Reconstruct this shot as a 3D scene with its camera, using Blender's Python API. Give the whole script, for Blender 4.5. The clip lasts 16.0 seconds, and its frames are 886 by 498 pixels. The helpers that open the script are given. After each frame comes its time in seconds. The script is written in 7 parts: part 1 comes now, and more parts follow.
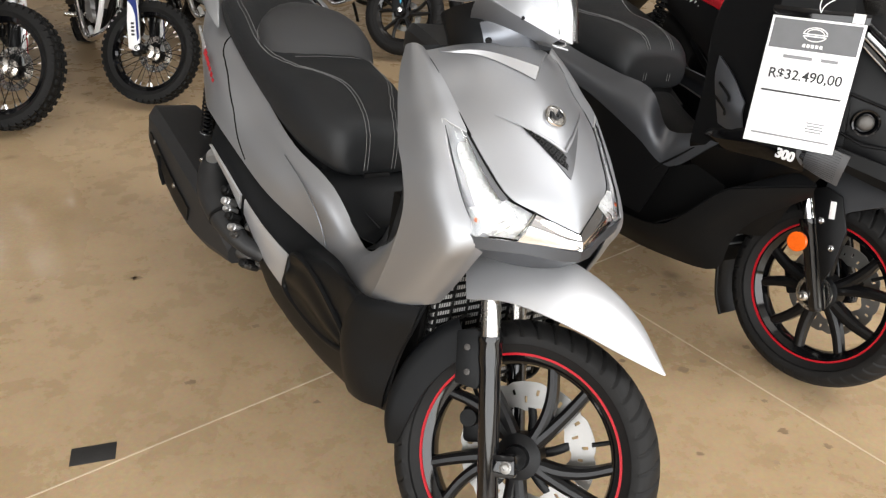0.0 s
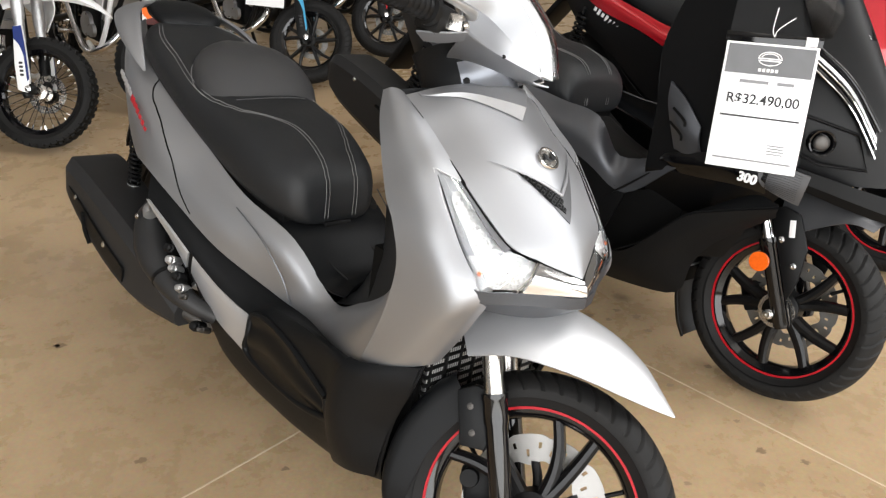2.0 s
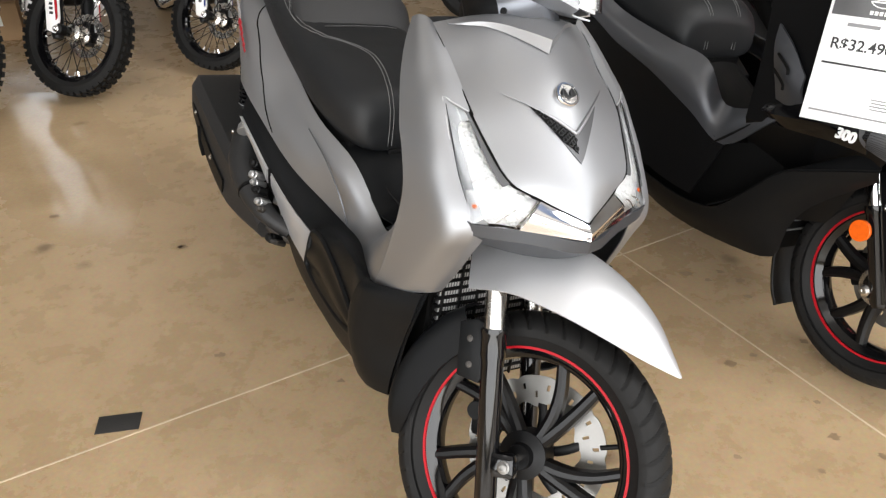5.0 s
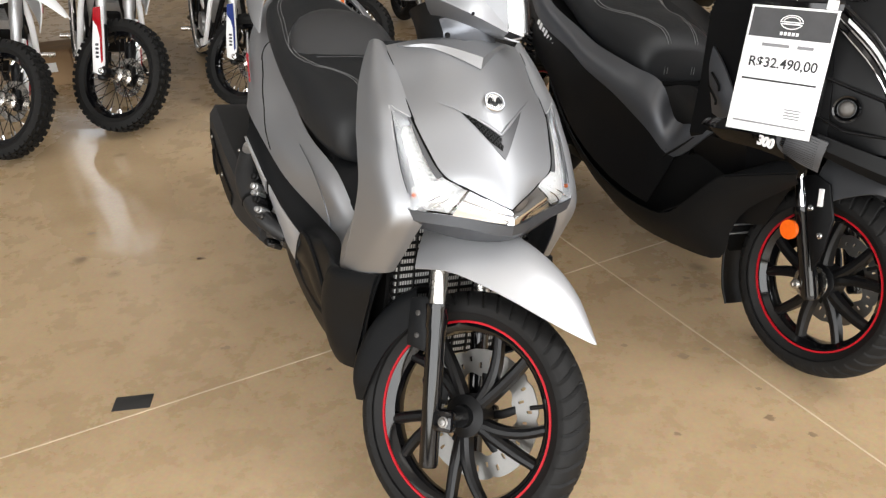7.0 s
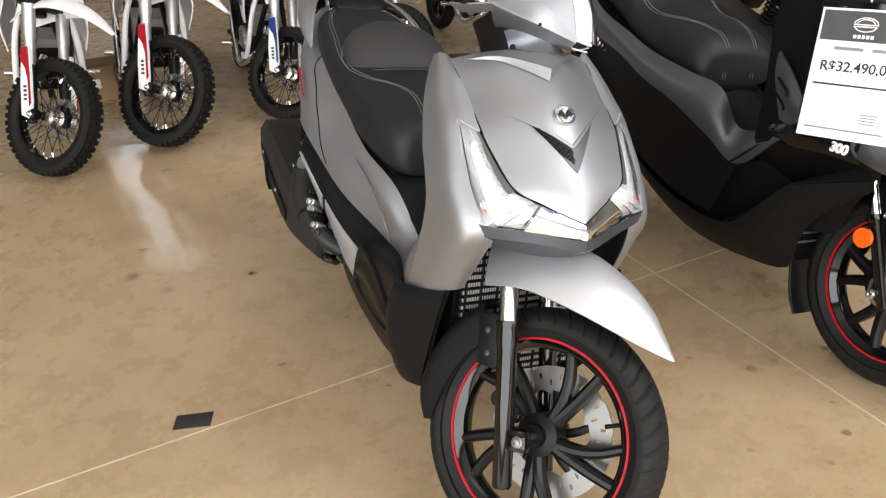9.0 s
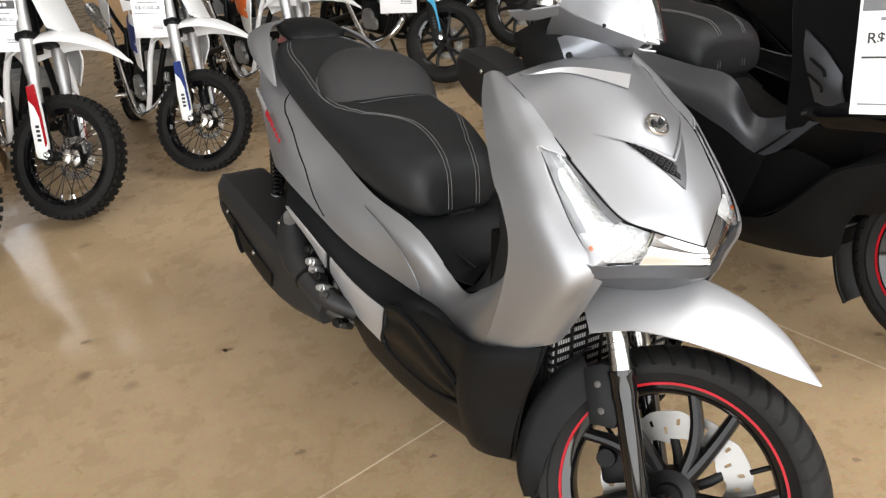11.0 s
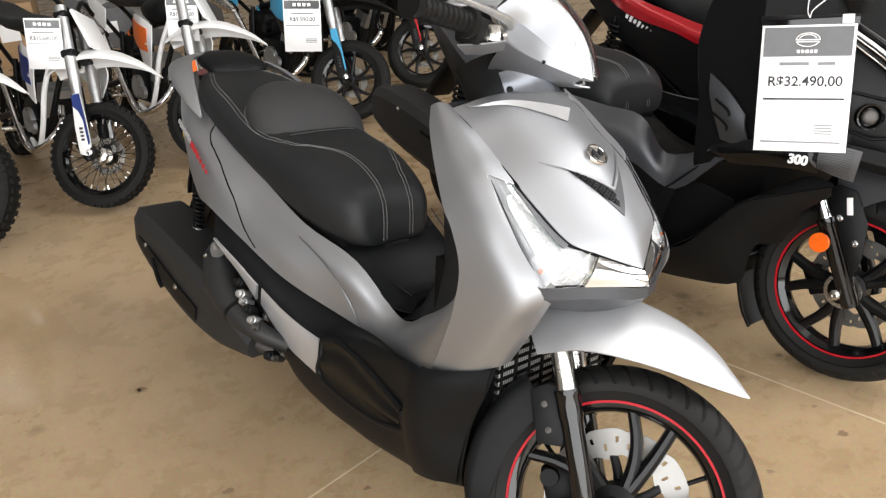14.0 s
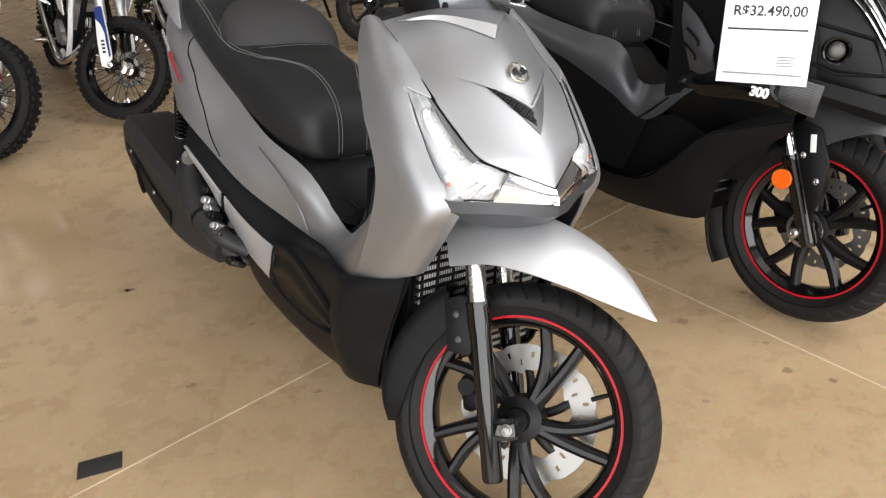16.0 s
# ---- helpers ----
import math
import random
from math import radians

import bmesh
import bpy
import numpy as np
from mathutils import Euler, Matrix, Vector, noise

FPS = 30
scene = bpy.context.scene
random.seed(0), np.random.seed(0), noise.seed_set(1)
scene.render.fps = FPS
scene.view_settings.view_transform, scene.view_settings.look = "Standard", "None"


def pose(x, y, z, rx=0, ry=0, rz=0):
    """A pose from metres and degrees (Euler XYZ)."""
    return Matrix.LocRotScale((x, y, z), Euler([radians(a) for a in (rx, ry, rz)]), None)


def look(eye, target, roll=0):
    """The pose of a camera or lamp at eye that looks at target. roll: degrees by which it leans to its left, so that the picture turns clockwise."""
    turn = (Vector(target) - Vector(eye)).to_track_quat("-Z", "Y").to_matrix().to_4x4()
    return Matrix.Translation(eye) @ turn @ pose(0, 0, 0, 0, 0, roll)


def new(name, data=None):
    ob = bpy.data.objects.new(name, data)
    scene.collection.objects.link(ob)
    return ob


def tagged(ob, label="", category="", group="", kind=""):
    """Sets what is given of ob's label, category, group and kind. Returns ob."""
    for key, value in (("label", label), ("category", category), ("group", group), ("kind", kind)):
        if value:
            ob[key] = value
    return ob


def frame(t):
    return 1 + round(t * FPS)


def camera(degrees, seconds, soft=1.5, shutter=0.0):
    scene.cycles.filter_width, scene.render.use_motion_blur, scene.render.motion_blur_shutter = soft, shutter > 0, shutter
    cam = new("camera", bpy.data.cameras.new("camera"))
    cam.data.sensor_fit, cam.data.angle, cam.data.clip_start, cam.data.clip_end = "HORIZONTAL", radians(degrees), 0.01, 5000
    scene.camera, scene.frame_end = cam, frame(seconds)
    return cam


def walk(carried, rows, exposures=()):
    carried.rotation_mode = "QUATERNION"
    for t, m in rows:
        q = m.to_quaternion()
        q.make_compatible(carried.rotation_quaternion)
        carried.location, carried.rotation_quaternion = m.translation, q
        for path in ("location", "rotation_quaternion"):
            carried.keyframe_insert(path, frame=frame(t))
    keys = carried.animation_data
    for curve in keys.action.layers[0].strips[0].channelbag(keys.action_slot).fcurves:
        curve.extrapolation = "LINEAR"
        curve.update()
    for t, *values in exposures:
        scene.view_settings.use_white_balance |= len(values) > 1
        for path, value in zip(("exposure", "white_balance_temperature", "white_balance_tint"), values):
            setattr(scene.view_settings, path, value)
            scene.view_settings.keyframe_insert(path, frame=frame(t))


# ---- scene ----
cam = camera(56.8, 16.0, soft=1.3)
PATH = [
    (0, (0.063, 0.085, 1.364), (0.019, 1.822, 0.374), 0.9),
    (0.5, (-0.052, 0.153, 1.373), (0.015, 1.896, 0.396), 0.1),
    (1, (-0.122, 0.178, 1.377), (0.042, 1.923, 0.414), 0.3),
    (1.5, (-0.138, 0.194, 1.376), (0.089, 1.942, 0.43), 1.6),
    (2, (-0.117, 0.206, 1.377), (0.107, 1.95, 0.423), 1.2),
    (2.5, (-0.025, 0.241, 1.364), (0.104, 1.977, 0.379), 0.9),
    (3, (0.122, 0.318, 1.363), (0.03, 2.03, 0.334), 1.4),
    (3.5, (0.2, 0.353, 1.354), (-0.027, 2.033, 0.294), 0.5),
    (4, (0.212, 0.334, 1.351), (-0.058, 2.001, 0.278), -0.9),
    (6.5, (0.359, -0.031, 1.371), (0.088, 1.675, 0.363), -2.6),
    (7, (0.459, -0.041, 1.373), (0.06, 1.665, 0.41), -3.7),
    (7.5, (0.506, -0.046, 1.368), (0.086, 1.664, 0.421), -4.0),
    (8, (0.5, -0.052, 1.377), (0.072, 1.651, 0.421), -4.3),
    (8.5, (0.444, -0.049, 1.386), (-0.038, 1.645, 0.438), -5.5),
    (11, (-0.026, 0.185, 1.355), (-0.209, 1.943, 0.418), -9.7),
    (11.5, (-0.185, 0.193, 1.366), (-0.252, 1.949, 0.41), -11.4),
    (12, (-0.305, 0.185, 1.366), (-0.253, 1.936, 0.4), -10.8),
    (12.5, (-0.354, 0.191, 1.365), (-0.231, 1.946, 0.413), -9.5),
    (13, (-0.351, 0.178, 1.361), (-0.164, 1.942, 0.438), -8.3),
    (13.5, (-0.295, 0.153, 1.366), (-0.093, 1.932, 0.474), -6.5),
    (14, (-0.139, 0.15, 1.358), (-0.034, 1.943, 0.477), -6.0),
    (14.5, (0.008, 0.147, 1.336), (0.037, 1.927, 0.426), -6.0),
    (15, (0.075, 0.137, 1.33), (0.065, 1.897, 0.379), -6.5),
    (15.5, (0.09, 0.125, 1.322), (0.062, 1.866, 0.337), -6.1),
    (16, (0.107, 0.073, 1.318), (0.052, 1.802, 0.314), -5.4),
]
walk(cam, [(t, look(eye, target, roll)) for t, eye, target, roll in PATH])

# ---- light ----
world = bpy.data.worlds.new("world")
scene.world = world
world.use_nodes = True
bg = world.node_tree.nodes["Background"]
sky = world.node_tree.nodes.new("ShaderNodeTexSky")
sky.sky_type, sky.sun_disc, sky.sun_elevation, sky.sun_rotation = "NISHITA", False, radians(50), radians(160)
world.node_tree.links.new(sky.outputs[0], bg.inputs[0])
bg.inputs[1].default_value = 0.1
scene.view_settings.exposure = 0.0


def area(name, m, sx, sy, watts, color=(1, 1, 1)):
    d = bpy.data.lights.new(name, "AREA")
    d.shape, d.size, d.size_y, d.energy, d.color = "RECTANGLE", sx, sy, watts, color
    ob = new(name, d)
    ob.matrix_world = m
    return ob


# daylight through the glazed shop front behind the camera, the east glazing, the skylight and the tall north window
DAY = (1.0, 0.985, 0.96)
area("shopfront_daylight", look((0.6, -5.98, 3.2), (0.6, 2.0, 1.8)), 15.0, 5.4, 1400, DAY)
area("east_glazing_daylight", look((8.98, -1.5, 3.0), (0.0, -1.5, 1.6)), 8.0, 4.8, 515, DAY)
area("skylight_daylight", look((5.0, 1.0, 6.35), (4.0, 1.0, 0)), 2.4, 6.0, 510, DAY)
area("north_window_daylight", look((-8.35, 11.96, 4.4), (-1.75, 2.85, 0.0)), 1.0, 3.2, 17, DAY)
# unseen lamps added under the ceiling as weak fill; no fixtures built
FILL_GRID = [(x, y) for x in (-3.2, 0.4, 4.0) for y in (-1.5, 2.3, 6.1)]
for tx, ty in FILL_GRID:
    area("added_ceiling_fill", look((tx, ty, 6.2), (tx, ty, 0)), 1.0, 2.4, 10, (1.0, 0.97, 0.92))


# ---- materials ----
def mat(name, color, rough=0.5, metal=0.0, vary=0.0, vscale=8.0, grain=0.0, gscale=300.0, coat=0.0, rvary=0.0, color2=None, spec=None):
    m = bpy.data.materials.new(name)
    m.use_nodes = True
    nt = m.node_tree
    b = nt.nodes["Principled BSDF"]
    b.inputs["Base Color"].default_value = (*color, 1)
    b.inputs["Roughness"].default_value = rough
    b.inputs["Metallic"].default_value = metal
    b.inputs["Coat Weight"].default_value = coat
    b.inputs["Coat Roughness"].default_value = 0.08
    if spec is not None:
        b.inputs["Specular IOR Level"].default_value = spec
    tc = nt.nodes.new("ShaderNodeTexCoord")
    if vary or rvary:
        n = nt.nodes.new("ShaderNodeTexNoise")
        n.inputs["Scale"].default_value, n.inputs["Detail"].default_value = vscale, 6
        nt.links.new(tc.outputs["Object"], n.inputs["Vector"])
        if vary:
            mix = nt.nodes.new("ShaderNodeMix")
            mix.data_type = "RGBA"
            mix.inputs["A"].default_value = (*[c * (1 - vary) for c in color], 1)
            mix.inputs["B"].default_value = (*(color2 or [min(1, c * (1 + vary)) for c in color]), 1)
            nt.links.new(n.outputs["Fac"], mix.inputs["Factor"])
            nt.links.new(mix.outputs["Result"], b.inputs["Base Color"])
        if rvary:
            mr = nt.nodes.new("ShaderNodeMapRange")
            mr.inputs["To Min"].default_value, mr.inputs["To Max"].default_value = max(0.02, rough - rvary), rough + rvary
            nt.links.new(n.outputs["Fac"], mr.inputs["Value"])
            nt.links.new(mr.outputs["Result"], b.inputs["Roughness"])
    if grain:
        g = nt.nodes.new("ShaderNodeTexNoise")
        g.inputs["Scale"].default_value, g.inputs["Detail"].default_value = gscale, 3
        nt.links.new(tc.outputs["Object"], g.inputs["Vector"])
        bu = nt.nodes.new("ShaderNodeBump")
        bu.inputs["Strength"].default_value, bu.inputs["Distance"].default_value = grain, 0.002
        nt.links.new(g.outputs["Fac"], bu.inputs["Height"])
        nt.links.new(bu.outputs["Normal"], b.inputs["Normal"])
    return m


M_SILVER = mat("matte_silver_paint", (0.332, 0.338, 0.352), 0.46, 0.84, vary=0.05, vscale=900, rvary=0.02)
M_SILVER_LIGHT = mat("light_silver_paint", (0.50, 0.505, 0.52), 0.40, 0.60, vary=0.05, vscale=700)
M_CHARCOAL = mat("charcoal_plastic", (0.0051, 0.0056, 0.0063), 0.46, 0.0, spec=0.17, vary=0.12, vscale=40, grain=0.12, gscale=900)
M_HEATBLACK = mat("heatproof_black_paint", (0.0145, 0.0145, 0.015), 0.55, 0.0, spec=0.4, vary=0.12, vscale=30, grain=0.15, gscale=900, rvary=0.05)
M_BLACKPL = mat("black_plastic", (0.004, 0.004, 0.0042), 0.5, 0.0, spec=0.2, vary=0.2, vscale=30, grain=0.15, gscale=700)
M_GLOSSBLACK = mat("gloss_black_paint", (0.003, 0.003, 0.0035), 0.08, 0.0, vary=0.1, vscale=20, rvary=0.02)
M_WHEELBLACK = mat("satin_black_wheel_paint", (0.0042, 0.0042, 0.0045), 0.3, 0.0, spec=0.28, vary=0.1, vscale=30, rvary=0.05)
M_STEPGLOSS = mat("semi_gloss_black_plastic", (0.005, 0.005, 0.005), 0.33, 0.0, spec=0.2, vary=0.1, vscale=40, rvary=0.05)
M_SATIN = mat("satin_dark_grey_paint", (0.150, 0.158, 0.175), 0.35, 0.85, vary=0.06, vscale=500, rvary=0.03)
M_CHINGREY = mat("grey_lip_plastic", (0.075, 0.08, 0.09), 0.36, 0.6, vary=0.05, vscale=300)
# silver of the vent pocket with shade in the colour; also the dark lamp trim
M_POCKET = mat("shaded_silver_and_dark_trim", (0.105, 0.106, 0.112), 0.45, 0.6, vary=0.05, vscale=900, rvary=0.02)
M_GRAPH = mat("graphite_paint", (0.012, 0.0125, 0.014), 0.4, 0.3, vary=0.06, vscale=400, rvary=0.03)
M_DKMATTE = mat("matte_black_paint", (0.0028, 0.0029, 0.0033), 0.42, 0.0, spec=0.22, vary=0.08, vscale=300, rvary=0.04)
M_GUARDGREY = mat("grey_mudguard_plastic", (0.058, 0.059, 0.063), 0.42, 0.25, vary=0.06, vscale=400, rvary=0.03)
M_LOWBODY = mat("matte_black_body_plastic", (0.0058, 0.0061, 0.0066), 0.5, 0.0, spec=0.13, vary=0.08, vscale=300, rvary=0.04)
M_LEATHER = mat("black_seat_vinyl", (0.0104, 0.0112, 0.0124), 0.50, 0.0, spec=0.34, vary=0.15, vscale=60, grain=0.35, gscale=420, rvary=0.04)
M_LEATHER2 = mat("smooth_seat_vinyl", (0.027, 0.027, 0.028), 0.46, 0.0, spec=0.42, vary=0.1, vscale=40, grain=0.2, gscale=420, rvary=0.04)
M_THREAD = mat("grey_thread", (0.17, 0.17, 0.17), 0.8)
M_RUBBER = mat("tyre_rubber", (0.0095, 0.0093, 0.0092), 0.6, 0.0, spec=0.2, vary=0.25, vscale=24, grain=0.2, gscale=500)
M_RUBBER2 = mat("knobbly_tyre_rubber", (0.0075, 0.0073, 0.007), 0.7, 0.0, spec=0.25, vary=0.25, vscale=24, grain=0.2, gscale=500)
M_CHROME = mat("chrome", (0.86, 0.86, 0.87), 0.09, 1.0, rvary=0.04, vscale=30)
M_DISC = mat("ground_steel_disc", (0.26, 0.252, 0.24), 0.42, 0.95, vary=0.1, vscale=45, rvary=0.06)
M_STEEL = mat("brushed_steel", (0.62, 0.60, 0.57), 0.26, 1.0, vary=0.12, vscale=45, rvary=0.08)
M_ALLOY = mat("cast_alloy", (0.5, 0.5, 0.5), 0.42, 0.9, vary=0.15, vscale=60, grain=0.2, gscale=500)
M_DULLPIPE = mat("dull_exhaust_steel", (0.09, 0.085, 0.08), 0.5, 0.85, vary=0.25, vscale=40, grain=0.2, gscale=300)
M_WHITE = mat("white_plastic", (0.80, 0.80, 0.80), 0.33, 0.0, vary=0.03, vscale=20, rvary=0.06)
M_BLUE = mat("blue_plastic", (0.012, 0.028, 0.15), 0.35, 0.0, vary=0.1, vscale=20)
M_CYAN = mat("light_blue_plastic", (0.05, 0.32, 0.55), 0.35, 0.0, vary=0.1, vscale=20)
M_RED = mat("red_paint", (0.42, 0.006, 0.014), 0.2, 0.3, vary=0.08, vscale=40, coat=0.5)
M_REDLINE = mat("red_rim_tape", (0.40, 0.006, 0.014), 0.5, 0.0, spec=0.25, vary=0.12, vscale=25)
M_ORANGE = mat("orange_plastic", (0.75, 0.14, 0.015), 0.35, 0.0, vary=0.1, vscale=20)
M_AMBER = mat("orange_reflector", (0.85, 0.13, 0.01), 0.2, 0.0, vary=0.2, vscale=120, coat=0.6)
M_YELLOW = mat("yellow_plastic", (0.8, 0.55, 0.02), 0.35, 0.0, vary=0.1, vscale=20)
M_PAPER = mat("white_paper", (0.84, 0.84, 0.84), 0.55, 0.0, vary=0.02, vscale=8)
M_PAPERSH = mat("paper_in_sleeve", (0.84, 0.84, 0.85), 0.3, 0.0, vary=0.02, vscale=8, coat=0.5)
M_INK = mat("dark_print", (0.018, 0.018, 0.02), 0.5, vary=0.1, vscale=40)
# dark ink greyed in its colour to carry the header's glare
M_HEADER = mat("glare_greyed_print", (0.055, 0.055, 0.058), 0.45, vary=0.35, vscale=25, coat=0.6)
M_INKSOFT = mat("grey_print", (0.22, 0.22, 0.23), 0.5)
M_LOGO = mat("white_print", (0.82, 0.82, 0.82), 0.45)
M_REDPRINT = mat("red_print", (0.34, 0.012, 0.02), 0.4)
M_TAPE = mat("black_floor_tape", (0.022, 0.021, 0.02), 0.55, 0.0, vary=0.3, vscale=30, grain=0.3, gscale=120)
M_CARD = mat("cardboard", (0.33, 0.21, 0.11), 0.8, 0.0, vary=0.12, vscale=14, grain=0.2, gscale=150)
M_GREYBOX = mat("grey_printed_carton", (0.10, 0.10, 0.105), 0.6, 0.0, vary=0.15, vscale=9)
# tones of the unseen walls and ceiling, chosen for the light they bounce
M_WALL = mat("grey_wall_paint", (0.20, 0.198, 0.194), 0.7, 0.0, vary=0.04, vscale=3, grain=0.1, gscale=60)
M_CEIL = mat("pale_unseen_ceiling", (0.42, 0.42, 0.42), 0.6, 0.0, vary=0.06, vscale=2)
# near-black: hollows get their shade from this colour; also panel gaps and slits
M_DARKCAV = mat("cavity_shade_and_gap_black", (0.003, 0.003, 0.003), 0.7, spec=0.1)


def glass(name, color, rough=0.02):
    m = mat(name, color, rough)
    b = m.node_tree.nodes["Principled BSDF"]
    b.inputs["Transmission Weight"].default_value = 1.0
    b.inputs["IOR"].default_value = 1.45
    return m


M_LENS = glass("clear_lens", (0.97, 0.98, 0.98))
M_SCREEN = glass("smoked_screen", (0.25, 0.25, 0.26), 0.05)


def reflector_mat():
    m = mat("faceted_reflector", (0.88, 0.88, 0.89), 0.30, 0.30)
    nt = m.node_tree
    b = nt.nodes["Principled BSDF"]
    tc = nt.nodes.new("ShaderNodeTexCoord")
    v = nt.nodes.new("ShaderNodeTexVoronoi")
    v.inputs["Scale"].default_value = 150
    nt.links.new(tc.outputs["Object"], v.inputs["Vector"])
    bu = nt.nodes.new("ShaderNodeBump")
    bu.inputs["Strength"].default_value, bu.inputs["Distance"].default_value = 0.30, 0.01
    nt.links.new(v.outputs["Distance"], bu.inputs["Height"])
    nt.links.new(bu.outputs["Normal"], b.inputs["Normal"])
    return m


M_REFLECT = reflector_mat()


def fin_mat():
    m = mat("folded_radiator_fins", (0.6, 0.6, 0.58), 0.45, 0.35)
    nt = m.node_tree
    b = nt.nodes["Principled BSDF"]
    tc = nt.nodes.new("ShaderNodeTexCoord")
    w = nt.nodes.new("ShaderNodeTexWave")
    w.bands_direction = "Y"
    w.inputs["Scale"].default_value = 55
    nt.links.new(tc.outputs["Object"], w.inputs["Vector"])
    r = nt.nodes.new("ShaderNodeValToRGB")
    r.color_ramp.elements[0].position, r.color_ramp.elements[1].position = 0.2, 0.55
    r.color_ramp.elements[0].color, r.color_ramp.elements[1].color = (0.08, 0.08, 0.08, 1), (0.42, 0.42, 0.41, 1)
    nt.links.new(w.outputs["Fac"], r.inputs["Fac"])
    nt.links.new(r.outputs["Color"], b.inputs["Base Color"])
    return m


M_FIN = fin_mat()


def floor_mat():
    m = bpy.data.materials.new("polished_brown_concrete")
    m.use_nodes = True
    nt = m.node_tree
    b = nt.nodes["Principled BSDF"]
    tc = nt.nodes.new("ShaderNodeTexCoord")

    def noise_node(scale, detail, rough=0.6, dist=0.0):
        n = nt.nodes.new("ShaderNodeTexNoise")
        n.inputs["Scale"].default_value, n.inputs["Detail"].default_value = scale, detail
        n.inputs["Roughness"].default_value, n.inputs["Distortion"].default_value = rough, dist
        nt.links.new(tc.outputs["Object"], n.inputs["Vector"])
        return n

    big, mid, fine = noise_node(1.1, 6, 0.55, 0.2), noise_node(6, 8, 0.7, 0.1), noise_node(90, 5, 0.7)
    ramp = nt.nodes.new("ShaderNodeValToRGB")
    ramp.color_ramp.elements[0].position, ramp.color_ramp.elements[1].position = 0.25, 0.78
    ramp.color_ramp.elements[0].color = (0.30, 0.206, 0.113, 1)
    ramp.color_ramp.elements[1].color = (0.54, 0.402, 0.246, 1)
    add = nt.nodes.new("ShaderNodeMath")
    add.operation = "MULTIPLY_ADD"
    add.inputs[1].default_value = 0.55
    half = nt.nodes.new("ShaderNodeMath")
    half.operation = "MULTIPLY"
    half.inputs[1].default_value = 0.45
    nt.links.new(mid.outputs["Fac"], half.inputs[0])
    nt.links.new(big.outputs["Fac"], add.inputs[0])
    nt.links.new(half.outputs[0], add.inputs[2])
    nt.links.new(add.outputs[0], ramp.inputs["Fac"])
    # scattered dark spots
    vor = nt.nodes.new("ShaderNodeTexVoronoi")
    vor.inputs["Scale"].default_value = 5.5
    warp = nt.nodes.new("ShaderNodeMixRGB")
    warp.inputs["Fac"].default_value = 0.06
    nt.links.new(tc.outputs["Object"], warp.inputs["Color1"])
    nt.links.new(noise_node(14, 3).outputs["Color"], warp.inputs["Color2"])
    nt.links.new(warp.outputs["Color"], vor.inputs["Vector"])
    sp = nt.nodes.new("ShaderNodeMapRange")
    sp.inputs["From Min"].default_value, sp.inputs["From Max"].default_value = 0.03, 0.20
    sp.inputs["To Min"].default_value, sp.inputs["To Max"].default_value = 0.75, 0.0
    nt.links.new(vor.outputs["Distance"], sp.inputs["Value"])
    pick = nt.nodes.new("ShaderNodeSeparateColor")
    nt.links.new(vor.outputs["Color"], pick.inputs["Color"])
    some = nt.nodes.new("ShaderNodeMapRange")
    some.inputs["From Min"].default_value, some.inputs["From Max"].default_value = 0.72, 0.95
    nt.links.new(pick.outputs["Red"], some.inputs["Value"])
    spots = nt.nodes.new("ShaderNodeMath")
    spots.operation = "MULTIPLY"
    nt.links.new(sp.outputs["Result"], spots.inputs[0])
    nt.links.new(some.outputs["Result"], spots.inputs[1])
    mixs = nt.nodes.new("ShaderNodeMix")
    mixs.data_type = "RGBA"
    mixs.inputs["B"].default_value = (0.11, 0.07, 0.04, 1)
    nt.links.new(spots.outputs[0], mixs.inputs["Factor"])
    nt.links.new(ramp.outputs["Color"], mixs.inputs["A"])
    mixf = nt.nodes.new("ShaderNodeMix")
    mixf.data_type, mixf.blend_type = "RGBA", "OVERLAY"
    mixf.inputs["Factor"].default_value = 0.3
    nt.links.new(mixs.outputs["Result"], mixf.inputs["A"])
    nt.links.new(fine.outputs["Color"], mixf.inputs["B"])
    nt.links.new(mixf.outputs["Result"], b.inputs["Base Color"])
    mr = nt.nodes.new("ShaderNodeMapRange")
    mr.inputs["From Min"].default_value, mr.inputs["From Max"].default_value = 0.3, 0.7
    mr.inputs["To Min"].default_value, mr.inputs["To Max"].default_value = 0.2, 0.38
    nt.links.new(mid.outputs["Fac"], mr.inputs["Value"])
    # a long patch where the sealer is still glossy, with a ragged edge
    mp = nt.nodes.new("ShaderNodeMapping")
    mp.vector_type = "TEXTURE"
    mp.inputs["Location"].default_value = (-1.72, 2.84, 0)
    mp.inputs["Rotation"].default_value = (0, 0, radians(-50.6))
    mp.inputs["Scale"].default_value = (0.80, 0.27, 1)
    ragged = nt.nodes.new("ShaderNodeMixRGB")
    ragged.blend_type = "ADD"
    ragged.inputs["Fac"].default_value = 0.16
    nt.links.new(tc.outputs["Object"], ragged.inputs["Color1"])
    nt.links.new(noise_node(5, 6, 0.65).outputs["Color"], ragged.inputs["Color2"])
    shift = nt.nodes.new("ShaderNodeVectorMath")
    shift.inputs[1].default_value = (-0.08, -0.08, 0)
    nt.links.new(ragged.outputs["Color"], shift.inputs[0])
    nt.links.new(shift.outputs["Vector"], mp.inputs["Vector"])
    flat2 = nt.nodes.new("ShaderNodeVectorMath")
    flat2.operation = "MULTIPLY"
    flat2.inputs[1].default_value = (1, 1, 0)
    nt.links.new(mp.outputs["Vector"], flat2.inputs[0])
    far = nt.nodes.new("ShaderNodeVectorMath")
    far.operation = "LENGTH"
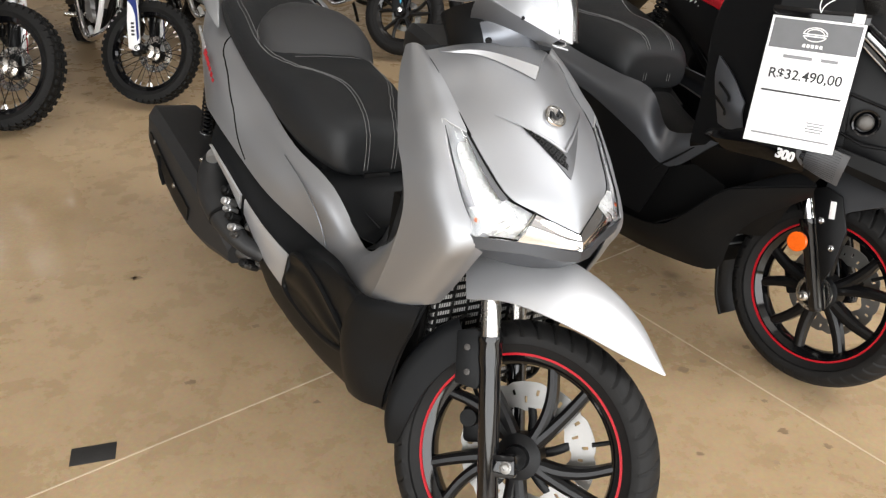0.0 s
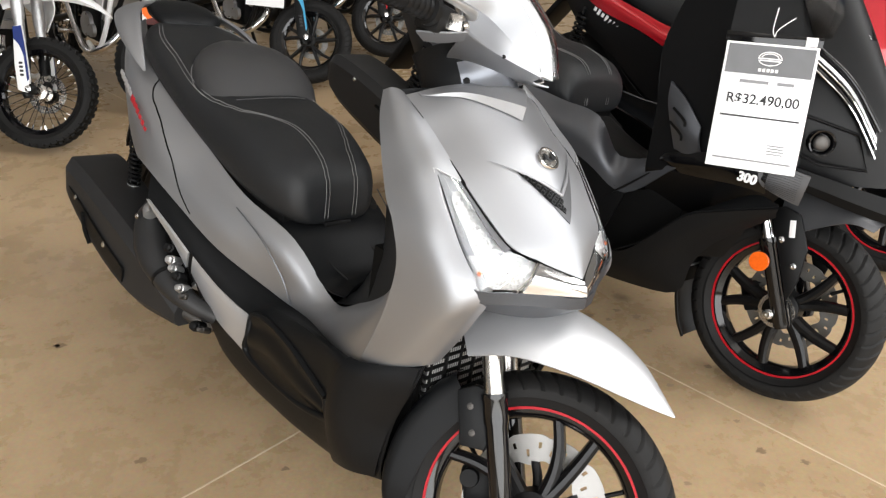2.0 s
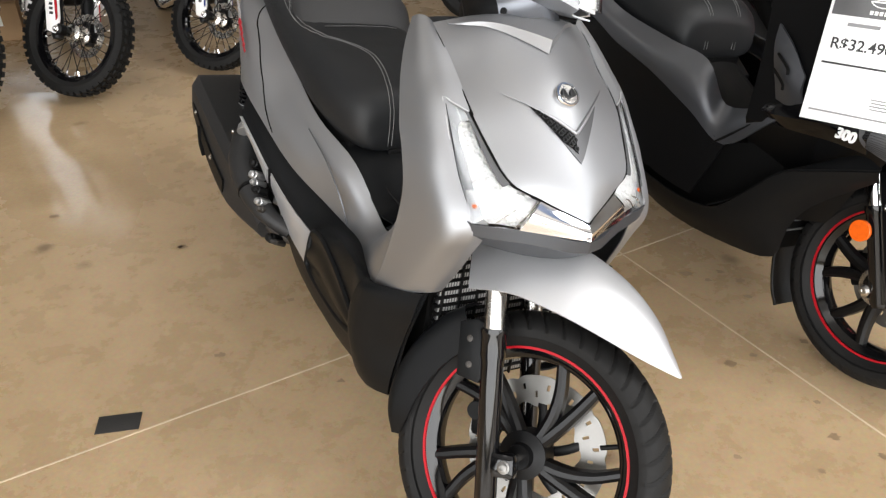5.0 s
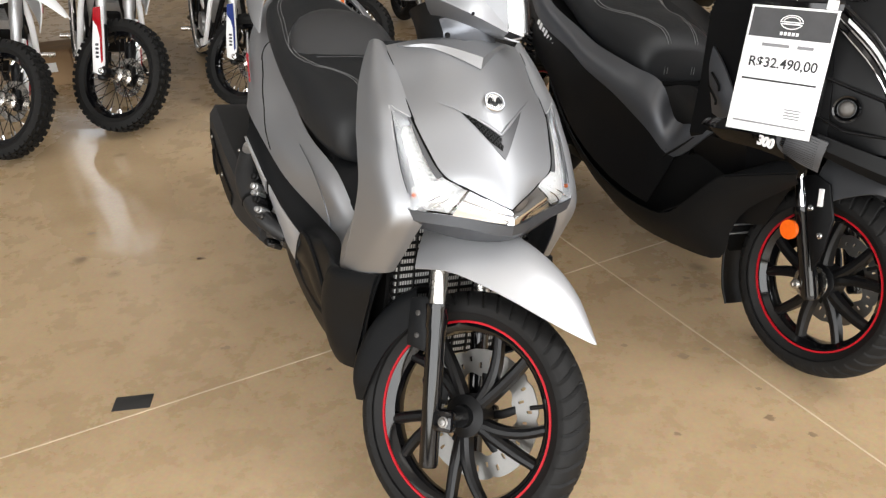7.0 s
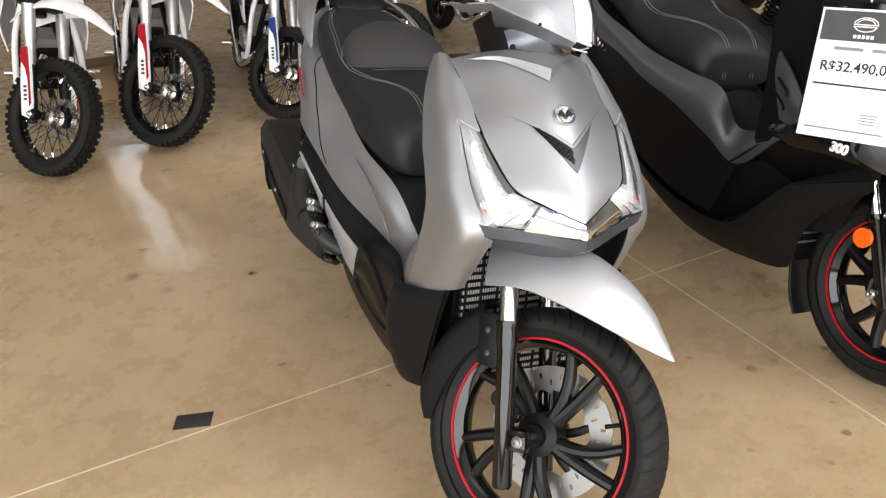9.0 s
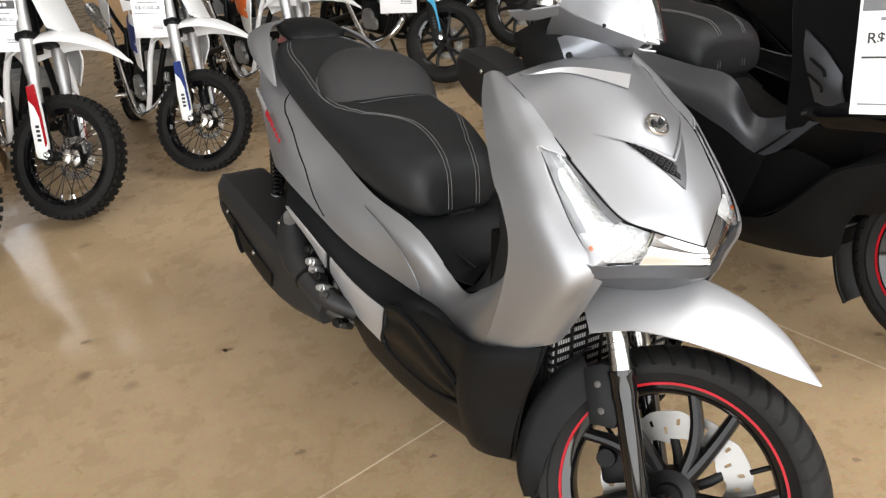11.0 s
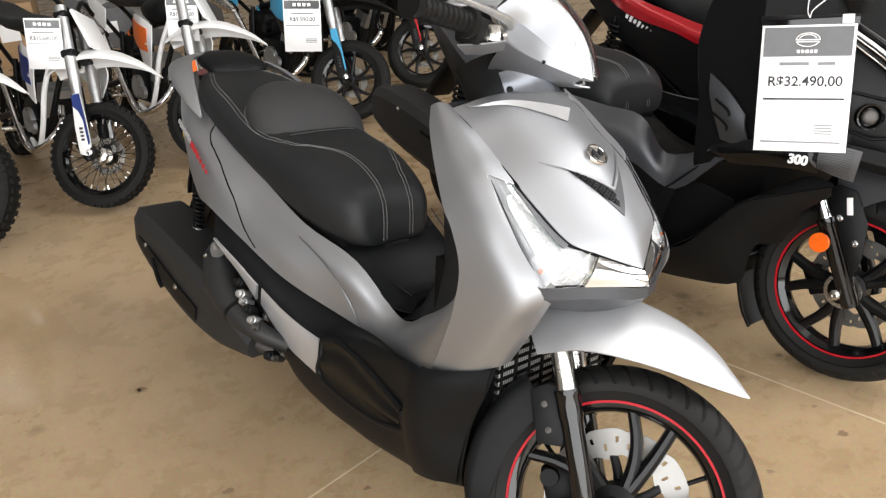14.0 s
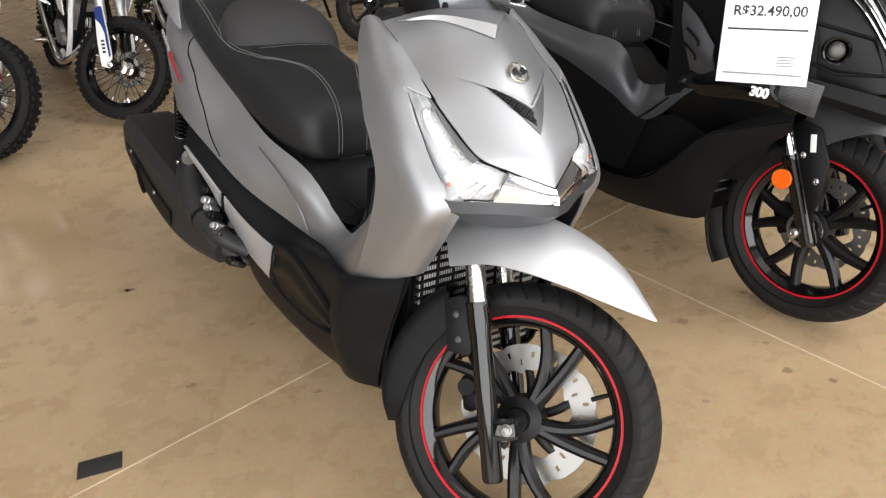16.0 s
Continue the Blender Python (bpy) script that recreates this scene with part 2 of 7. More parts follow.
    nt.links.new(flat2.outputs["Vector"], far.inputs[0])
    inside = nt.nodes.new("ShaderNodeMapRange")
    inside.inputs["From Min"].default_value, inside.inputs["From Max"].default_value = 1.0, 0.96
    nt.links.new(far.outputs["Value"], inside.inputs["Value"])
    sealed = nt.nodes.new("ShaderNodeMix")
    sealed.inputs["B"].default_value = 0.11
    nt.links.new(inside.outputs["Result"], sealed.inputs["Factor"])
    nt.links.new(mr.outputs["Result"], sealed.inputs["A"])
    nt.links.new(sealed.outputs["Result"], b.inputs["Roughness"])
    bu = nt.nodes.new("ShaderNodeBump")
    bu.inputs["Strength"].default_value, bu.inputs["Distance"].default_value = 0.08, 0.004
    nt.links.new(big.outputs["Fac"], bu.inputs["Height"])
    nt.links.new(bu.outputs["Normal"], b.inputs["Normal"])
    b.inputs["Specular IOR Level"].default_value = 0.35
    return m


M_FLOOR = floor_mat()
M_STAIN = mat("dark_floor_stain", (0.23, 0.158, 0.092), 0.4, 0.0, vary=0.35, vscale=60, rvary=0.08)
M_JOINT = mat("pale_joint_filler", (0.60, 0.49, 0.35), 0.5, 0.0, vary=0.3, vscale=12)


# ---- shape helpers ----
def part(name, bm, material, parent, label=""):
    me = bpy.data.meshes.new(name)
    bm.to_mesh(me)
    bm.free()
    me.materials.append(material)
    ob = new(name, me)
    ob.parent = parent
    return tagged(ob, label) if label else ob


def smooth(bm, on=True):
    for f in bm.faces:
        f.smooth = on
    return bm


def sharpen(bm, degrees=35):
    """Smooth shading with hard edges where faces meet at more than so many degrees."""
    bm.normal_update()
    for f in bm.faces:
        f.smooth = True
    for e in bm.edges:
        if len(e.link_faces) == 2 and e.calc_face_angle(0) > radians(degrees):
            e.smooth = False
    return bm


def spline(pts, n):
    """Catmull-Rom curve through the points, n steps a span."""
    p = np.array(pts, float)
    q = np.vstack([2 * p[0] - p[1], p, 2 * p[-1] - p[-2]])
    out = []
    for i in range(len(p) - 1):
        a, b, c, d = q[i], q[i + 1], q[i + 2], q[i + 3]
        for k in range(n):
            t = k / n
            out.append(0.5 * (2 * b + (c - a) * t + (2 * a - 5 * b + 4 * c - d) * t * t + (3 * b - a - 3 * c + d) * t ** 3))
    out.append(p[-1])
    return np.array(out)


def net(rows, nu=5, nv=5):
    """A smooth grid of points through a few control rows."""
    cols = np.array([spline(r, nv) for r in rows])
    return np.array([spline(cols[:, j], nu) for j in range(cols.shape[1])]).transpose(1, 0, 2)


def normals(g):
    du, dv = np.gradient(g, axis=0), np.gradient(g, axis=1)
    n = np.cross(du, dv)
    return n / np.maximum(np.linalg.norm(n, axis=2, keepdims=True), 1e-9)


def shell(g, thick=0.003, flip=False):
    """A grid of points as a shell with thickness, inwards."""
    n = normals(g) * (-1 if flip else 1)
    inner = g - n * thick
    h, w = g.shape[:2]
    bm = bmesh.new()
    A = [[bm.verts.new(g[i, j]) for j in range(w)] for i in range(h)]
    B = [[bm.verts.new(inner[i, j]) for j in range(w)] for i in range(h)]

    def quad(a, b, c, d):
        if len({a, b, c, d}) == 4:
            bm.faces.new((a, b, c, d))

    for i in range(h - 1):
        for j in range(w - 1):
            quad(A[i][j], A[i + 1][j], A[i + 1][j + 1], A[i][j + 1])
            quad(B[i][j], B[i][j + 1], B[i + 1][j + 1], B[i + 1][j])
    for i in range(h - 1):
        quad(A[i][0], B[i][0], B[i + 1][0], A[i + 1][0])
        quad(A[i][w - 1], A[i + 1][w - 1], B[i + 1][w - 1], B[i][w - 1])
    for j in range(w - 1):
        quad(A[0][j], A[0][j + 1], B[0][j + 1], B[0][j])
        quad(A[h - 1][j], B[h - 1][j], B[h - 1][j + 1], A[h - 1][j + 1])
    bmesh.ops.remove_doubles(bm, verts=bm.verts, dist=1e-5)
    bmesh.ops.recalc_face_normals(bm, faces=bm.faces)
    return sharpen(bm, 50)


def outward(g, d):
    """Normals of a grid, turned to the side of d."""
    n = normals(g)
    return n if float(np.mean(n @ np.array(d))) > 0 else -n


def mirrored(rows):
    return [[(x, -y, z) for x, y, z in r] for r in rows]


def full(rows):
    """Right half rows, edge to middle, completed to the left edge."""
    return [list(r) + [(x, -y, z) for x, y, z in reversed(r[:-1])] for r in rows]


def tube(pts, r, sides=10, n=4, closed_ends=True, flat=1.0, up=(0, 0, 1)):
    """A round (or flattened) bar along a smooth curve; r may be a list, one radius a point."""
    p = spline(pts, n) if len(pts) > 2 and n > 1 else np.array(pts, float)
    if isinstance(r, (list, tuple)):
        rr = np.interp(np.linspace(0, 1, len(p)), np.linspace(0, 1, len(r)), r)
    else:
        rr = np.full(len(p), r)
    bm = bmesh.new()
    tang = np.gradient(p, axis=0)
    rings, u = [], Vector(up)
    for c, t, rad in zip(p, tang, rr):
        t = Vector(t).normalized()
        s = t.cross(u)
        if s.length < 1e-3:
            s = t.cross(Vector((1, 0, 0)) if abs(t.x) < 0.9 else Vector((0, 1, 0)))
        s.normalize()
        w = s.cross(t).normalized()
        u = w
        rings.append([bm.verts.new(Vector(c) + s * (rad * math.cos(a)) + w * (rad * flat * math.sin(a))) for a in (2 * math.pi * k / sides for k in range(sides))])
    for a, b in zip(rings, rings[1:]):
        for k in range(sides):
            bm.faces.new((a[k], a[(k + 1) % sides], b[(k + 1) % sides], b[k]))
    if closed_ends:
        bm.faces.new(rings[0])
        bm.faces.new(rings[-1])
    bmesh.ops.recalc_face_normals(bm, faces=bm.faces)
    return sharpen(bm, 50)


def lathe(profile, steps=40, closed=False, arc=(0, 360)):
    """Profile of (radius, y) turned about the y axis. closed: the profile is a loop."""
    bm = bmesh.new()
    whole = abs(arc[1] - arc[0]) >= 360
    cnt = steps if whole else steps + 1
    rings = []
    for k in range(cnt):
        a = radians(arc[0] + (arc[1] - arc[0]) * k / steps)
        rings.append([bm.verts.new((r * math.cos(a), y, r * math.sin(a))) for r, y in profile])
    m = len(profile)
    for k in range(steps):
        a, b = rings[k], rings[(k + 1) % cnt]
        for i in range(m if closed else m - 1):
            q = (a[i], a[(i + 1) % m], b[(i + 1) % m], b[i])
            bm.faces.new(q)
    if closed and not whole:
        bm.faces.new(rings[0])
        bm.faces.new(rings[-1])
    bmesh.ops.remove_doubles(bm, verts=bm.verts, dist=1e-6)
    bmesh.ops.recalc_face_normals(bm, faces=bm.faces)
    return sharpen(bm, 35)


def box(sx, sy, sz, at=(0, 0, 0), bevel=0.003, rot=(0, 0, 0)):
    bm = bmesh.new()
    bmesh.ops.create_cube(bm, size=1.0)
    bmesh.ops.scale(bm, vec=(sx, sy, sz), verts=bm.verts)
    if bevel:
        bmesh.ops.bevel(bm, geom=bm.edges, offset=min(bevel, 0.45 * min(sx, sy, sz)), segments=2, affect="EDGES", profile=0.5)
    bm.transform(pose(*at, *rot))
    return sharpen(bm, 30)


def prism(outline, y0, y1, bevel=0.0):
    """An outline of (x, z) given depth from y0 to y1."""
    bm = bmesh.new()
    a = [bm.verts.new((x, y0, z)) for x, z in outline]
    b = [bm.verts.new((x, y1, z)) for x, z in outline]
    bm.faces.new(a)
    bm.faces.new(b)
    for i in range(len(a)):
        j = (i + 1) % len(a)
        bm.faces.new((a[i], a[j], b[j], b[i]))
    bmesh.ops.recalc_face_normals(bm, faces=bm.faces)
    if bevel:
        bmesh.ops.bevel(bm, geom=[e for e in bm.edges], offset=bevel, segments=2, affect="EDGES", profile=0.5)
    return sharpen(bm, 30)


def loft(sections, caps=True, n=3, sharp=40):
    """Closed sections (all with the same count of points), joined by smooth curves."""
    s = np.array(sections, float)
    g = np.array([spline(s[:, j], n) for j in range(s.shape[1])]).transpose(1, 0, 2)
    bm = bmesh.new()
    rings = [[bm.verts.new(p) for p in row] for row in g]
    m = len(rings[0])
    for a, b in zip(rings, rings[1:]):
        for k in range(m):
            bm.faces.new((a[k], a[(k + 1) % m], b[(k + 1) % m], b[k]))
    if caps:
        bm.faces.new(rings[0])
        bm.faces.new(rings[-1])
    bmesh.ops.recalc_face_normals(bm, faces=bm.faces)
    return sharpen(bm, sharp)


def skin_at(sections, x, y, lift=0.0012):
    """The upper skin of a lofted cushion at (x, y)."""
    i = int(np.argmin(np.abs(sections[:, 0, 0] - x)))
    ring = sections[i, :sections.shape[1] // 2 + 1]
    order = np.argsort(ring[:, 1])
    return Vector((sections[i, 0, 0], y, float(np.interp(y, ring[order, 1], ring[order, 2])) + lift))


def join(*bms):
    out = bmesh.new()
    for b in bms:
        me = bpy.data.meshes.new("tmp")
        b.to_mesh(me)
        b.free()
        out.from_mesh(me)
        bpy.data.meshes.remove(me)
    return out


def moved(bm, m):
    bm.transform(m)
    return bm


def frame_of(origin, fwd, left, up):
    m = Matrix.Identity(4)
    for i in range(3):
        m[i][0], m[i][1], m[i][2], m[i][3] = fwd[i], left[i], up[i], origin[i]
    return m


def vehicle_pose(x, y, fx, fy, lean):
    """Pose of a two-wheeler: front contact point, heading, lean to its left in degrees. Local x ahead, y left, z up."""
    f = Vector((fx, fy, 0)).normalized()
    l = Vector((-f.y, f.x, 0))
    a = radians(lean)
    up = Vector((0, 0, 1))
    return frame_of((x, y, 0), f, l * math.cos(a) - up * math.sin(a), up * math.cos(a) + l * math.sin(a))


def thing(name, m, label, category, group=""):
    e = new(name)
    e.empty_display_size = 0.1
    e.matrix_world = m
    return tagged(e, label, category, group)


def sphere(r, at, seg=16, rings=10, scale=(1, 1, 1)):
    bm = bmesh.new()
    bmesh.ops.create_uvsphere(bm, u_segments=seg, v_segments=rings, radius=r)
    bm.transform(Matrix.Translation(at) @ Matrix.Diagonal((*scale, 1)))
    return smooth(bm)


def disc_y(r, y0, y1, at=(0, 0, 0), seg=24, bevel=0.001):
    """A short cylinder along y."""
    bm = lathe([(0.0001, y0), (r - bevel, y0), (r, y0 + bevel), (r, y1 - bevel), (r - bevel, y1), (0.0001, y1)], seg)
    bm.transform(Matrix.Translation(at))
    return bm


def between(p, q):
    """Pose with its y axis from p to q, at p."""
    p, q = Vector(p), Vector(q)
    return Matrix.Translation(p) @ (q - p).to_track_quat("Y", "Z").to_matrix().to_4x4()


def text_mesh(body, size, m, depth=0.0004, bold=0.0):
    """Flat lettering as a mesh: x along the line, y up, facing z, centred."""
    c = bpy.data.curves.new("lettering", "FONT")
    c.body, c.size, c.extrude, c.offset = body, size, depth, bold
    c.align_x, c.align_y = "CENTER", "CENTER"
    ob = bpy.data.objects.new("lettering", c)
    scene.collection.objects.link(ob)
    bpy.context.view_layer.update()
    me = bpy.data.meshes.new_from_object(ob.evaluated_get(bpy.context.evaluated_depsgraph_get()))
    bm = bmesh.new()
    bm.from_mesh(me)
    bpy.data.objects.remove(ob)
    bpy.data.curves.remove(c)
    bpy.data.meshes.remove(me)
    bm.transform(m)
    return bm

# ---- wheels ----
def tyre_mesh(R, rim, w, grooves=44, depth=0.0045, steps=1056):
    """A road tyre, axle along y, with slanted tread grooves cut into the round crown and a raised ring on each wall."""
    h = w / 2
    b = 0.62 * (R - rim)
    step = 7 if depth else 12
    prof = [(rim - 0.006, -0.62 * h), (rim + 0.010, -0.80 * h), (rim + 0.012, -0.83 * h), (rim + 0.016, -0.83 * h), (rim + 0.018, -0.82 * h), (rim + 0.24 * (R - rim), -0.95 * h)]
    crown = [(R - b + b * math.cos(a), h * math.sin(a)) for a in (radians(-84 + step * k) for k in range(168 // step + 1))]
    prof = prof + crown + [(r, -y) for r, y in reversed(prof)]
    bm = lathe(prof, steps if depth else 64, closed=True)
    if depth:
        for v in bm.verts:
            r = math.hypot(v.co.x, v.co.z)
            y = v.co.y / h
            if r > R - 0.80 * b and 0.08 < abs(y):
                a = math.atan2(v.co.z, v.co.x) * grooves / (2 * math.pi) + 0.85 * abs(y) ** 1.4 + (0.5 if y > 0 else 0)
                f = abs(a % 1.0 - 0.5)
                if f < 0.11:
                    d = depth * min(1.0, (0.11 - f) / 0.05)
                    v.co.x *= (r - d) / r
                    v.co.z *= (r - d) / r
    return sharpen(bm, 24)


def spoke_mesh(r0, r1, a0, a1, w0, w1, y0, y1, d=0.022):
    """A curved cast spoke from the hub to the rim in the xz plane."""
    secs = []
    for t in (0, 0.33, 0.66, 1):
        r, a = r0 + (r1 - r0) * t, radians(a0 + (a1 - a0) * t)
        w, y = w0 + (w1 - w0) * t, y0 + (y1 - y0) * t
        c, s = math.cos(a), math.sin(a)
        dd = d * (1 - 0.3 * t)
        secs.append([(r * c - k * w * s, y + q * dd, r * s + k * w * c) for k, q in ((-0.5, 0.35), (-0.42, -0.3), (-0.16, -0.5), (0.16, -0.5), (0.42, -0.3), (0.5, 0.35), (0.3, 0.5), (-0.3, 0.5))])
    return loft(secs, n=3, sharp=28)


def wave_disc(r, r_in, y, m, thick=0.004, waves=10):
    """A petal brake disc with drilled holes and open windows, built as a ring of cells."""
    bm = bmesh.new()
    n = waves * 12
    outer, inner = [], []
    for k in range(n):
        a = 2 * math.pi * k / n
        ro = r * (1 - 0.035 * max(0.0, math.cos(a * waves)) ** 6)
        ri = r_in * (1 + 0.06 * math.cos(a * waves))
        outer.append((ro, a))
        inner.append((ri, a))
    mids = [0.28, 0.5, 0.72]
    rings = []
    for t in [0] + mids + [1]:
        rings.append([(inner[k][0] + (outer[k][0] - inner[k][0]) * t, outer[k][1]) for k in range(n)])
    V = [[[bm.verts.new((q * math.cos(a), y + s, q * math.sin(a))) for q, a in ring] for ring in rings] for s in (-thick / 2, thick / 2)]
    hole = lambda i, k: (i in (1, 2)) and (k % 4 == 2) and ((k // 4 + i) % 2 == 0)
    for i in range(4):
        for k in range(n):
            j = (k + 1) % n
            if hole(i, k):
                for p, q in (((i, k), (i, j)), ((i, j), (i + 1, j)), ((i + 1, j), (i + 1, k)), ((i + 1, k), (i, k))):
                    bm.faces.new((V[0][p[0]][p[1]], V[0][q[0]][q[1]], V[1][q[0]][q[1]], V[1][p[0]][p[1]]))
                continue
            bm.faces.new((V[0][i][k], V[0][i][j], V[0][i + 1][j], V[0][i + 1][k]))
            bm.faces.new((V[1][i][k], V[1][i + 1][k], V[1][i + 1][j], V[1][i][j]))
    for i in (0, 4):
        for k in range(n):
            j = (k + 1) % n
            bm.faces.new((V[0][i][k], V[1][i][k], V[1][i][j], V[0][i][j]))
    bmesh.ops.recalc_face_normals(bm, faces=bm.faces)
    return moved(sharpen(bm, 30), m)


def cast_wheel(parent, m, R, rim, w, pairs=5, stripe=True, twin=9.0, sweep=16.0, start=0.0, name="wheel", disc=None, hub_r=0.045, valve=True, tread=0.005, slim=0.021):
    h = w / 2 * 0.66
    lip = rim - 0.002
    prof = [(lip, -h), (lip - 0.004, -h + 0.003), (lip - 0.013, -h + 0.004), (lip - 0.026, -h * 0.55), (lip - 0.030, 0), (lip - 0.026, h * 0.55), (lip - 0.013, h - 0.004), (lip - 0.004, h - 0.003), (lip, h), (lip - 0.006, h * 0.5), (lip - 0.012, 0), (lip - 0.006, -h * 0.5)]
    wheel = part(name, moved(lathe(prof, 96, closed=True), m), M_GLOSSBLACK, parent, "gloss black cast wheel with a thin red stripe" if stripe else "black cast wheel")
    part("tyre", moved(tyre_mesh(R, rim - 0.002, w, depth=tread), m), M_RUBBER, wheel, "black road tyre with slanted grooves")
    if stripe:
        for s in (-1, 1):
            part("rim_stripe", moved(lathe([(lip - 0.0048, s * (h + 0.0008)), (lip - 0.0094, s * (h + 0.0008)), (lip - 0.0094, s * (h - 0.004)), (lip - 0.0048, s * (h - 0.004))], 96, closed=True), m), M_REDLINE, wheel, "red rim stripe")
    for k in range(pairs):
        for s in (-1, 1):
            a = start + 360 / pairs * k
            part("spoke", moved(spoke_mesh(hub_r * 0.8, lip - 0.02, a + s * twin * 0.35, a + s * twin + sweep, slim, slim * 0.82, -0.008, -0.010, 0.03), m), M_WHEELBLACK, wheel)
    hub = [(0.0001, -0.045), (hub_r * 0.5, -0.045), (hub_r * 0.55, -0.03), (hub_r, -0.024), (hub_r, 0.024), (hub_r * 0.8, 0.036), (0.0001, 0.036)]
    part("hub", moved(lathe(hub, 36), m), M_DKMATTE, wheel)
    if disc:
        r, r_in, y = disc
        part("brake_disc", wave_disc(r, r_in, y, m), M_DISC, wheel, "drilled steel petal brake disc")
        bm = join(*[spoke_mesh(hub_r * 0.7, r_in * 1.03, 72 * k, 72 * k + 12, 0.02, 0.018, y - 0.004, y, 0.008) for k in range(5)])
        part("disc_carrier", moved(bm, m), M_DKMATTE, wheel)
    if valve:
        a = radians(12)
        p = Vector((math.cos(a), 0, math.sin(a)))
        part("valve", moved(tube([p * (lip - 0.03), p * (lip - 0.05), p * (lip - 0.062)], 0.0045, 8, 1), m), M_BLACKPL, wheel)
    return wheel


def bolt(parent, at, r=0.006, h=0.005, direction=(0, -1, 0), material=None):
    d = Vector(direction).normalized()
    bm = lathe([(0.0001, 0), (r * 1.35, 0), (r * 1.35, h * 0.25), (r, h * 0.35), (r, h), (r * 0.8, h * 1.12), (r * 0.45, h * 1.12), (r * 0.42, h * 0.7), (0.0001, h * 0.7)], 12)
    bm.transform(between(at, Vector(at) + d))
    return part("bolt", bm, material or M_STEEL, parent)


def spring(p, q, r, wire, turns, sides=6):
    p, q = Vector(p), Vector(q)
    ax = (q - p)
    m = between(p, q)
    L = ax.length
    pts = [m @ Vector((r * math.cos(2 * math.pi * t), L * t / turns, r * math.sin(2 * math.pi * t))) for t in np.linspace(0, turns, int(turns * 14))]
    return tube(pts, wire, sides, 1)


def both_sides(name, rows, material, parent, nu=5, nv=5, thick=0.003, label="", sharp=50):
    a = part(name, sharpen(shell(net(rows, nu, nv), thick), sharp), material, parent, label)
    b = part(name, sharpen(shell(net(mirrored(rows), nu, nv), thick, True), sharp), material, parent, label)
    return a, b


# ---- setting ----
def build_setting():
    def slab(name, sx, sy, sz, at, material, label, category):
        ob = part(name, box(sx, sy, sz, at, 0), material, None)
        tagged(ob, label, category, kind="structure")
        return ob

    fl = slab("floor", 18, 18, 0.2, (0, 3, -0.1), M_FLOOR, "polished brown concrete floor with pale joints and dark spots", "floor")
    # sawn joints: two crossing lines
    jx, jy = 0.421, 2.345
    for ang in (0, 90):
        d = Vector((math.cos(radians(38.2 - ang)), math.sin(radians(38.2 - ang)), 0))
        bm = bmesh.new()
        w = Vector((-d.y, d.x, 0)) * 0.0024
        a, b = Vector((jx, jy, 0.0006)) - d * 7, Vector((jx, jy, 0.0006)) + d * 7
        q = [a - w, b - w, b + w, a + w]
        top = [bm.verts.new(p) for p in q]
        low = [bm.verts.new(p - Vector((0, 0, 0.003))) for p in q]
        bm.faces.new(top)
        for i in range(4):
            bm.faces.new((top[i], low[i], low[(i + 1) % 4], top[(i + 1) % 4]))
        bmesh.ops.recalc_face_normals(bm, faces=bm.faces)
        part("joint", bm, M_JOINT, fl)
    # old drips on the concrete
    rng = random.Random(5)
    for sx, sy in ((-0.63, 1.74), (-0.96, 2.24), (-1.47, 2.38), (0.85, 1.74), (0.86, 1.63), (0.95, 1.58), (0.7, 2.28), (0.75, 2.24), (0.66, 2.23), (0.6, 2.26), (0.76, 2.16), (0.67, 1.86), (0.73, 1.9), (0.87, 1.97), (0.81, 1.52), (0.64, 1.54), (-0.95, 2.24), (-0.52, 2.0), (-0.29, 1.68), (0.51, 1.89)):
        bm = bmesh.new()
        size = rng.uniform(0.007, 0.013)
        ring = [(size * rng.uniform(0.55, 1.25), 2 * math.pi * k / 14) for k in range(14)]
        bm.faces.new([bm.verts.new((sx + 1.3 * q * math.cos(a), sy + q * math.sin(a), 0.0006)) for q, a in ring])
        part("stain", bm, M_STAIN, fl, "small dark drip stain")
    # walls and ceiling stay unseen: added to enclose and reflect the light
    north = join(box(0.1, 0.2, 6.6, (-8.95, 12.1, 3.3), 0), box(16.85, 0.2, 6.6, (0.575, 12.1, 3.3), 0), box(1.05, 0.2, 2.75, (-8.375, 12.1, 1.375), 0), box(1.05, 0.2, 0.55, (-8.375, 12.1, 6.325), 0))
    tagged(part("wall_north", north, M_WALL, None), "unseen grey showroom wall with a tall narrow window", "wall", kind="structure")
    east = join(box(0.2, 0.6, 6.6, (9.1, -5.9, 3.3), 0), box(0.2, 9.6, 6.6, (9.1, 7.4, 3.3), 0), box(0.2, 8.2, 0.5, (9.1, -1.5, 0.25), 0), box(0.2, 8.2, 1.1, (9.1, -1.5, 6.05), 0))
    tagged(part("wall_east", east, M_WALL, None), "unseen grey showroom wall with wide glazing", "wall", kind="structure")
    slab("wall_west", 0.2, 18.4, 6.6, (-9.1, 3, 3.3), M_WALL, "unseen grey showroom wall", "wall")
    south = join(box(2.0, 0.2, 6.6, (-8.0, -6.1, 3.3), 0), box(0.8, 0.2, 6.6, (8.6, -6.1, 3.3), 0), box(15.2, 0.2, 0.6, (0.6, -6.1, 6.3), 0))
    tagged(part("wall_south", south, M_WALL, None), "unseen grey showroom front wall with a wide open entrance", "wall", kind="structure")
    slab("ground", 80, 80, 0.2, (0, 0, -0.32), M_WALL, "pale grey concrete forecourt outside the showroom", "ground")
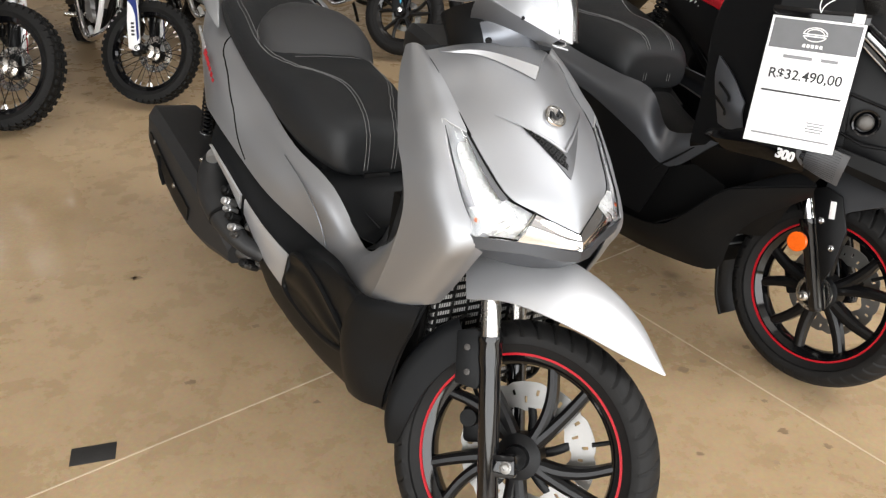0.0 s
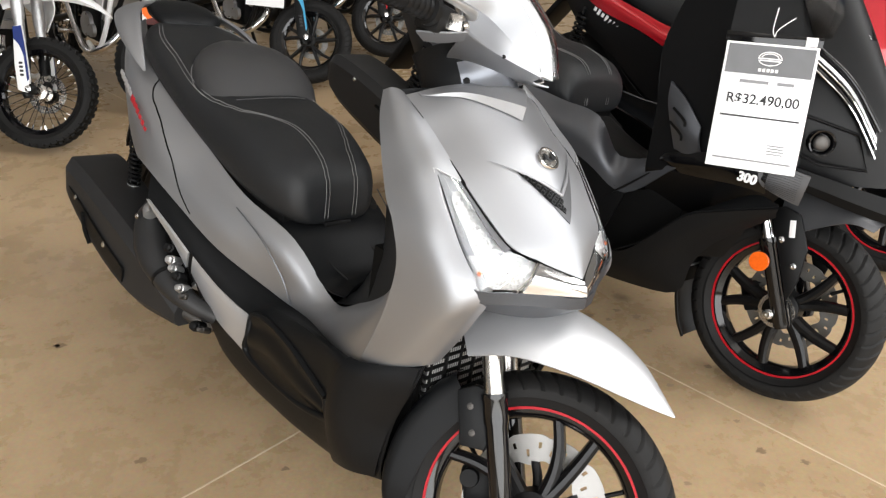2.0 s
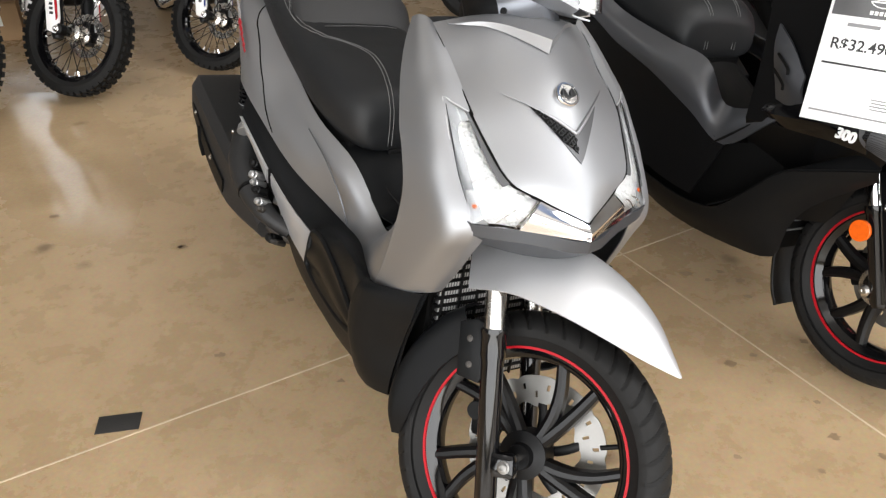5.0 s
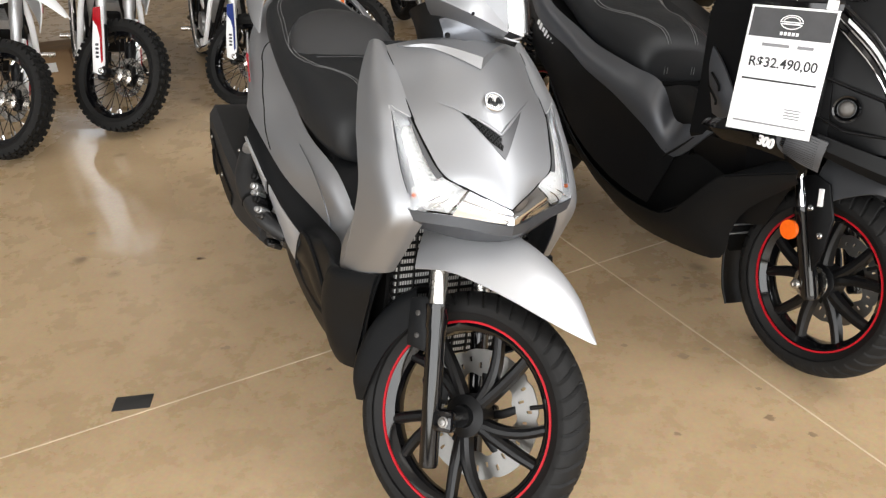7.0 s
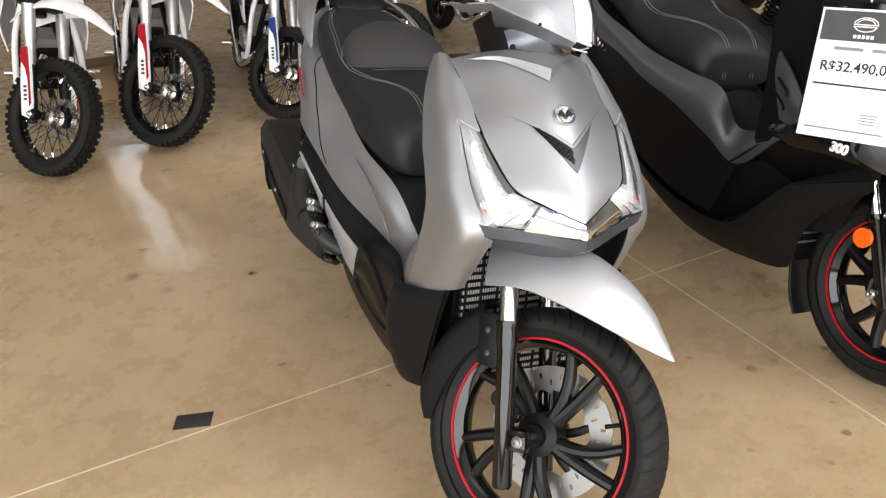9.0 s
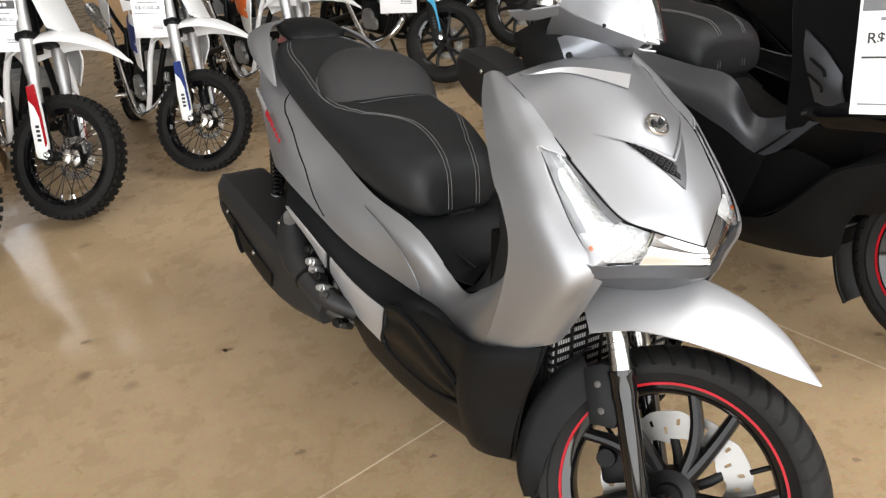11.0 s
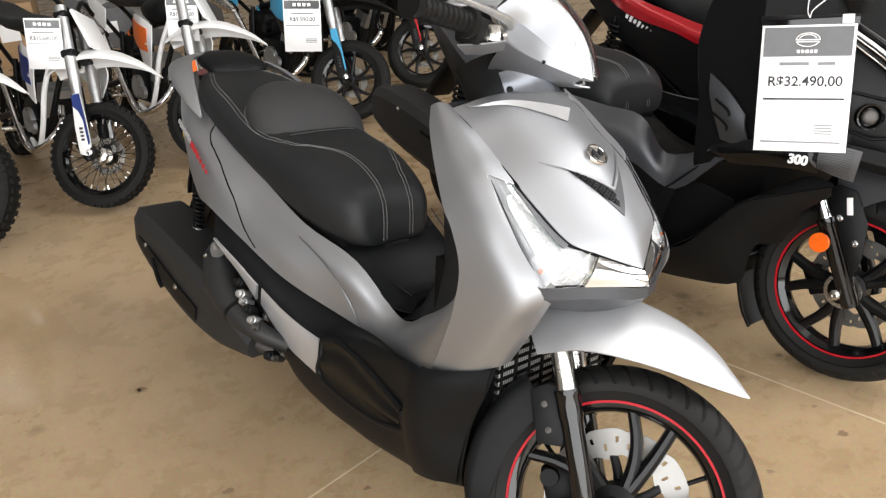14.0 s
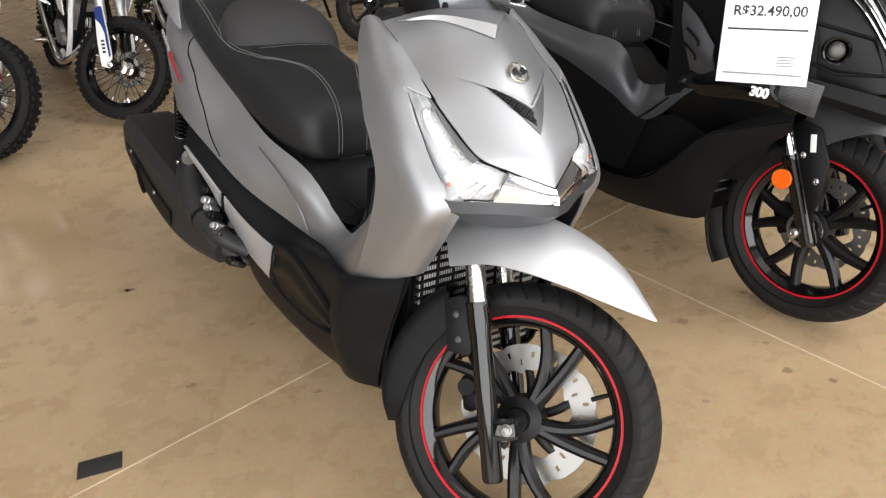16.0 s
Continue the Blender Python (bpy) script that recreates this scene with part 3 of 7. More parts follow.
    roof = join(box(12.9, 18.4, 0.2, (-2.75, 3, 6.7), 0), box(2.9, 18.4, 0.2, (7.75, 3, 6.7), 0), box(2.6, 4.2, 0.2, (5.0, -4.1, 6.7), 0), box(2.6, 8.0, 0.2, (5.0, 8.2, 6.7), 0))
    tagged(part("ceiling", roof, M_CEIL, None), "unseen pale showroom ceiling with a skylight", "ceiling", kind="structure")
    # floor tape
    c = Vector((-0.775, 1.472, 0))
    d = Vector((0.093, 0.029, 0)).normalized()
    bm = box(0.10, 0.058, 0.0016, (0, 0, 0.001), 0.0005)
    bm.transform(Matrix.Translation(c) @ pose(0, 0, 0, 0, 0, math.degrees(math.atan2(d.y, d.x))))
    tagged(part("floor_tape", bm, M_TAPE, None), "short strip of worn black tape stuck to the floor", "tape")


build_setting()

# ---- the silver scooter ----
FRONT = dict(c=(-0.017, -0.050, 0.240), n=(0.454, -0.798, 0.396), u=(-0.459, 0.17, 0.871))


def steer_frame(c, n, u):
    left = -Vector(n).normalized()
    up = (Vector(u) - left * Vector(u).dot(left)).normalized()
    return frame_of(c, left.cross(up), left, up)


def silver_scooter():
    sc = thing("scooter", vehicle_pose(0.205, 1.25, 0.578, -0.816, 10), "matte silver scooter with black seat, leaning on its side stand", "scooter")

    # -- front wheel, fork and mudguards, turned to the left
    F = steer_frame(**FRONT)
    cast_wheel(sc, F, 0.259, 0.203, 0.100, 5, True, 12.5, 13, -28, "front_wheel", disc=(0.137, 0.084, 0.044), hub_r=0.044, slim=0.029)
    for s in (-1, 1):
        y = s * 0.095
        lower = part("fork_leg", moved(lathe([(0.0001, -0.10), (0.0165, -0.10), (0.0195, -0.094), (0.0200, 0.17), (0.0225, 0.180), (0.0225, 0.214), (0.0240, 0.217), (0.0240, 0.226), (0.0001, 0.228)], 28), F @ Matrix.Translation((-0.037, y, 0)) @ pose(0, 0, 0, 90)), M_GLOSSBLACK, sc, "gloss black lower fork tube")
        part("stanchion", moved(lathe([(0.0001, 0.225), (0.0185, 0.225), (0.0185, 0.315), (0.0001, 0.315)], 24), F @ Matrix.Translation((-0.037, y, 0)) @ pose(0, 0, 0, 90)), M_STEEL, lower, "polished steel fork stanchion")
        part("axle_clamp", moved(box(0.06, 0.03, 0.045, (-0.012, y, -0.005), 0.01), F), M_GLOSSBLACK, lower)
        bolt(lower, F @ Vector((0.0, y + s * 0.015, -0.006)), 0.0085, 0.008, F.to_3x3() @ Vector((0, s, 0)), M_DISC)
    part("axle", moved(tube([(0, -0.09, 0), (0, 0.09, 0)], 0.008, 12, 1), F), M_STEEL, sc)
    part("brake_caliper", moved(join(box(0.06, 0.035, 0.075, (-0.105, 0.055, 0.045), 0.012), box(0.035, 0.03, 0.05, (-0.075, 0.06, 0.09), 0.01), disc_y(0.018, 0.02, 0.05, (-0.115, 0, 0.06))), F), M_BLACKPL, sc, "black brake caliper")
    part("brake_hose", moved(tube([(-0.10, 0.06, 0.08), (-0.13, 0.085, 0.15), (-0.10, 0.10, 0.24), (-0.05, 0.08, 0.33)], 0.0045, 8), F), M_BLACKPL, sc)
    part("fork_yoke", moved(join(box(0.07, 0.17, 0.04, (-0.037, 0, 0.42), 0.012), tube([(-0.037, 0, 0.38), (-0.037, 0, 0.62)], 0.03, 16, 1)), F), M_BLACKPL, sc)

    # silver front mudguard: an arc over the wheel, drawn out to a beak
    rows = []
    for ang, r, hw, low in ((104, 0.428, 0.130, 0.303), (90, 0.407, 0.131, 0.290), (76, 0.381, 0.118, 0.276), (62, 0.359, 0.096, 0.271), (50, 0.340, 0.070, 0.276), (40, 0.322, 0.040, 0.290), (31.7, 0.3125, 0.003, 0.311)):
        a = radians(ang)
        row = []
        for t in (-1, -0.9, -0.7, -0.45, -0.2, 0, 0.2, 0.45, 0.7, 0.9, 1):
            rr = r - (r - low) * abs(t) ** 1.85
            row.append((rr * math.cos(a), hw * t, rr * math.sin(a)))
        rows.append([tuple(F @ Vector(p)) for p in row])
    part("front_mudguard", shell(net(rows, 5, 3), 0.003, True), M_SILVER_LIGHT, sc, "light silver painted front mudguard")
    rows = []
    for ang, r, hw, fl in ((113, 0.289, 0.072, 0.080), (124, 0.290, 0.075, 0.082), (140, 0.286, 0.076, 0.078), (156, 0.280, 0.074, 0.068), (168, 0.273, 0.066, 0.052), (178, 0.264, 0.046, 0.022)):
        a = radians(ang)
        half_row = [(-hw, r - fl), (-hw, r - fl * 0.55), (-hw * 0.97, r - fl * 0.22), (-hw * 0.78, r - fl * 0.05), (0.0, r)]
        rows.append([tuple(F @ Vector((q * math.cos(a), y, q * math.sin(a)))) for y, q in half_row + [(-y, q) for y, q in reversed(half_row[:-1])]])
    part("inner_mudguard", shell(net(rows, 4, 3), 0.003, True), M_CHARCOAL, sc, "black inner mudguard")
    br = part("mudguard_bracket", moved(prism([(-0.105, 0.14), (-0.062, 0.128), (-0.055, 0.14), (-0.055, 0.235), (-0.068, 0.242), (-0.102, 0.236)], -0.098, -0.07, 0.003), F), M_CHARCOAL, sc)
    for u in (0.206, 0.16):
        bolt(br, F @ Vector((-0.081, -0.098, u)), 0.0045, 0.003, F.to_3x3() @ Vector((0, -1, 0)), M_DULLPIPE)

    # -- bonnet, headlamps and chin
    half = [
        [(-0.390, -0.156, 0.922), (-0.375, -0.08, 0.940), (-0.370, 0, 0.945)],
        [(-0.345, -0.154, 0.900), (-0.325, -0.08, 0.932), (-0.318, 0, 0.939)],
        [(-0.300, -0.150, 0.868), (-0.268, -0.08, 0.896), (-0.252, 0, 0.908)],
        [(-0.228, -0.150, 0.823), (-0.198, -0.075, 0.848), (-0.180, 0, 0.860)],
        [(-0.174, -0.137, 0.778), (-0.147, -0.068, 0.796), (-0.132, 0, 0.803)],
        [(-0.123, -0.117, 0.736), (-0.101, -0.057, 0.745), (-0.090, 0, 0.747)],
        [(-0.092, -0.069, 0.713), (-0.079, -0.034, 0.716), (-0.071, 0, 0.715)],
        [(-0.060, -0.013, 0.688), (-0.056, -0.005, 0.686), (-0.055, 0, 0.685)],
    ]
    hood = net(full(half), 6, 6)
    part("bonnet", shell(hood, 0.003), M_SILVER, sc, "matte silver bonnet panel")
    hn = outward(hood, (0.5, 0, 1))
    rows_n, cols_n = hood.shape[:2]

    def on_hood(u, t, lift=0.0):
        """Point of the bonnet: u 0..7 down, t -1..1 across, lifted off it."""
        i, j = min(u / 7 * (rows_n - 1), rows_n - 1.001), min((t + 1) / 2 * (cols_n - 1), cols_n - 1.001)
        a, b = int(i), int(j)
        fi, fj = i - a, j - b
        q = lambda g: (g[a, b] * (1 - fi) + g[a + 1, b] * fi) * (1 - fj) + (g[a, b + 1] * (1 - fi) + g[a + 1, b + 1] * fi) * fj
        return Vector(q(hood)) + Vector(q(hn)) * lift

    # raised crease under the neck, highest in the middle
    g = []
    for lift, back in ((0.0006, 0.0), (0.022, 0.10), (0.010, 0.95), (0.0006, 1.35)):
        row = []
        for t in np.linspace(-0.84, 0.84, 41):
            k = max(0.0, 1 - abs(t) / 0.84)
            foot = 0.30 + 1.72 * k
            row.append(on_hood(max(0.02, foot - back * (0.15 + 0.85 * k)), t, 0.0006 + lift * k ** 1.3))
        g.append(row)
    part("bonnet_crease", sharpen(shell(np.array([[tuple(p) for p in q] for q in g]), 0.002), 14), M_SILVER, sc)
    # vent under the badge: chevron with its shade painted dark, honeycomb, silver lip above
    up_u = lambda s: 3.95 - 0.78 * abs(s)
    lo_u = lambda s: up_u(s) + 0.66 * (1 - abs(s) ** 1.4)
    tw = 0.46
    g = np.array([[on_hood(up_u(s) + (lo_u(s) - up_u(s)) * k / 5, s * tw, 0.0015) for s in np.linspace(-1, 1, 21)] for k in range(6)])
    vent = part("bonnet_vent", shell(g, 0.004), M_POCKET, sc, "chevron vent painted in shaded silver, with black honeycomb")
    g = np.array([[on_hood(up_u(s) + min(0.46, lo_u(s) - up_u(s)) * k / 3, s * tw, 0.0022) for s in np.linspace(-0.95, -0.04, 21)] for k in range(4)])
    part("vent_hollow_shade", shell(g, 0.001), M_DARKCAV, vent)
    ridge = join(*[tube([on_hood(up_u(s) - 0.02, s * tw, 0.0025) for s in (k * 1.45, k * 1.2, k * 1.0, k * 0.6, k * 0.3, 0)], [0.0005, 0.001, 0.002, 0.0034, 0.0036], 8, 3) for k in (-1, 1)])
    part("vent_lip", ridge, M_SILVER, vent, "raised silver lip")
    cells = []
    for r in range(5):
        for c in range(-7, 8):
            s = (c + 0.5 * (r % 2)) / 7.2
            u = up_u(s) + 0.07 + 0.10 * r
            if u < min(up_u(s) + 0.45, lo_u(s) - 0.06) and -0.92 < s < -0.02:
                cells.append(tube([on_hood(u + 0.055 * math.sin(a), s * tw + 0.028 * math.cos(a), 0.003) for a in np.linspace(0, 2 * math.pi, 7)], 0.0011, 5, 1, False))
    part("honeycomb", join(*cells), M_GRAPH, vent)
    up = Vector(hn[int(3.05 / 7 * (rows_n - 1)), cols_n // 2])
    c = on_hood(3.02, 0, 0.0)
    bm_m = between(c, c + up)
    badge = part("badge", moved(lathe([(0.0001, 0.004), (0.0170, 0.004), (0.0182, 0.006), (0.0212, 0.006), (0.0226, 0.004), (0.0226, -0.004)], 40), bm_m), M_CHROME, sc, "round chrome badge")
    part("badge_field", moved(lathe([(0.0001, 0.0046), (0.0166, 0.0046), (0.0166, 0.003)], 36), bm_m), M_STEEL, badge)
    side = Vector((0, -1, 0))
    upv = side.cross(up).normalized()
    bars = []
    for k, (a, b) in enumerate(((-0.0125, -0.004), (-0.004, 0.004), (0.004, 0.0125))):
        p = c + up * 0.0058
        bars.append(tube([p + side * a - upv * 0.005, p + side * (a + b) / 2 + upv * 0.007 * (-1) ** k, p + side * b - upv * 0.004], 0.0028, 6, 3))
    part("badge_emblem", join(*bars), M_GRAPH, badge)

    # lamp: outer edge, inner edge along the bonnet, bulge of the lens
    lamp = []
    for o, i, b in (
        ((-0.261, -0.186, 0.834), (-0.226, -0.153, 0.819), 0.003), ((-0.221, -0.188, 0.785), (-0.190, -0.144, 0.789), 0.005),
        ((-0.183, -0.190, 0.736), (-0.156, -0.134, 0.760), 0.007), ((-0.150, -0.187, 0.698), (-0.123, -0.118, 0.733), 0.009),
        ((-0.123, -0.179, 0.669), (-0.107, -0.089, 0.720), 0.010), ((-0.104, -0.135, 0.666), (-0.099, -0.080, 0.716), 0.009),
        ((-0.083, -0.092, 0.664), (-0.090, -0.066, 0.709), 0.008), ((-0.052, -0.030, 0.660), (-0.066, -0.022, 0.691), 0.006), ((-0.038, 0.0, 0.658), (-0.052, 0.0, 0.683), 0.003)):
        o, i = Vector(o), Vector(i)
        d = Vector((0.85, -0.40 if o.y < 0 else 0.0, 0.25)).normalized()
        lamp.append([tuple(o), tuple((o + i) / 2 + d * b), tuple(i)])
    for k, rows in ((1, lamp), (-1, mirrored(lamp))):
        g = net(rows, 6, 6)
        n = outward(g, (1, -k * 0.3, 0.5))
        lens = part("headlamp", shell(g - n * 0.011, 0.003, k < 0), M_REFLECT, sc, "clear headlamp with faceted chrome reflector")
        part("lens", shell(g, 0.0025, k < 0), M_LENS, lens, "clear moulded lens")
        rim = [g[0, j] for j in range(12, 0, -4)] + [g[i, 0] for i in range(0, 25, 3)]
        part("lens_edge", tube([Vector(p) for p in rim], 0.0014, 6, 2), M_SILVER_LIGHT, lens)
        rim = [g[i, 1] + n[i, 1] * 0.0004 for i in range(1, 22, 3)]
        part("inner_bezel", tube([Vector(p) for p in rim], 0.0009, 6, 2), M_GRAPH, lens, "dark inner bezel line")
        part("dark_trim", shell((g + n * 0.0006)[0:19, -3:], 0.002, k < 0), M_POCKET, lens, "dark grey trim beside the bonnet")
        rim = [g[i, -1] + n[i, -1] * 0.0012 for i in range(0, g.shape[0], 3)]
        part("panel_gap", tube([Vector(p) for p in rim], 0.0013, 6, 2), M_DARKCAV, lens)
        part("bulb", sphere(0.0045, Vector(g[20, 2] - n[20, 2] * 0.006)), M_AMBER, lens, "amber indicator bulb")
        keel = (g + n * 0.001)[34:]
        part("chrome_keel", shell(keel, 0.003, k < 0), M_CHROME, lens, "chrome band under the bonnet tip")
        part("lamp_divider", tube([Vector(g[33, j] - n[33, j] * 0.003) for j in range(0, g.shape[1], 2)], 0.0022, 6, 2), M_STEEL, lens)
        for row in (24, 28):
            part("lamp_rib", tube([Vector(g[row, j] - n[row, j] * 0.006) for j in range(1, 9, 2)], 0.0013, 6, 2), M_STEEL, lens)
        seam = [hood[i, 0 if k > 0 else -1] + hn[i, 0 if k > 0 else -1] * 0.0003 for i in range(1, 20, 3)]
        part("bonnet_seam", tube([Vector(p) for p in seam], 0.0015, 6, 2), M_DARKCAV, lens)
    chin = [
        [(-0.150, -0.187, 0.682), (-0.121, -0.180, 0.669), (-0.083, -0.092, 0.6645), (-0.037, 0, 0.657)],
        [(-0.152, -0.187, 0.660), (-0.122, -0.178, 0.648), (-0.080, -0.092, 0.643), (-0.038, 0, 0.636)],
        [(-0.165, -0.180, 0.630), (-0.150, -0.160, 0.622), (-0.108, -0.080, 0.606), (-0.082, 0, 0.604)],
        [(-0.230, -0.165, 0.625), (-0.220, -0.150, 0.618), (-0.200, -0.070, 0.600), (-0.190, 0, 0.598)],
    ]
    part("chin_panel", sharpen(shell(net(full(chin), 1, 3), 0.004), 16), M_CHINGREY, sc, "dark grey lip under the headlamps")

    # -- apron side panels
    apron = [
        [(-0.390, -0.153, 0.920), (-0.398, -0.160, 0.928), (-0.408, -0.170, 0.930), (-0.422, -0.174, 0.923)],
        [(-0.345, -0.152, 0.898), (-0.352, -0.170, 0.900), (-0.368, -0.186, 0.896), (-0.401, -0.193, 0.886)],
        [(-0.298, -0.149, 0.867), (-0.306, -0.176, 0.866), (-0.324, -0.198, 0.858), (-0.365, -0.213, 0.842)],
        [(-0.229, -0.150, 0.818), (-0.264, -0.187, 0.832), (-0.284, -0.209, 0.816), (-0.332, -0.224, 0.790)],
        [(-0.226, -0.155, 0.786), (-0.224, -0.188, 0.785), (-0.240, -0.212, 0.772), (-0.312, -0.230, 0.762)],
        [(-0.180, -0.158, 0.740), (-0.182, -0.189, 0.735), (-0.206, -0.217, 0.728), (-0.284, -0.235, 0.733)],
        [(-0.124, -0.148, 0.668), (-0.126, -0.181, 0.662), (-0.154, -0.214, 0.650), (-0.260, -0.237, 0.668)],
        [(-0.140, -0.164, 0.597), (-0.150, -0.190, 0.590), (-0.188, -0.220, 0.575), (-0.275, -0.241, 0.570)],
        [(-0.186, -0.178, 0.508), (-0.198, -0.200, 0.500), (-0.250, -0.228, 0.476), (-0.320, -0.241, 0.453)],
    ]
    both_sides("apron_panel", apron, M_SILVER, sc, 6, 6, 0.003, "matte silver front apron panel")
    inner = [
        [(-0.395, 0.0, 0.925), (-0.405, -0.10, 0.930), (-0.424, -0.172, 0.920)],
        [(-0.410, 0.0, 0.840), (-0.398, -0.13, 0.835), (-0.364, -0.212, 0.842)],
        [(-0.430, 0.0, 0.740), (-0.402, -0.145, 0.725), (-0.300, -0.230, 0.746)],
        [(-0.440, 0.0, 0.620), (-0.408, -0.14, 0.640), (-0.256, -0.234, 0.655)],
        [(-0.480, 0.0, 0.540), (-0.442, -0.13, 0.572), (-0.303, -0.211, 0.588)],
        [(-0.530, 0.0, 0.480), (-0.508, -0.105, 0.490), (-0.424, -0.165, 0.505)],
        [(-0.575, 0.0, 0.450), (-0.575, -0.07, 0.440), (-0.572, -0.108, 0.430)],
    ]
    inner = [list(reversed(r)) for r in inner]
    part("leg_shield", shell(net(full(inner), 5, 5), 0.004, True), M_CHARCOAL, sc, "charcoal plastic inner leg shield")

    # -- step-through tunnel in front of the seat
    tun = [
        [(-0.540, -0.108, 0.452), (-0.565, -0.060, 0.462), (-0.570, 0, 0.466)],
        [(-0.600, -0.112, 0.445), (-0.610, -0.070, 0.458), (-0.615, 0, 0.462)],
        [(-0.650, -0.122, 0.475), (-0.655, -0.080, 0.490), (-0.655, 0, 0.495)],
        [(-0.700, -0.130, 0.515), (-0.705, -0.090, 0.535), (-0.705, 0, 0.542)],
        [(-0.780, -0.148, 0.545), (-0.780, -0.090, 0.550), (-0.780, 0, 0.552)],
    ]
    tun_ob = part("tunnel_cover", shell(net(full(tun), 5, 5), 0.004), M_CHARCOAL, sc, "charcoal plastic step-through cover with fuel flap")
    part("fuel_flap", tube([(-0.600, -0.062, 0.463), (-0.655, -0.080, 0.492), (-0.668, -0.050, 0.505), (-0.668, 0.030, 0.508), (-0.640, 0.05, 0.488)], 0.0022, 6, 5), M_BLACKPL, tun_ob)

    # -- silver side body and tail
    side_rows = [
        [(-0.250, -0.236, 0.655), (-0.300, -0.214, 0.590), (-0.421, -0.168, 0.507), (-0.573, -0.112, 0.430), (-0.707, -0.134, 0.526), (-0.859, -0.168, 0.578), (-1.000, -0.176, 0.635), (-1.110, -0.178, 0.680), (-1.330, -0.165, 0.757), (-1.460, -0.125, 0.805), (-1.600, -0.070, 0.835)],
        [(-0.263, -0.240, 0.600), (-0.318, -0.227, 0.556), (-0.436, -0.183, 0.480), (-0.580, -0.130, 0.418), (-0.712, -0.162, 0.500), (-0.860, -0.196, 0.548), (-1.000, -0.208, 0.602), (-1.120, -0.217, 0.652), (-1.330, -0.205, 0.735), (-1.460, -0.165, 0.785), (-1.600, -0.105, 0.815)],
        [(-0.286, -0.242, 0.530), (-0.350, -0.231, 0.498), (-0.456, -0.191, 0.440), (-0.594, -0.145, 0.404), (-0.722, -0.166, 0.450), (-0.864, -0.218, 0.505), (-1.000, -0.240, 0.562), (-1.135, -0.254, 0.625), (-1.320, -0.235, 0.690), (-1.450, -0.190, 0.745), (-1.590, -0.125, 0.785)],
        [(-0.318, -0.241, 0.454), (-0.390, -0.222, 0.426), (-0.480, -0.190, 0.402), (-0.612, -0.152, 0.384), (-0.738, -0.170, 0.402), (-0.872, -0.224, 0.455), (-1.000, -0.256, 0.517), (-1.140, -0.272, 0.570), (-1.270, -0.240, 0.570), (-1.395, -0.205, 0.640), (-1.500, -0.150, 0.715)],
    ]
    far_rows = [list(r) for r in side_rows]
    for k, heights in ((0, (0.425, 0.445, 0.530)), (1, (0.412, 0.430, 0.510))):
        for j, z in enumerate(heights, 3):
            far_rows[k][j] = (*far_rows[k][j][:2], z)
    sides = [part("side_panel", shell(net(rows, 5, 5), 0.003, far), M_SILVER, sc, "matte silver side panel") for rows, far in ((side_rows, False), (mirrored(far_rows), True))]
    for s, ob in ((1, sides[0]), (-1, sides[1])):
        skin = net(side_rows if s > 0 else mirrored(far_rows), 20, 20)
        flat = skin.reshape(-1, 3)
        out = outward(skin, (0, -s, 0.3)).reshape(-1, 3)
        line = []
        for x, z in spline([(-1.303, 0.760, 0), (-1.259, 0.714, 0), (-1.167, 0.665, 0), (-1.070, 0.606, 0), (-1.004, 0.543, 0), (-0.962, 0.508, 0)], 6)[:, :2]:
            near4 = np.argsort((flat[:, 0] - x) ** 2 + (flat[:, 2] - z) ** 2)[:6]
            wt = 1 / ((flat[near4, 0] - x) ** 2 + (flat[near4, 2] - z) ** 2 + 1e-5)
            line.append(Vector((x, float((flat[near4, 1] * wt).sum() / wt.sum()), z)) + Vector(out[near4[0]]) * 0.0026)
        part("panel_gap", tube(line, 0.0022, 5, 1), M_DARKCAV, ob)
        line = [(-0.845, -0.196, 0.560), (-0.760, -0.182, 0.515), (-0.690, -0.168, 0.450), (-0.668, -0.156, 0.392)]
        part("panel_gap", tube([(x, s * (y - 0.003), z) for x, y, z in line], 0.0015, 5, 5), M_SATIN, ob)
    # model lettering on the tail: plain shapes
    deco = []
    for k in range(7):
        t = k / 6
        p = Vector((-1.40 + 0.10 * t, -0.222 - 0.02 * t, 0.735 - 0.03 * t))
        deco.append(box(0.009, 0.002, 0.014 + 0.004 * (k % 2), p, 0.0008, (0, 20, 10)))
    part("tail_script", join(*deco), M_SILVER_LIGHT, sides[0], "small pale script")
    deco = [box(0.011 + 0.006 * (k < 2), 0.002, 0.018 - 0.003 * (k % 2) - 0.001 * k, Vector((-1.270 + 0.02 * k, -0.2495 - 0.0028 * k, 0.697 - 0.009 * k)), 0.001, (0, 28, 8)) for k in range(6)]
    part("tail_script", join(*deco), M_REDPRINT, sides[0], "small red script")

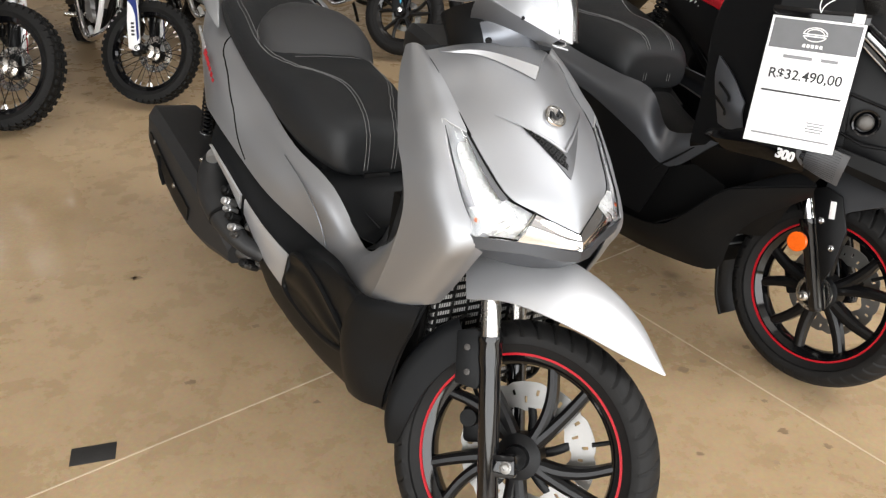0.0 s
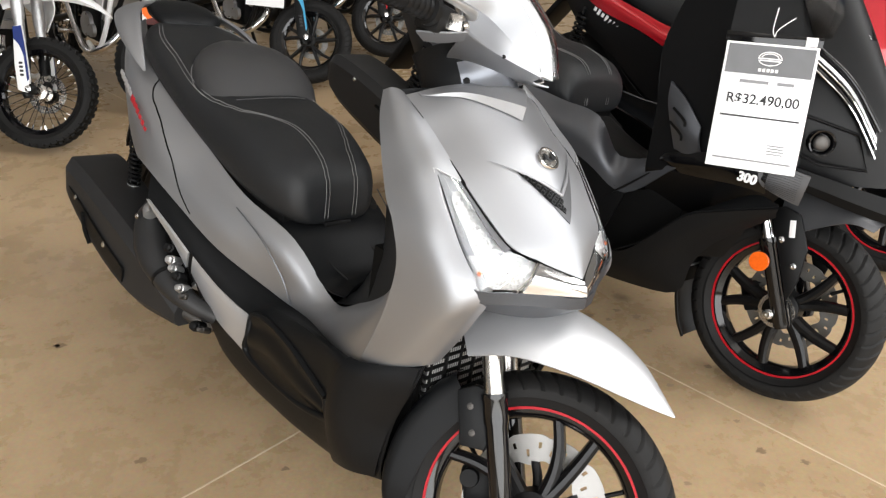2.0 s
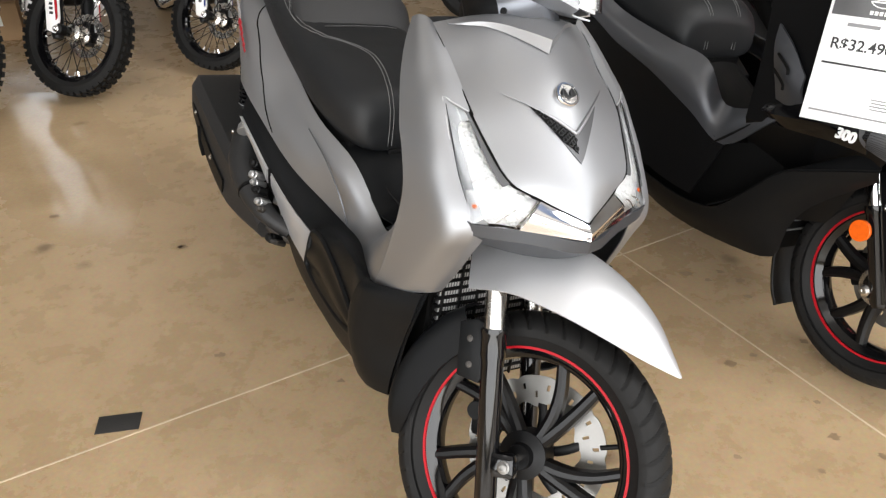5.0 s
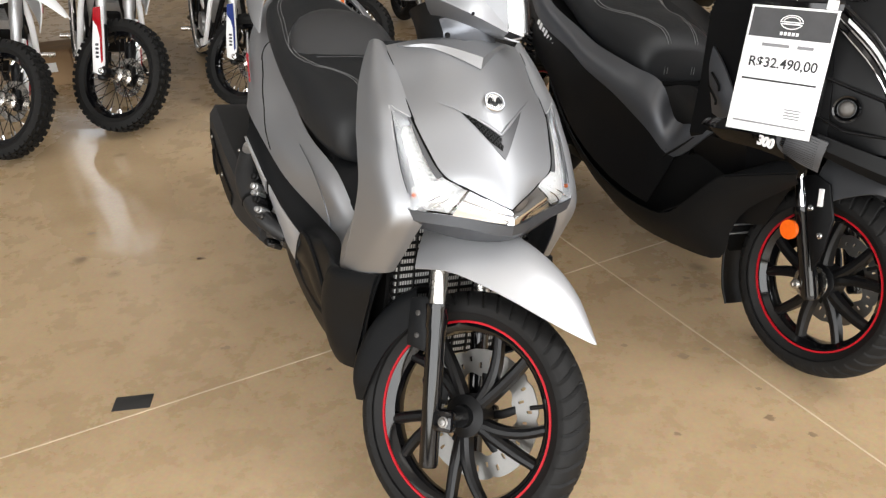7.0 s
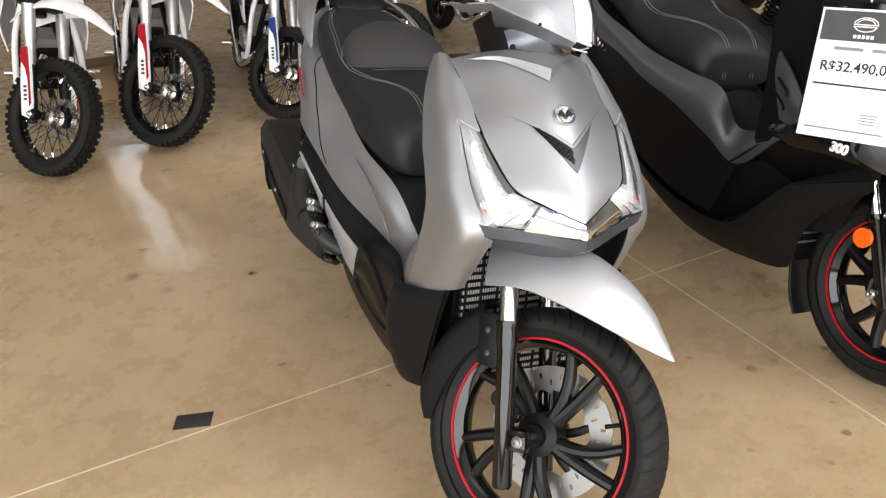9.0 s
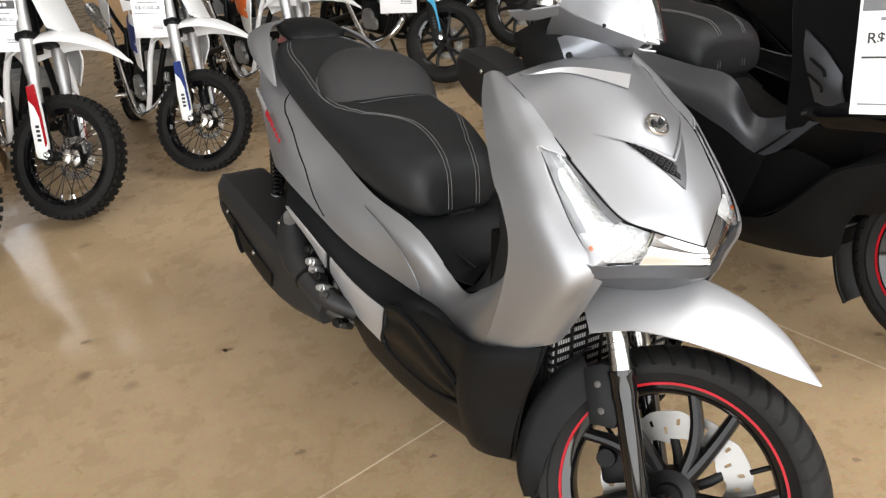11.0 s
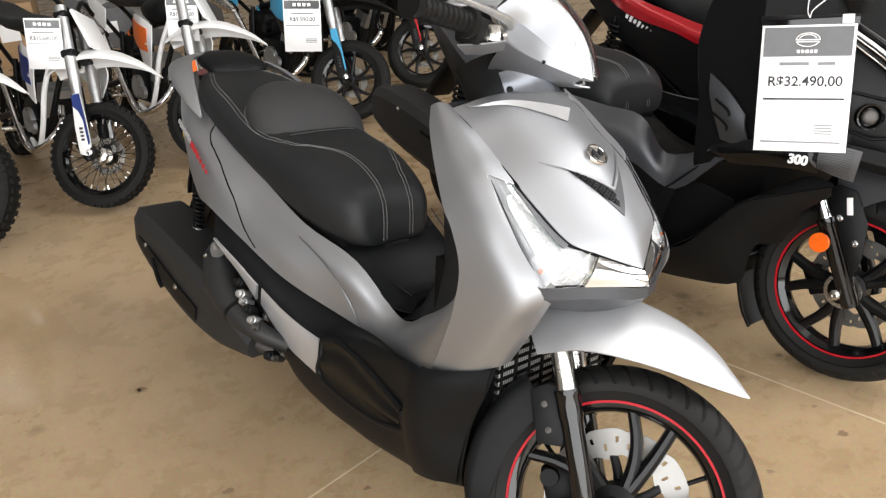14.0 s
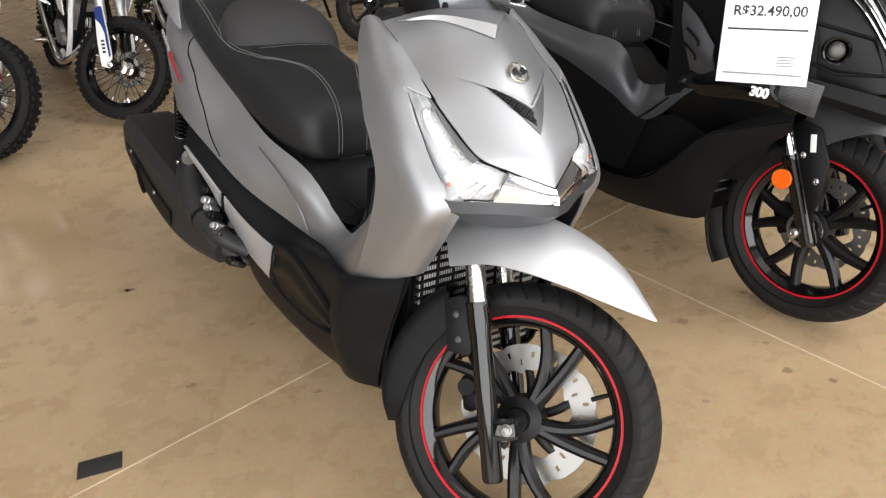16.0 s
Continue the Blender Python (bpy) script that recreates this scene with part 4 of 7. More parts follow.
    # -- footboards, lower apron and belly
    foot = [
        [(-0.196, -0.197, 0.498), (-0.315, -0.246, 0.455), (-0.390, -0.222, 0.426), (-0.480, -0.190, 0.400), (-0.612, -0.150, 0.382), (-0.738, -0.160, 0.398), (-0.860, -0.198, 0.448), (-0.960, -0.228, 0.495), (-1.050, -0.246, 0.535), (-1.150, -0.250, 0.562)],
        [(-0.206, -0.205, 0.450), (-0.318, -0.258, 0.435), (-0.420, -0.240, 0.424), (-0.540, -0.227, 0.410), (-0.640, -0.219, 0.384), (-0.735, -0.218, 0.360), (-0.830, -0.240, 0.386), (-0.912, -0.262, 0.432), (-1.000, -0.275, 0.475), (-1.095, -0.284, 0.510)],
        [(-0.250, -0.200, 0.345), (-0.335, -0.258, 0.330), (-0.405, -0.238, 0.294), (-0.530, -0.228, 0.262), (-0.630, -0.224, 0.258), (-0.735, -0.223, 0.262), (-0.860, -0.224, 0.272), (-0.955, -0.235, 0.345), (-1.010, -0.250, 0.420), (-1.100, -0.268, 0.490)],
        [(-0.262, -0.199, 0.218), (-0.330, -0.212, 0.200), (-0.420, -0.205, 0.182), (-0.550, -0.202, 0.168), (-0.640, -0.200, 0.166), (-0.750, -0.198, 0.168), (-0.870, -0.197, 0.195), (-0.960, -0.200, 0.300), (-1.020, -0.210, 0.380), (-1.110, -0.220, 0.460)],
        [(-0.272, -0.120, 0.205), (-0.360, -0.120, 0.180), (-0.430, -0.120, 0.168), (-0.550, -0.120, 0.156), (-0.640, -0.120, 0.155), (-0.750, -0.120, 0.156), (-0.880, -0.130, 0.185), (-0.970, -0.140, 0.290), (-1.030, -0.150, 0.370), (-1.110, -0.160, 0.450)],
    ]
    boards = both_sides("footboard", foot, M_CHARCOAL, sc, 5, 5, 0.004, "charcoal plastic footboard and lower side")
    for s, ob in ((1, boards[0]), (-1, boards[1])):
        gb = net(foot if s > 0 else mirrored(foot), 5, 5)
        nb = outward(gb, (0, -s, 0.2))

        def on_board(u, v, lift):
            """Point of the footboard skin: u 0..4 outwards and down, v 0..9 rearwards."""
            i, j = min(u * 5, gb.shape[0] - 1.001), min(v * 5, gb.shape[1] - 1.001)
            a, b = int(i), int(j)
            fi, fj = i - a, j - b
            q = lambda g: (g[a, b] * (1 - fi) + g[a + 1, b] * fi) * (1 - fj) + (g[a, b + 1] * (1 - fi) + g[a + 1, b + 1] * fi) * fj
            return Vector(q(gb)) + Vector(q(nb)) * lift

        def patch(edges, lift, bulge=0.0, nu=20, nv=10):
            """A patch between an upper and a lower edge, each a list of (u, v)."""
            up_e, lo_e = spline([(*p, 0) for p in edges[0]], nv), spline([(*p, 0) for p in edges[1]], nv)
            return np.array([[on_board(*(a[:2] + (b[:2] - a[:2]) * k / nu), lift + bulge * math.sin(math.pi * k / nu)) for a, b in zip(up_e, lo_e)] for k in range(nu + 1)])

        for edges in ((((1.03, 6.94), (1.04, 6.0), (1.07, 5.2), (1.10, 4.9)), ((1.62, 6.98), (1.76, 6.2), (1.92, 5.3), (2.0, 4.86))), (((1.02, 7.06), (1.02, 8.0), (1.02, 8.9)), ((1.55, 7.1), (1.35, 8.1), (1.10, 8.95)))):
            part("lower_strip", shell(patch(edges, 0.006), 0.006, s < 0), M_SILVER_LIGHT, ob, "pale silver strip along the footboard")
        part("footpeg_hinge", tube([on_board(0.98, 7.0, 0.006), on_board(1.5, 7.02, 0.006), on_board(2.0, 7.04, 0.005)], 0.004, 6, 3), M_BLACKPL, ob)
        leaf = (((1.72, 1.85), (1.34, 3.0), (1.12, 4.0), (1.08, 4.68)), ((2.06, 1.92), (2.04, 3.0), (2.0, 4.0), (1.95, 4.74)))
        low, high = patch(leaf, 0.001), patch(leaf, 0.009)
        wave = np.array([[0.5 + 0.5 * math.cos(2 * math.pi * (1.6 * k / 20 + 0.25 * math.sin(3.0 * j / low.shape[1]))) for j in range(low.shape[1])] for k in range(21)])[:, :, None]
        ins = part("step_insert", shell(np.array([[tuple(p) for p in q] for q in low]) * (1 - wave) + np.array([[tuple(p) for p in q] for q in high]) * wave, 0.003, s < 0), M_STEPGLOSS, ob, "glossy black moulded leaf-shaped insert")
        rim = [on_board(u, v, 0.005) for u, v in ((1.72, 1.82), (1.52, 2.4), (1.32, 3.0), (1.10, 4.0), (1.06, 4.7), (1.5, 4.78), (1.97, 4.78), (2.06, 3.0), (2.08, 1.92), (1.92, 1.78), (1.72, 1.82))]
        part("insert_rim", tube(rim, 0.0075, 8, 5), M_CHARCOAL, ins)
        # proud front panel with a crisp rear edge
        part("front_panel", shell(patch((((0.06, 0.03), (1.0, 0.03), (2.0, 0.05), (2.85, 0.10)), ((0.06, 1.10), (1.0, 1.22), (2.0, 1.50), (2.85, 1.55))), 0.007), 0.007, s > 0), M_CHARCOAL, ob, "charcoal front panel under the apron")
        # small slots near the nose
        for k in range(3):
            part("slot", tube([on_board(2.56 + 0.13 * k, 0.45 + 0.1 * k, 0.006), on_board(2.60 + 0.13 * k, 1.45, 0.006)], 0.0045, 6, 3), M_DARKCAV, ob)
    # belly and engine mass between the boards
    part("belly", loft([[(x, -w, z0), (x, -w * 0.6, z0 - 0.02), (x, w * 0.6, z0 - 0.02), (x, w, z0), (x, w, z1), (x, -w, z1)] for x, w, z0, z1 in ((-0.30, 0.13, 0.23, 0.42), (-0.5, 0.13, 0.21, 0.37), (-0.8, 0.13, 0.21, 0.37), (-1.0, 0.12, 0.25, 0.45))]), M_BLACKPL, sc)

    # -- radiator grille behind the front wheel; shade behind it painted as near-black boxes
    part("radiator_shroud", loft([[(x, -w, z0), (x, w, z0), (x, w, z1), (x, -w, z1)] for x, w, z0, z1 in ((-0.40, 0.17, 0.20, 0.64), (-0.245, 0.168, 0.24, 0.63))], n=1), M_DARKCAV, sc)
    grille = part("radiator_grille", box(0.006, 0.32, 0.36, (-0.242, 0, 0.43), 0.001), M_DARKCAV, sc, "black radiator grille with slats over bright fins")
    for k in range(20):
        part("fin", box(0.010, 0.31, 0.0120, (-0.236, 0, 0.262 + 0.0172 * k), 0.001), M_FIN, grille)
        part("slat", box(0.010, 0.325, 0.0040, (-0.231, 0, 0.2706 + 0.0172 * k), 0.0015, (0, 18, 0)), M_BLACKPL, grille)
    for k in range(9):
        part("slat", box(0.010, 0.004, 0.36, (-0.2305, -0.148 + 0.037 * k, 0.43), 0.0015), M_BLACKPL, grille)

    # -- seat
    SEAT = ((-0.712, 0.078, 0.552, 0.600), (-0.720, 0.096, 0.548, 0.650), (-0.748, 0.120, 0.545, 0.684), (-0.820, 0.146, 0.556, 0.713), (-0.905, 0.163, 0.582, 0.736), (-1.005, 0.169, 0.620, 0.748), (-1.105, 0.173, 0.661, 0.768), (-1.205, 0.171, 0.697, 0.800), (-1.305, 0.163, 0.732, 0.828), (-1.400, 0.143, 0.768, 0.846), (-1.465, 0.105, 0.800, 0.852), (-1.505, 0.055, 0.826, 0.848))
    seat_y = -0.020
    secs = []
    for x, w, zb, zt in SEAT:
        ring = []
        for k in range(24):
            a = 2 * math.pi * k / 24
            c, s = math.cos(a), math.sin(a)
            p = 0.52 if s > 0 else 0.35
            ring.append((x, seat_y + w * math.copysign(abs(c) ** p, c), (zb + 0.42 * (zt - zb)) + (zt - zb) * (0.58 if s > 0 else 0.42) * math.copysign(abs(s) ** 0.8, s)))
        secs.append(ring)
    seat = part("seat", loft(secs, n=4, sharp=60), M_LEATHER, sc, "black vinyl seat with grey stitching and a raised lumbar pad")
    pad = []
    for x, w, h in ((-1.022, 0.108, 0.001), (-1.050, 0.136, 0.012), (-1.090, 0.154, 0.032), (-1.135, 0.158, 0.049), (-1.185, 0.142, 0.051), (-1.235, 0.097, 0.036), (-1.27, 0.03, 0.020)):
        base = 0.742 + (-1.04 - x) * 0.36
        pad.append([(x, w * math.copysign(abs(math.cos(a)) ** 0.7, math.cos(a)), base - 0.02 + (h + 0.02) * max(0.0, math.sin(a)) ** 0.7 - 0.02 * (math.sin(a) < -0.01)) for a in (2 * math.pi * k / 20 for k in range(20))])
    part("lumbar_pad", loft(pad, n=4, sharp=60), M_LEATHER2, seat, "raised smooth black lumbar pad")
    sg = np.array(secs)
    sg = np.array([spline(sg[:, j], 8) for j in range(sg.shape[1])]).transpose(1, 0, 2)

    def on_seat(x, y):
        return skin_at(sg, x, y)

    near = [(-1.44, -0.106), (-1.354, -0.140), (-1.242, -0.154), (-1.141, -0.164), (-1.057, -0.156), (-0.985, -0.126), (-0.928, -0.086), (-0.885, -0.055), (-0.838, -0.046), (-0.790, -0.048), (-0.748, -0.054), (-0.724, -0.057)]
    far = [(-1.44, 0.066), (-1.354, 0.100), (-1.242, 0.114), (-1.141, 0.124), (-1.057, 0.130), (-0.985, 0.124), (-0.928, 0.110), (-0.885, 0.094), (-0.838, 0.074), (-0.790, 0.050), (-0.748, 0.034), (-0.724, 0.028)]
    for line, inward in ((near, 1), (far, -1)):
        for off in (0.0, 0.009):
            run = [on_seat(q[0], q[1] + inward * off) for q in spline([(*p, 0) for p in line], 4)]
            run += [Vector((x, run[-1].y, z)) for x, z in ((-0.7172, 0.648), (-0.7118, 0.618), (-0.7106, 0.596), (-0.7106, 0.562))]
            part("stitching", tube(run, 0.0008, 5, 1), M_THREAD, seat)
    crease = [(-1.262, 0.02), (-1.24, 0.085), (-1.19, 0.138), (-1.13, 0.162), (-1.075, 0.160)]
    for sy in (-1, 1):
        part("pad_stitching", tube([on_seat(x, sy * y) for x, y in crease], 0.0011, 5, 4), M_THREAD, seat)
    part("pad_crease", tube([on_seat(-1.030, y) + Vector((0, 0, 0.0005)) for y in np.linspace(-0.105, 0.085, 8)], 0.0016, 6, 1), M_LEATHER2, seat)
    part("seat_latch", box(0.02, 0.07, 0.018, (-0.715, -0.02, 0.546), 0.004), M_BLACKPL, seat)
    # under-seat body
    part("under_seat", loft([[(x, -w, z0), (x, w, z0), (x, w, z1), (x, -w, z1)] for x, w, z0, z1 in ((-0.76, 0.13, 0.40, 0.56), (-0.95, 0.165, 0.42, 0.63), (-1.15, 0.17, 0.56, 0.70), (-1.35, 0.15, 0.65, 0.78), (-1.55, 0.09, 0.74, 0.83))]), M_BLACKPL, sc)

    # -- grab rail and tail
    rail = [(-1.302, -0.207, 0.760), (-1.350, -0.205, 0.795), (-1.430, -0.190, 0.838), (-1.520, -0.155, 0.868), (-1.590, -0.09, 0.876), (-1.610, 0, 0.878)]
    rail = rail + [(x, -y * 0.84, z - 0.022) for x, y, z in reversed(rail[:-1])]
    part("grab_rail", tube(rail, [0.003, 0.017, 0.030, 0.036, 0.034, 0.032, 0.034, 0.036, 0.030, 0.017, 0.003], 14, 5, True, 0.26, (0.35, -0.6, 1)), M_SILVER, sc, "silver passenger grab rail")
    part("tail_pad", loft([[(x, w * math.copysign(abs(math.cos(a)) ** 0.6, math.cos(a)), z + h * math.sin(a)) for a in (2 * math.pi * k / 18 for k in range(18))] for x, w, z, h in ((-1.445, 0.05, 0.846, 0.010), (-1.47, 0.088, 0.854, 0.022), (-1.54, 0.090, 0.866, 0.026), (-1.60, 0.068, 0.872, 0.020), (-1.625, 0.03, 0.873, 0.010))]), M_CHARCOAL, sc, "charcoal pad on the grab rail")
    part("tail_lamp", loft([[(x, w * math.cos(a), z + h * math.sin(a)) for a in (2 * math.pi * k / 14 for k in range(14))] for x, w, z, h in ((-1.48, 0.12, 0.76, 0.05), (-1.60, 0.10, 0.78, 0.045), (-1.68, 0.05, 0.80, 0.03))]), M_RED, sc, "red tail lamp")
    for s in (-1, 1):
        part("rear_indicator", sphere(0.012, (-1.60, s * 0.118, 0.655), 14, 10, (1.2, 0.6, 1.6)), M_YELLOW, sc, "yellow rear indicator")

    # -- rear wheel, swing arm, shock absorbers
    R = Matrix.Translation((-1.455, 0, 0.262))
    cast_wheel(sc, R, 0.262, 0.178, 0.135, 5, False, 12, 20, 0, "rear_wheel", hub_r=0.06, valve=False, tread=0)
    rows = []
    for ang in (40, 70, 100, 130, 160, 185):
        a = radians(ang)
        rows.append([(-1.455 + (0.30 - 0.03 * abs(t) ** 3) * math.cos(a), 0.085 * t, 0.262 + (0.30 - 0.03 * abs(t) ** 3) * math.sin(a)) for t in (-1, -0.8, 0, 0.8, 1)])
    part("rear_mudguard", shell(net(rows, 4, 3), 0.004, True), M_BLACKPL, sc, "black rear mudguard")
    part("number_plate_carrier", loft([[(x, -w, z - 0.012), (x, w, z - 0.012), (x, w, z + 0.012), (x, -w, z + 0.012)] for x, w, z in ((-1.50, 0.11, 0.70), (-1.60, 0.10, 0.60), (-1.68, 0.09, 0.46))]), M_BLACKPL, sc)
    for s in (-1, 1):
        top, low = (-1.325, s * 0.212, 0.610), (-1.352, s * 0.212, 0.395)
        sh = part("shock_absorber", tube([top, low], 0.008, 14, 1), M_GLOSSBLACK, sc, "black rear shock absorber with coil spring")
        part("coil_spring", spring((-1.328, s * 0.212, 0.585), (-1.345, s * 0.212, 0.450), 0.0145, 0.0034, 11), M_BLACKPL, sh)
        part("shock_collar", moved(lathe([(0.0001, -0.006), (0.017, -0.006), (0.017, 0.008), (0.0001, 0.008)], 18), between((-1.346, s * 0.212, 0.446), low)), M_ALLOY, sh)
    part("swing_arm", join(box(0.42, 0.05, 0.07, (-1.30, -0.15, 0.30), 0.015, (0, 8, 0)), box(0.10, 0.09, 0.10, (-1.42, -0.14, 0.30), 0.02)), M_DKMATTE, sc)
    eng = part("engine", loft([[(x, -w, z0), (x, -w * 0.6, z0 - 0.02), (x, w, z0), (x, w, z1), (x, -w * 0.6, z1 + 0.02), (x, -w, z1)] for x, w, z0, z1 in ((-0.86, 0.11, 0.22, 0.36), (-1.0, 0.15, 0.20, 0.40), (-1.15, 0.17, 0.20, 0.42), (-1.38, 0.15, 0.20, 0.36))]), M_DKMATTE, sc, "dark engine casing with bright fittings")
    for at, r, h in (((-0.955, -0.225, 0.360), 0.013, 0.02), ((-0.930, -0.215, 0.345), 0.010, 0.02), ((-1.06, -0.252, 0.458), 0.014, 0.025), ((-0.99, -0.236, 0.402), 0.010, 0.02)):
        part("engine_fitting", moved(lathe([(0.0001, 0), (r, 0), (r, h * 0.5), (r * 0.72, h * 0.55), (r * 0.72, h * 0.8), (r * 0.5, h), (0.0001, h)], 16), between(at, Vector(at) + Vector((0.2, -1, 0.3)))), M_DULLPIPE, eng)
    for k in range(9):
        part("engine_fitting", box(0.012 + 0.004 * (k % 3), 0.03, 0.014 + 0.004 * (k % 2), (-1.01 + 0.014 * k, -0.222 - 0.004 * (k % 3), 0.400 - 0.016 * k + 0.012 * (k % 2)), 0.003, (14 * k, 25 * k, 10 * k)), M_ALLOY if k % 2 else M_DKMATTE, eng)
    part("engine_tube", tube([(-1.135, -0.262, 0.462), (-1.10, -0.280, 0.472), (-1.085, -0.286, 0.466)], 0.016, 14, 2), M_ALLOY, eng, "silver alloy tube")
    for at, r, mt in (((-0.965, -0.288, 0.398), 0.012, M_ALLOY), ((-0.948, -0.290, 0.384), 0.010, M_ALLOY), ((-0.932, -0.290, 0.372), 0.011, M_BLACKPL), ((-0.915, -0.288, 0.348), 0.011, M_ALLOY), ((-0.900, -0.288, 0.334), 0.009, M_DULLPIPE), ((-0.985, -0.282, 0.420), 0.012, M_BLACKPL), ((-0.858, -0.262, 0.262), 0.008, M_DULLPIPE), ((-0.880, -0.266, 0.262), 0.013, M_BLACKPL)):
        part("engine_fitting", moved(lathe([(0.0001, -0.03), (r, -0.03), (r, 0.004), (r * 0.8, 0.006), (r * 0.8, 0.014), (r * 0.5, 0.018), (0.0001, 0.018)], 8), between(at, Vector(at) + Vector((0.5, -1, 0.6)))), mt, eng)
    part("engine_pipe", tube([(-1.075, -0.245, 0.455), (-1.05, -0.262, 0.462), (-1.015, -0.258, 0.440), (-1.0, -0.24, 0.405)], 0.012, 10, 4), M_BLACKPL, eng)
    part("hose", tube([(-0.98, -0.17, 0.42), (-1.03, -0.22, 0.40), (-1.01, -0.22, 0.34), (-0.95, -0.19, 0.30)], 0.009, 8), M_BLACKPL, eng)

    # -- silencer with heat shield
    def msec(x, y0, y1, z0, z1, ch=0.03):
        return [(x, y0, z0 + ch), (x, y0 + ch * 0.8, z0), (x, y1 - ch * 0.5, z0), (x, y1, z0 + ch), (x, y1, z1 - ch), (x, y1 - ch * 0.6, z1), (x, y0 + ch * 0.6, z1), (x, y0, z1 - ch)]
    mufs = [msec(-1.560, -0.300, -0.180, 0.378, 0.458, 0.022), msec(-1.535, -0.318, -0.160, 0.352, 0.474), msec(-1.44, -0.322, -0.160, 0.305, 0.466), msec(-1.28, -0.322, -0.170, 0.248, 0.436), msec(-1.14, -0.312, -0.180, 0.212, 0.392), msec(-1.04, -0.292, -0.20, 0.208, 0.330), msec(-0.97, -0.275, -0.215, 0.218, 0.268, 0.014)]
    muf = part("silencer", loft(mufs, n=3, sharp=24), M_HEATBLACK, sc, "matte black exhaust silencer with angular heat shield")
    shield = [[(-1.50, -0.324, 0.405), (-1.40, -0.329, 0.385), (-1.28, -0.329, 0.345), (-1.16, -0.321, 0.300)], [(-1.48, -0.326, 0.372), (-1.39, -0.330, 0.345), (-1.28, -0.328, 0.300), (-1.17, -0.319, 0.260)]]
    part("heat_shield", shell(net([[tuple(p) for p in r] for r in shield], 2, 4), 0.006), M_BLACKPL, muf)
    part("shield_slot", tube([(-1.385, -0.331, 0.372), (-1.372, -0.330, 0.325), (-1.360, -0.323, 0.292)], 0.006, 6, 3), M_DARKCAV, muf)
    bolt(muf, (-1.444, -0.326, 0.392), 0.006, 0.004)
    bolt(muf, (-1.257, -0.328, 0.329), 0.006, 0.004)
    part("exhaust_pipe", tube([(-1.01, -0.245, 0.25), (-0.97, -0.235, 0.245), (-0.92, -0.205, 0.235), (-0.86, -0.13, 0.235)], [0.024, 0.019, 0.017, 0.017], 14, 5), M_DULLPIPE, muf, "heat-stained exhaust pipe")
    part("exhaust_elbow", tube([(-0.86, -0.225, 0.285), (-0.903, -0.268, 0.312), (-0.963, -0.285, 0.335), (-1.033, -0.287, 0.366), (-1.081, -0.278, 0.392), (-1.126, -0.262, 0.432), (-1.150, -0.240, 0.462)], [0.018, 0.023, 0.031, 0.041, 0.046, 0.040, 0.026], 20, 5), M_HEATBLACK, muf, "matte black exhaust elbow")
    bolt(muf, (-1.117, -0.303, 0.455), 0.005, 0.004)
    part("elbow_band", tube([(-0.985, -0.286, 0.345), (-0.993, -0.286, 0.349)], 0.0375, 18, 1), M_BLACKPL, muf)
    # side stand
    part("side_stand", join(tube([(-0.78, 0.14, 0.20), (-0.86, 0.20, 0.06), (-0.89, 0.228, -0.035)], 0.012, 10, 3), box(0.06, 0.035, 0.008, (-0.89, 0.228, -0.035), 0.003, (10, 0, 0))), M_BLACKPL, sc)

    # -- handlebar cover, steered
    H = steer_frame((-0.40, 0.0, 0.93), (0.524, -0.809, 0.267), (-0.454, 0, 0.891))
    P = lambda f, r, u: tuple(H @ Vector((f, -r, u)))
    Q = lambda p, side: P(p[0], p[1] if side > 0 else -0.034 - p[1], p[2])
    crease = [(0.028, 0.089, 0.140), (0.066, 0.037, 0.112), (0.104, 0.027, 0.056), (0.142, 0.016, -0.005)]
    lens_l = [(0.100, 0.040, 0.180), (0.130, 0.034, 0.125), (0.148, 0.026, 0.060), (0.1425, 0.0165, -0.003)]
    edge = [(0.047, 0.187, 0.059), (0.062, 0.120, 0.045), (0.086, 0.056, 0.028), (0.142, 0.018, -0.014)]
    root = [(-0.015, 0.052, 0.052), (0.010, 0.040, 0.042), (0.050, 0.022, 0.020), (0.125, 0.000, -0.018)]
    keel = [(-0.015, -0.017, 0.045), (0.020, -0.017, 0.030), (0.070, -0.017, 0.002), (0.150, -0.017, -0.030)]
    rear = [(-0.060, 0.120, 0.175), (-0.010, 0.080, 0.190), (0.040, 0.050, 0.195), (0.095, 0.042, 0.185)]
    cov = None
    for sd in (1, -1):
        def face(name, rows, material, nu=3, nv=4, label=""):
            return part(name, shell(net([[Q(p, sd) for p in r] for r in rows], nu, nv), 0.003, sd < 0), material, cov or sc, label)
        top = face("handlebar_cover" if sd > 0 else "cover_half", [lens_l, crease], M_SILVER, 3, 5, "silver handlebar cover with clear position lamp" if sd > 0 else "")
        cov = cov or top
        face("cover_bevel", [crease, edge], M_SILVER)
        face("cover_underside", [edge, root, keel], M_SILVER, 4, 4, "silver underside in shade")
        face("cover_top", [rear, crease[:1] + [(0.045, 0.062, 0.160), (0.075, 0.046, 0.175), (0.100, 0.041, 0.181)]], M_SILVER)
        face("cover_lip", [[(0.047, 0.187, 0.059), (0.010, 0.198, 0.064), (-0.033, 0.199, 0.076)], [(0.035, 0.150, 0.055), (0.000, 0.155, 0.058), (-0.030, 0.165, 0.066)]], M_SILVER, 2, 4, "silver lip under the grip opening")
        part("opening_rim", tube([Q(p, sd) for p in ((0.047, 0.187, 0.059), (0.046, 0.165, 0.095), (0.036, 0.125, 0.128), (0.020, 0.100, 0.148), (-0.05, 0.12, 0.172))], 0.004, 8, 4), M_SILVER, cov)
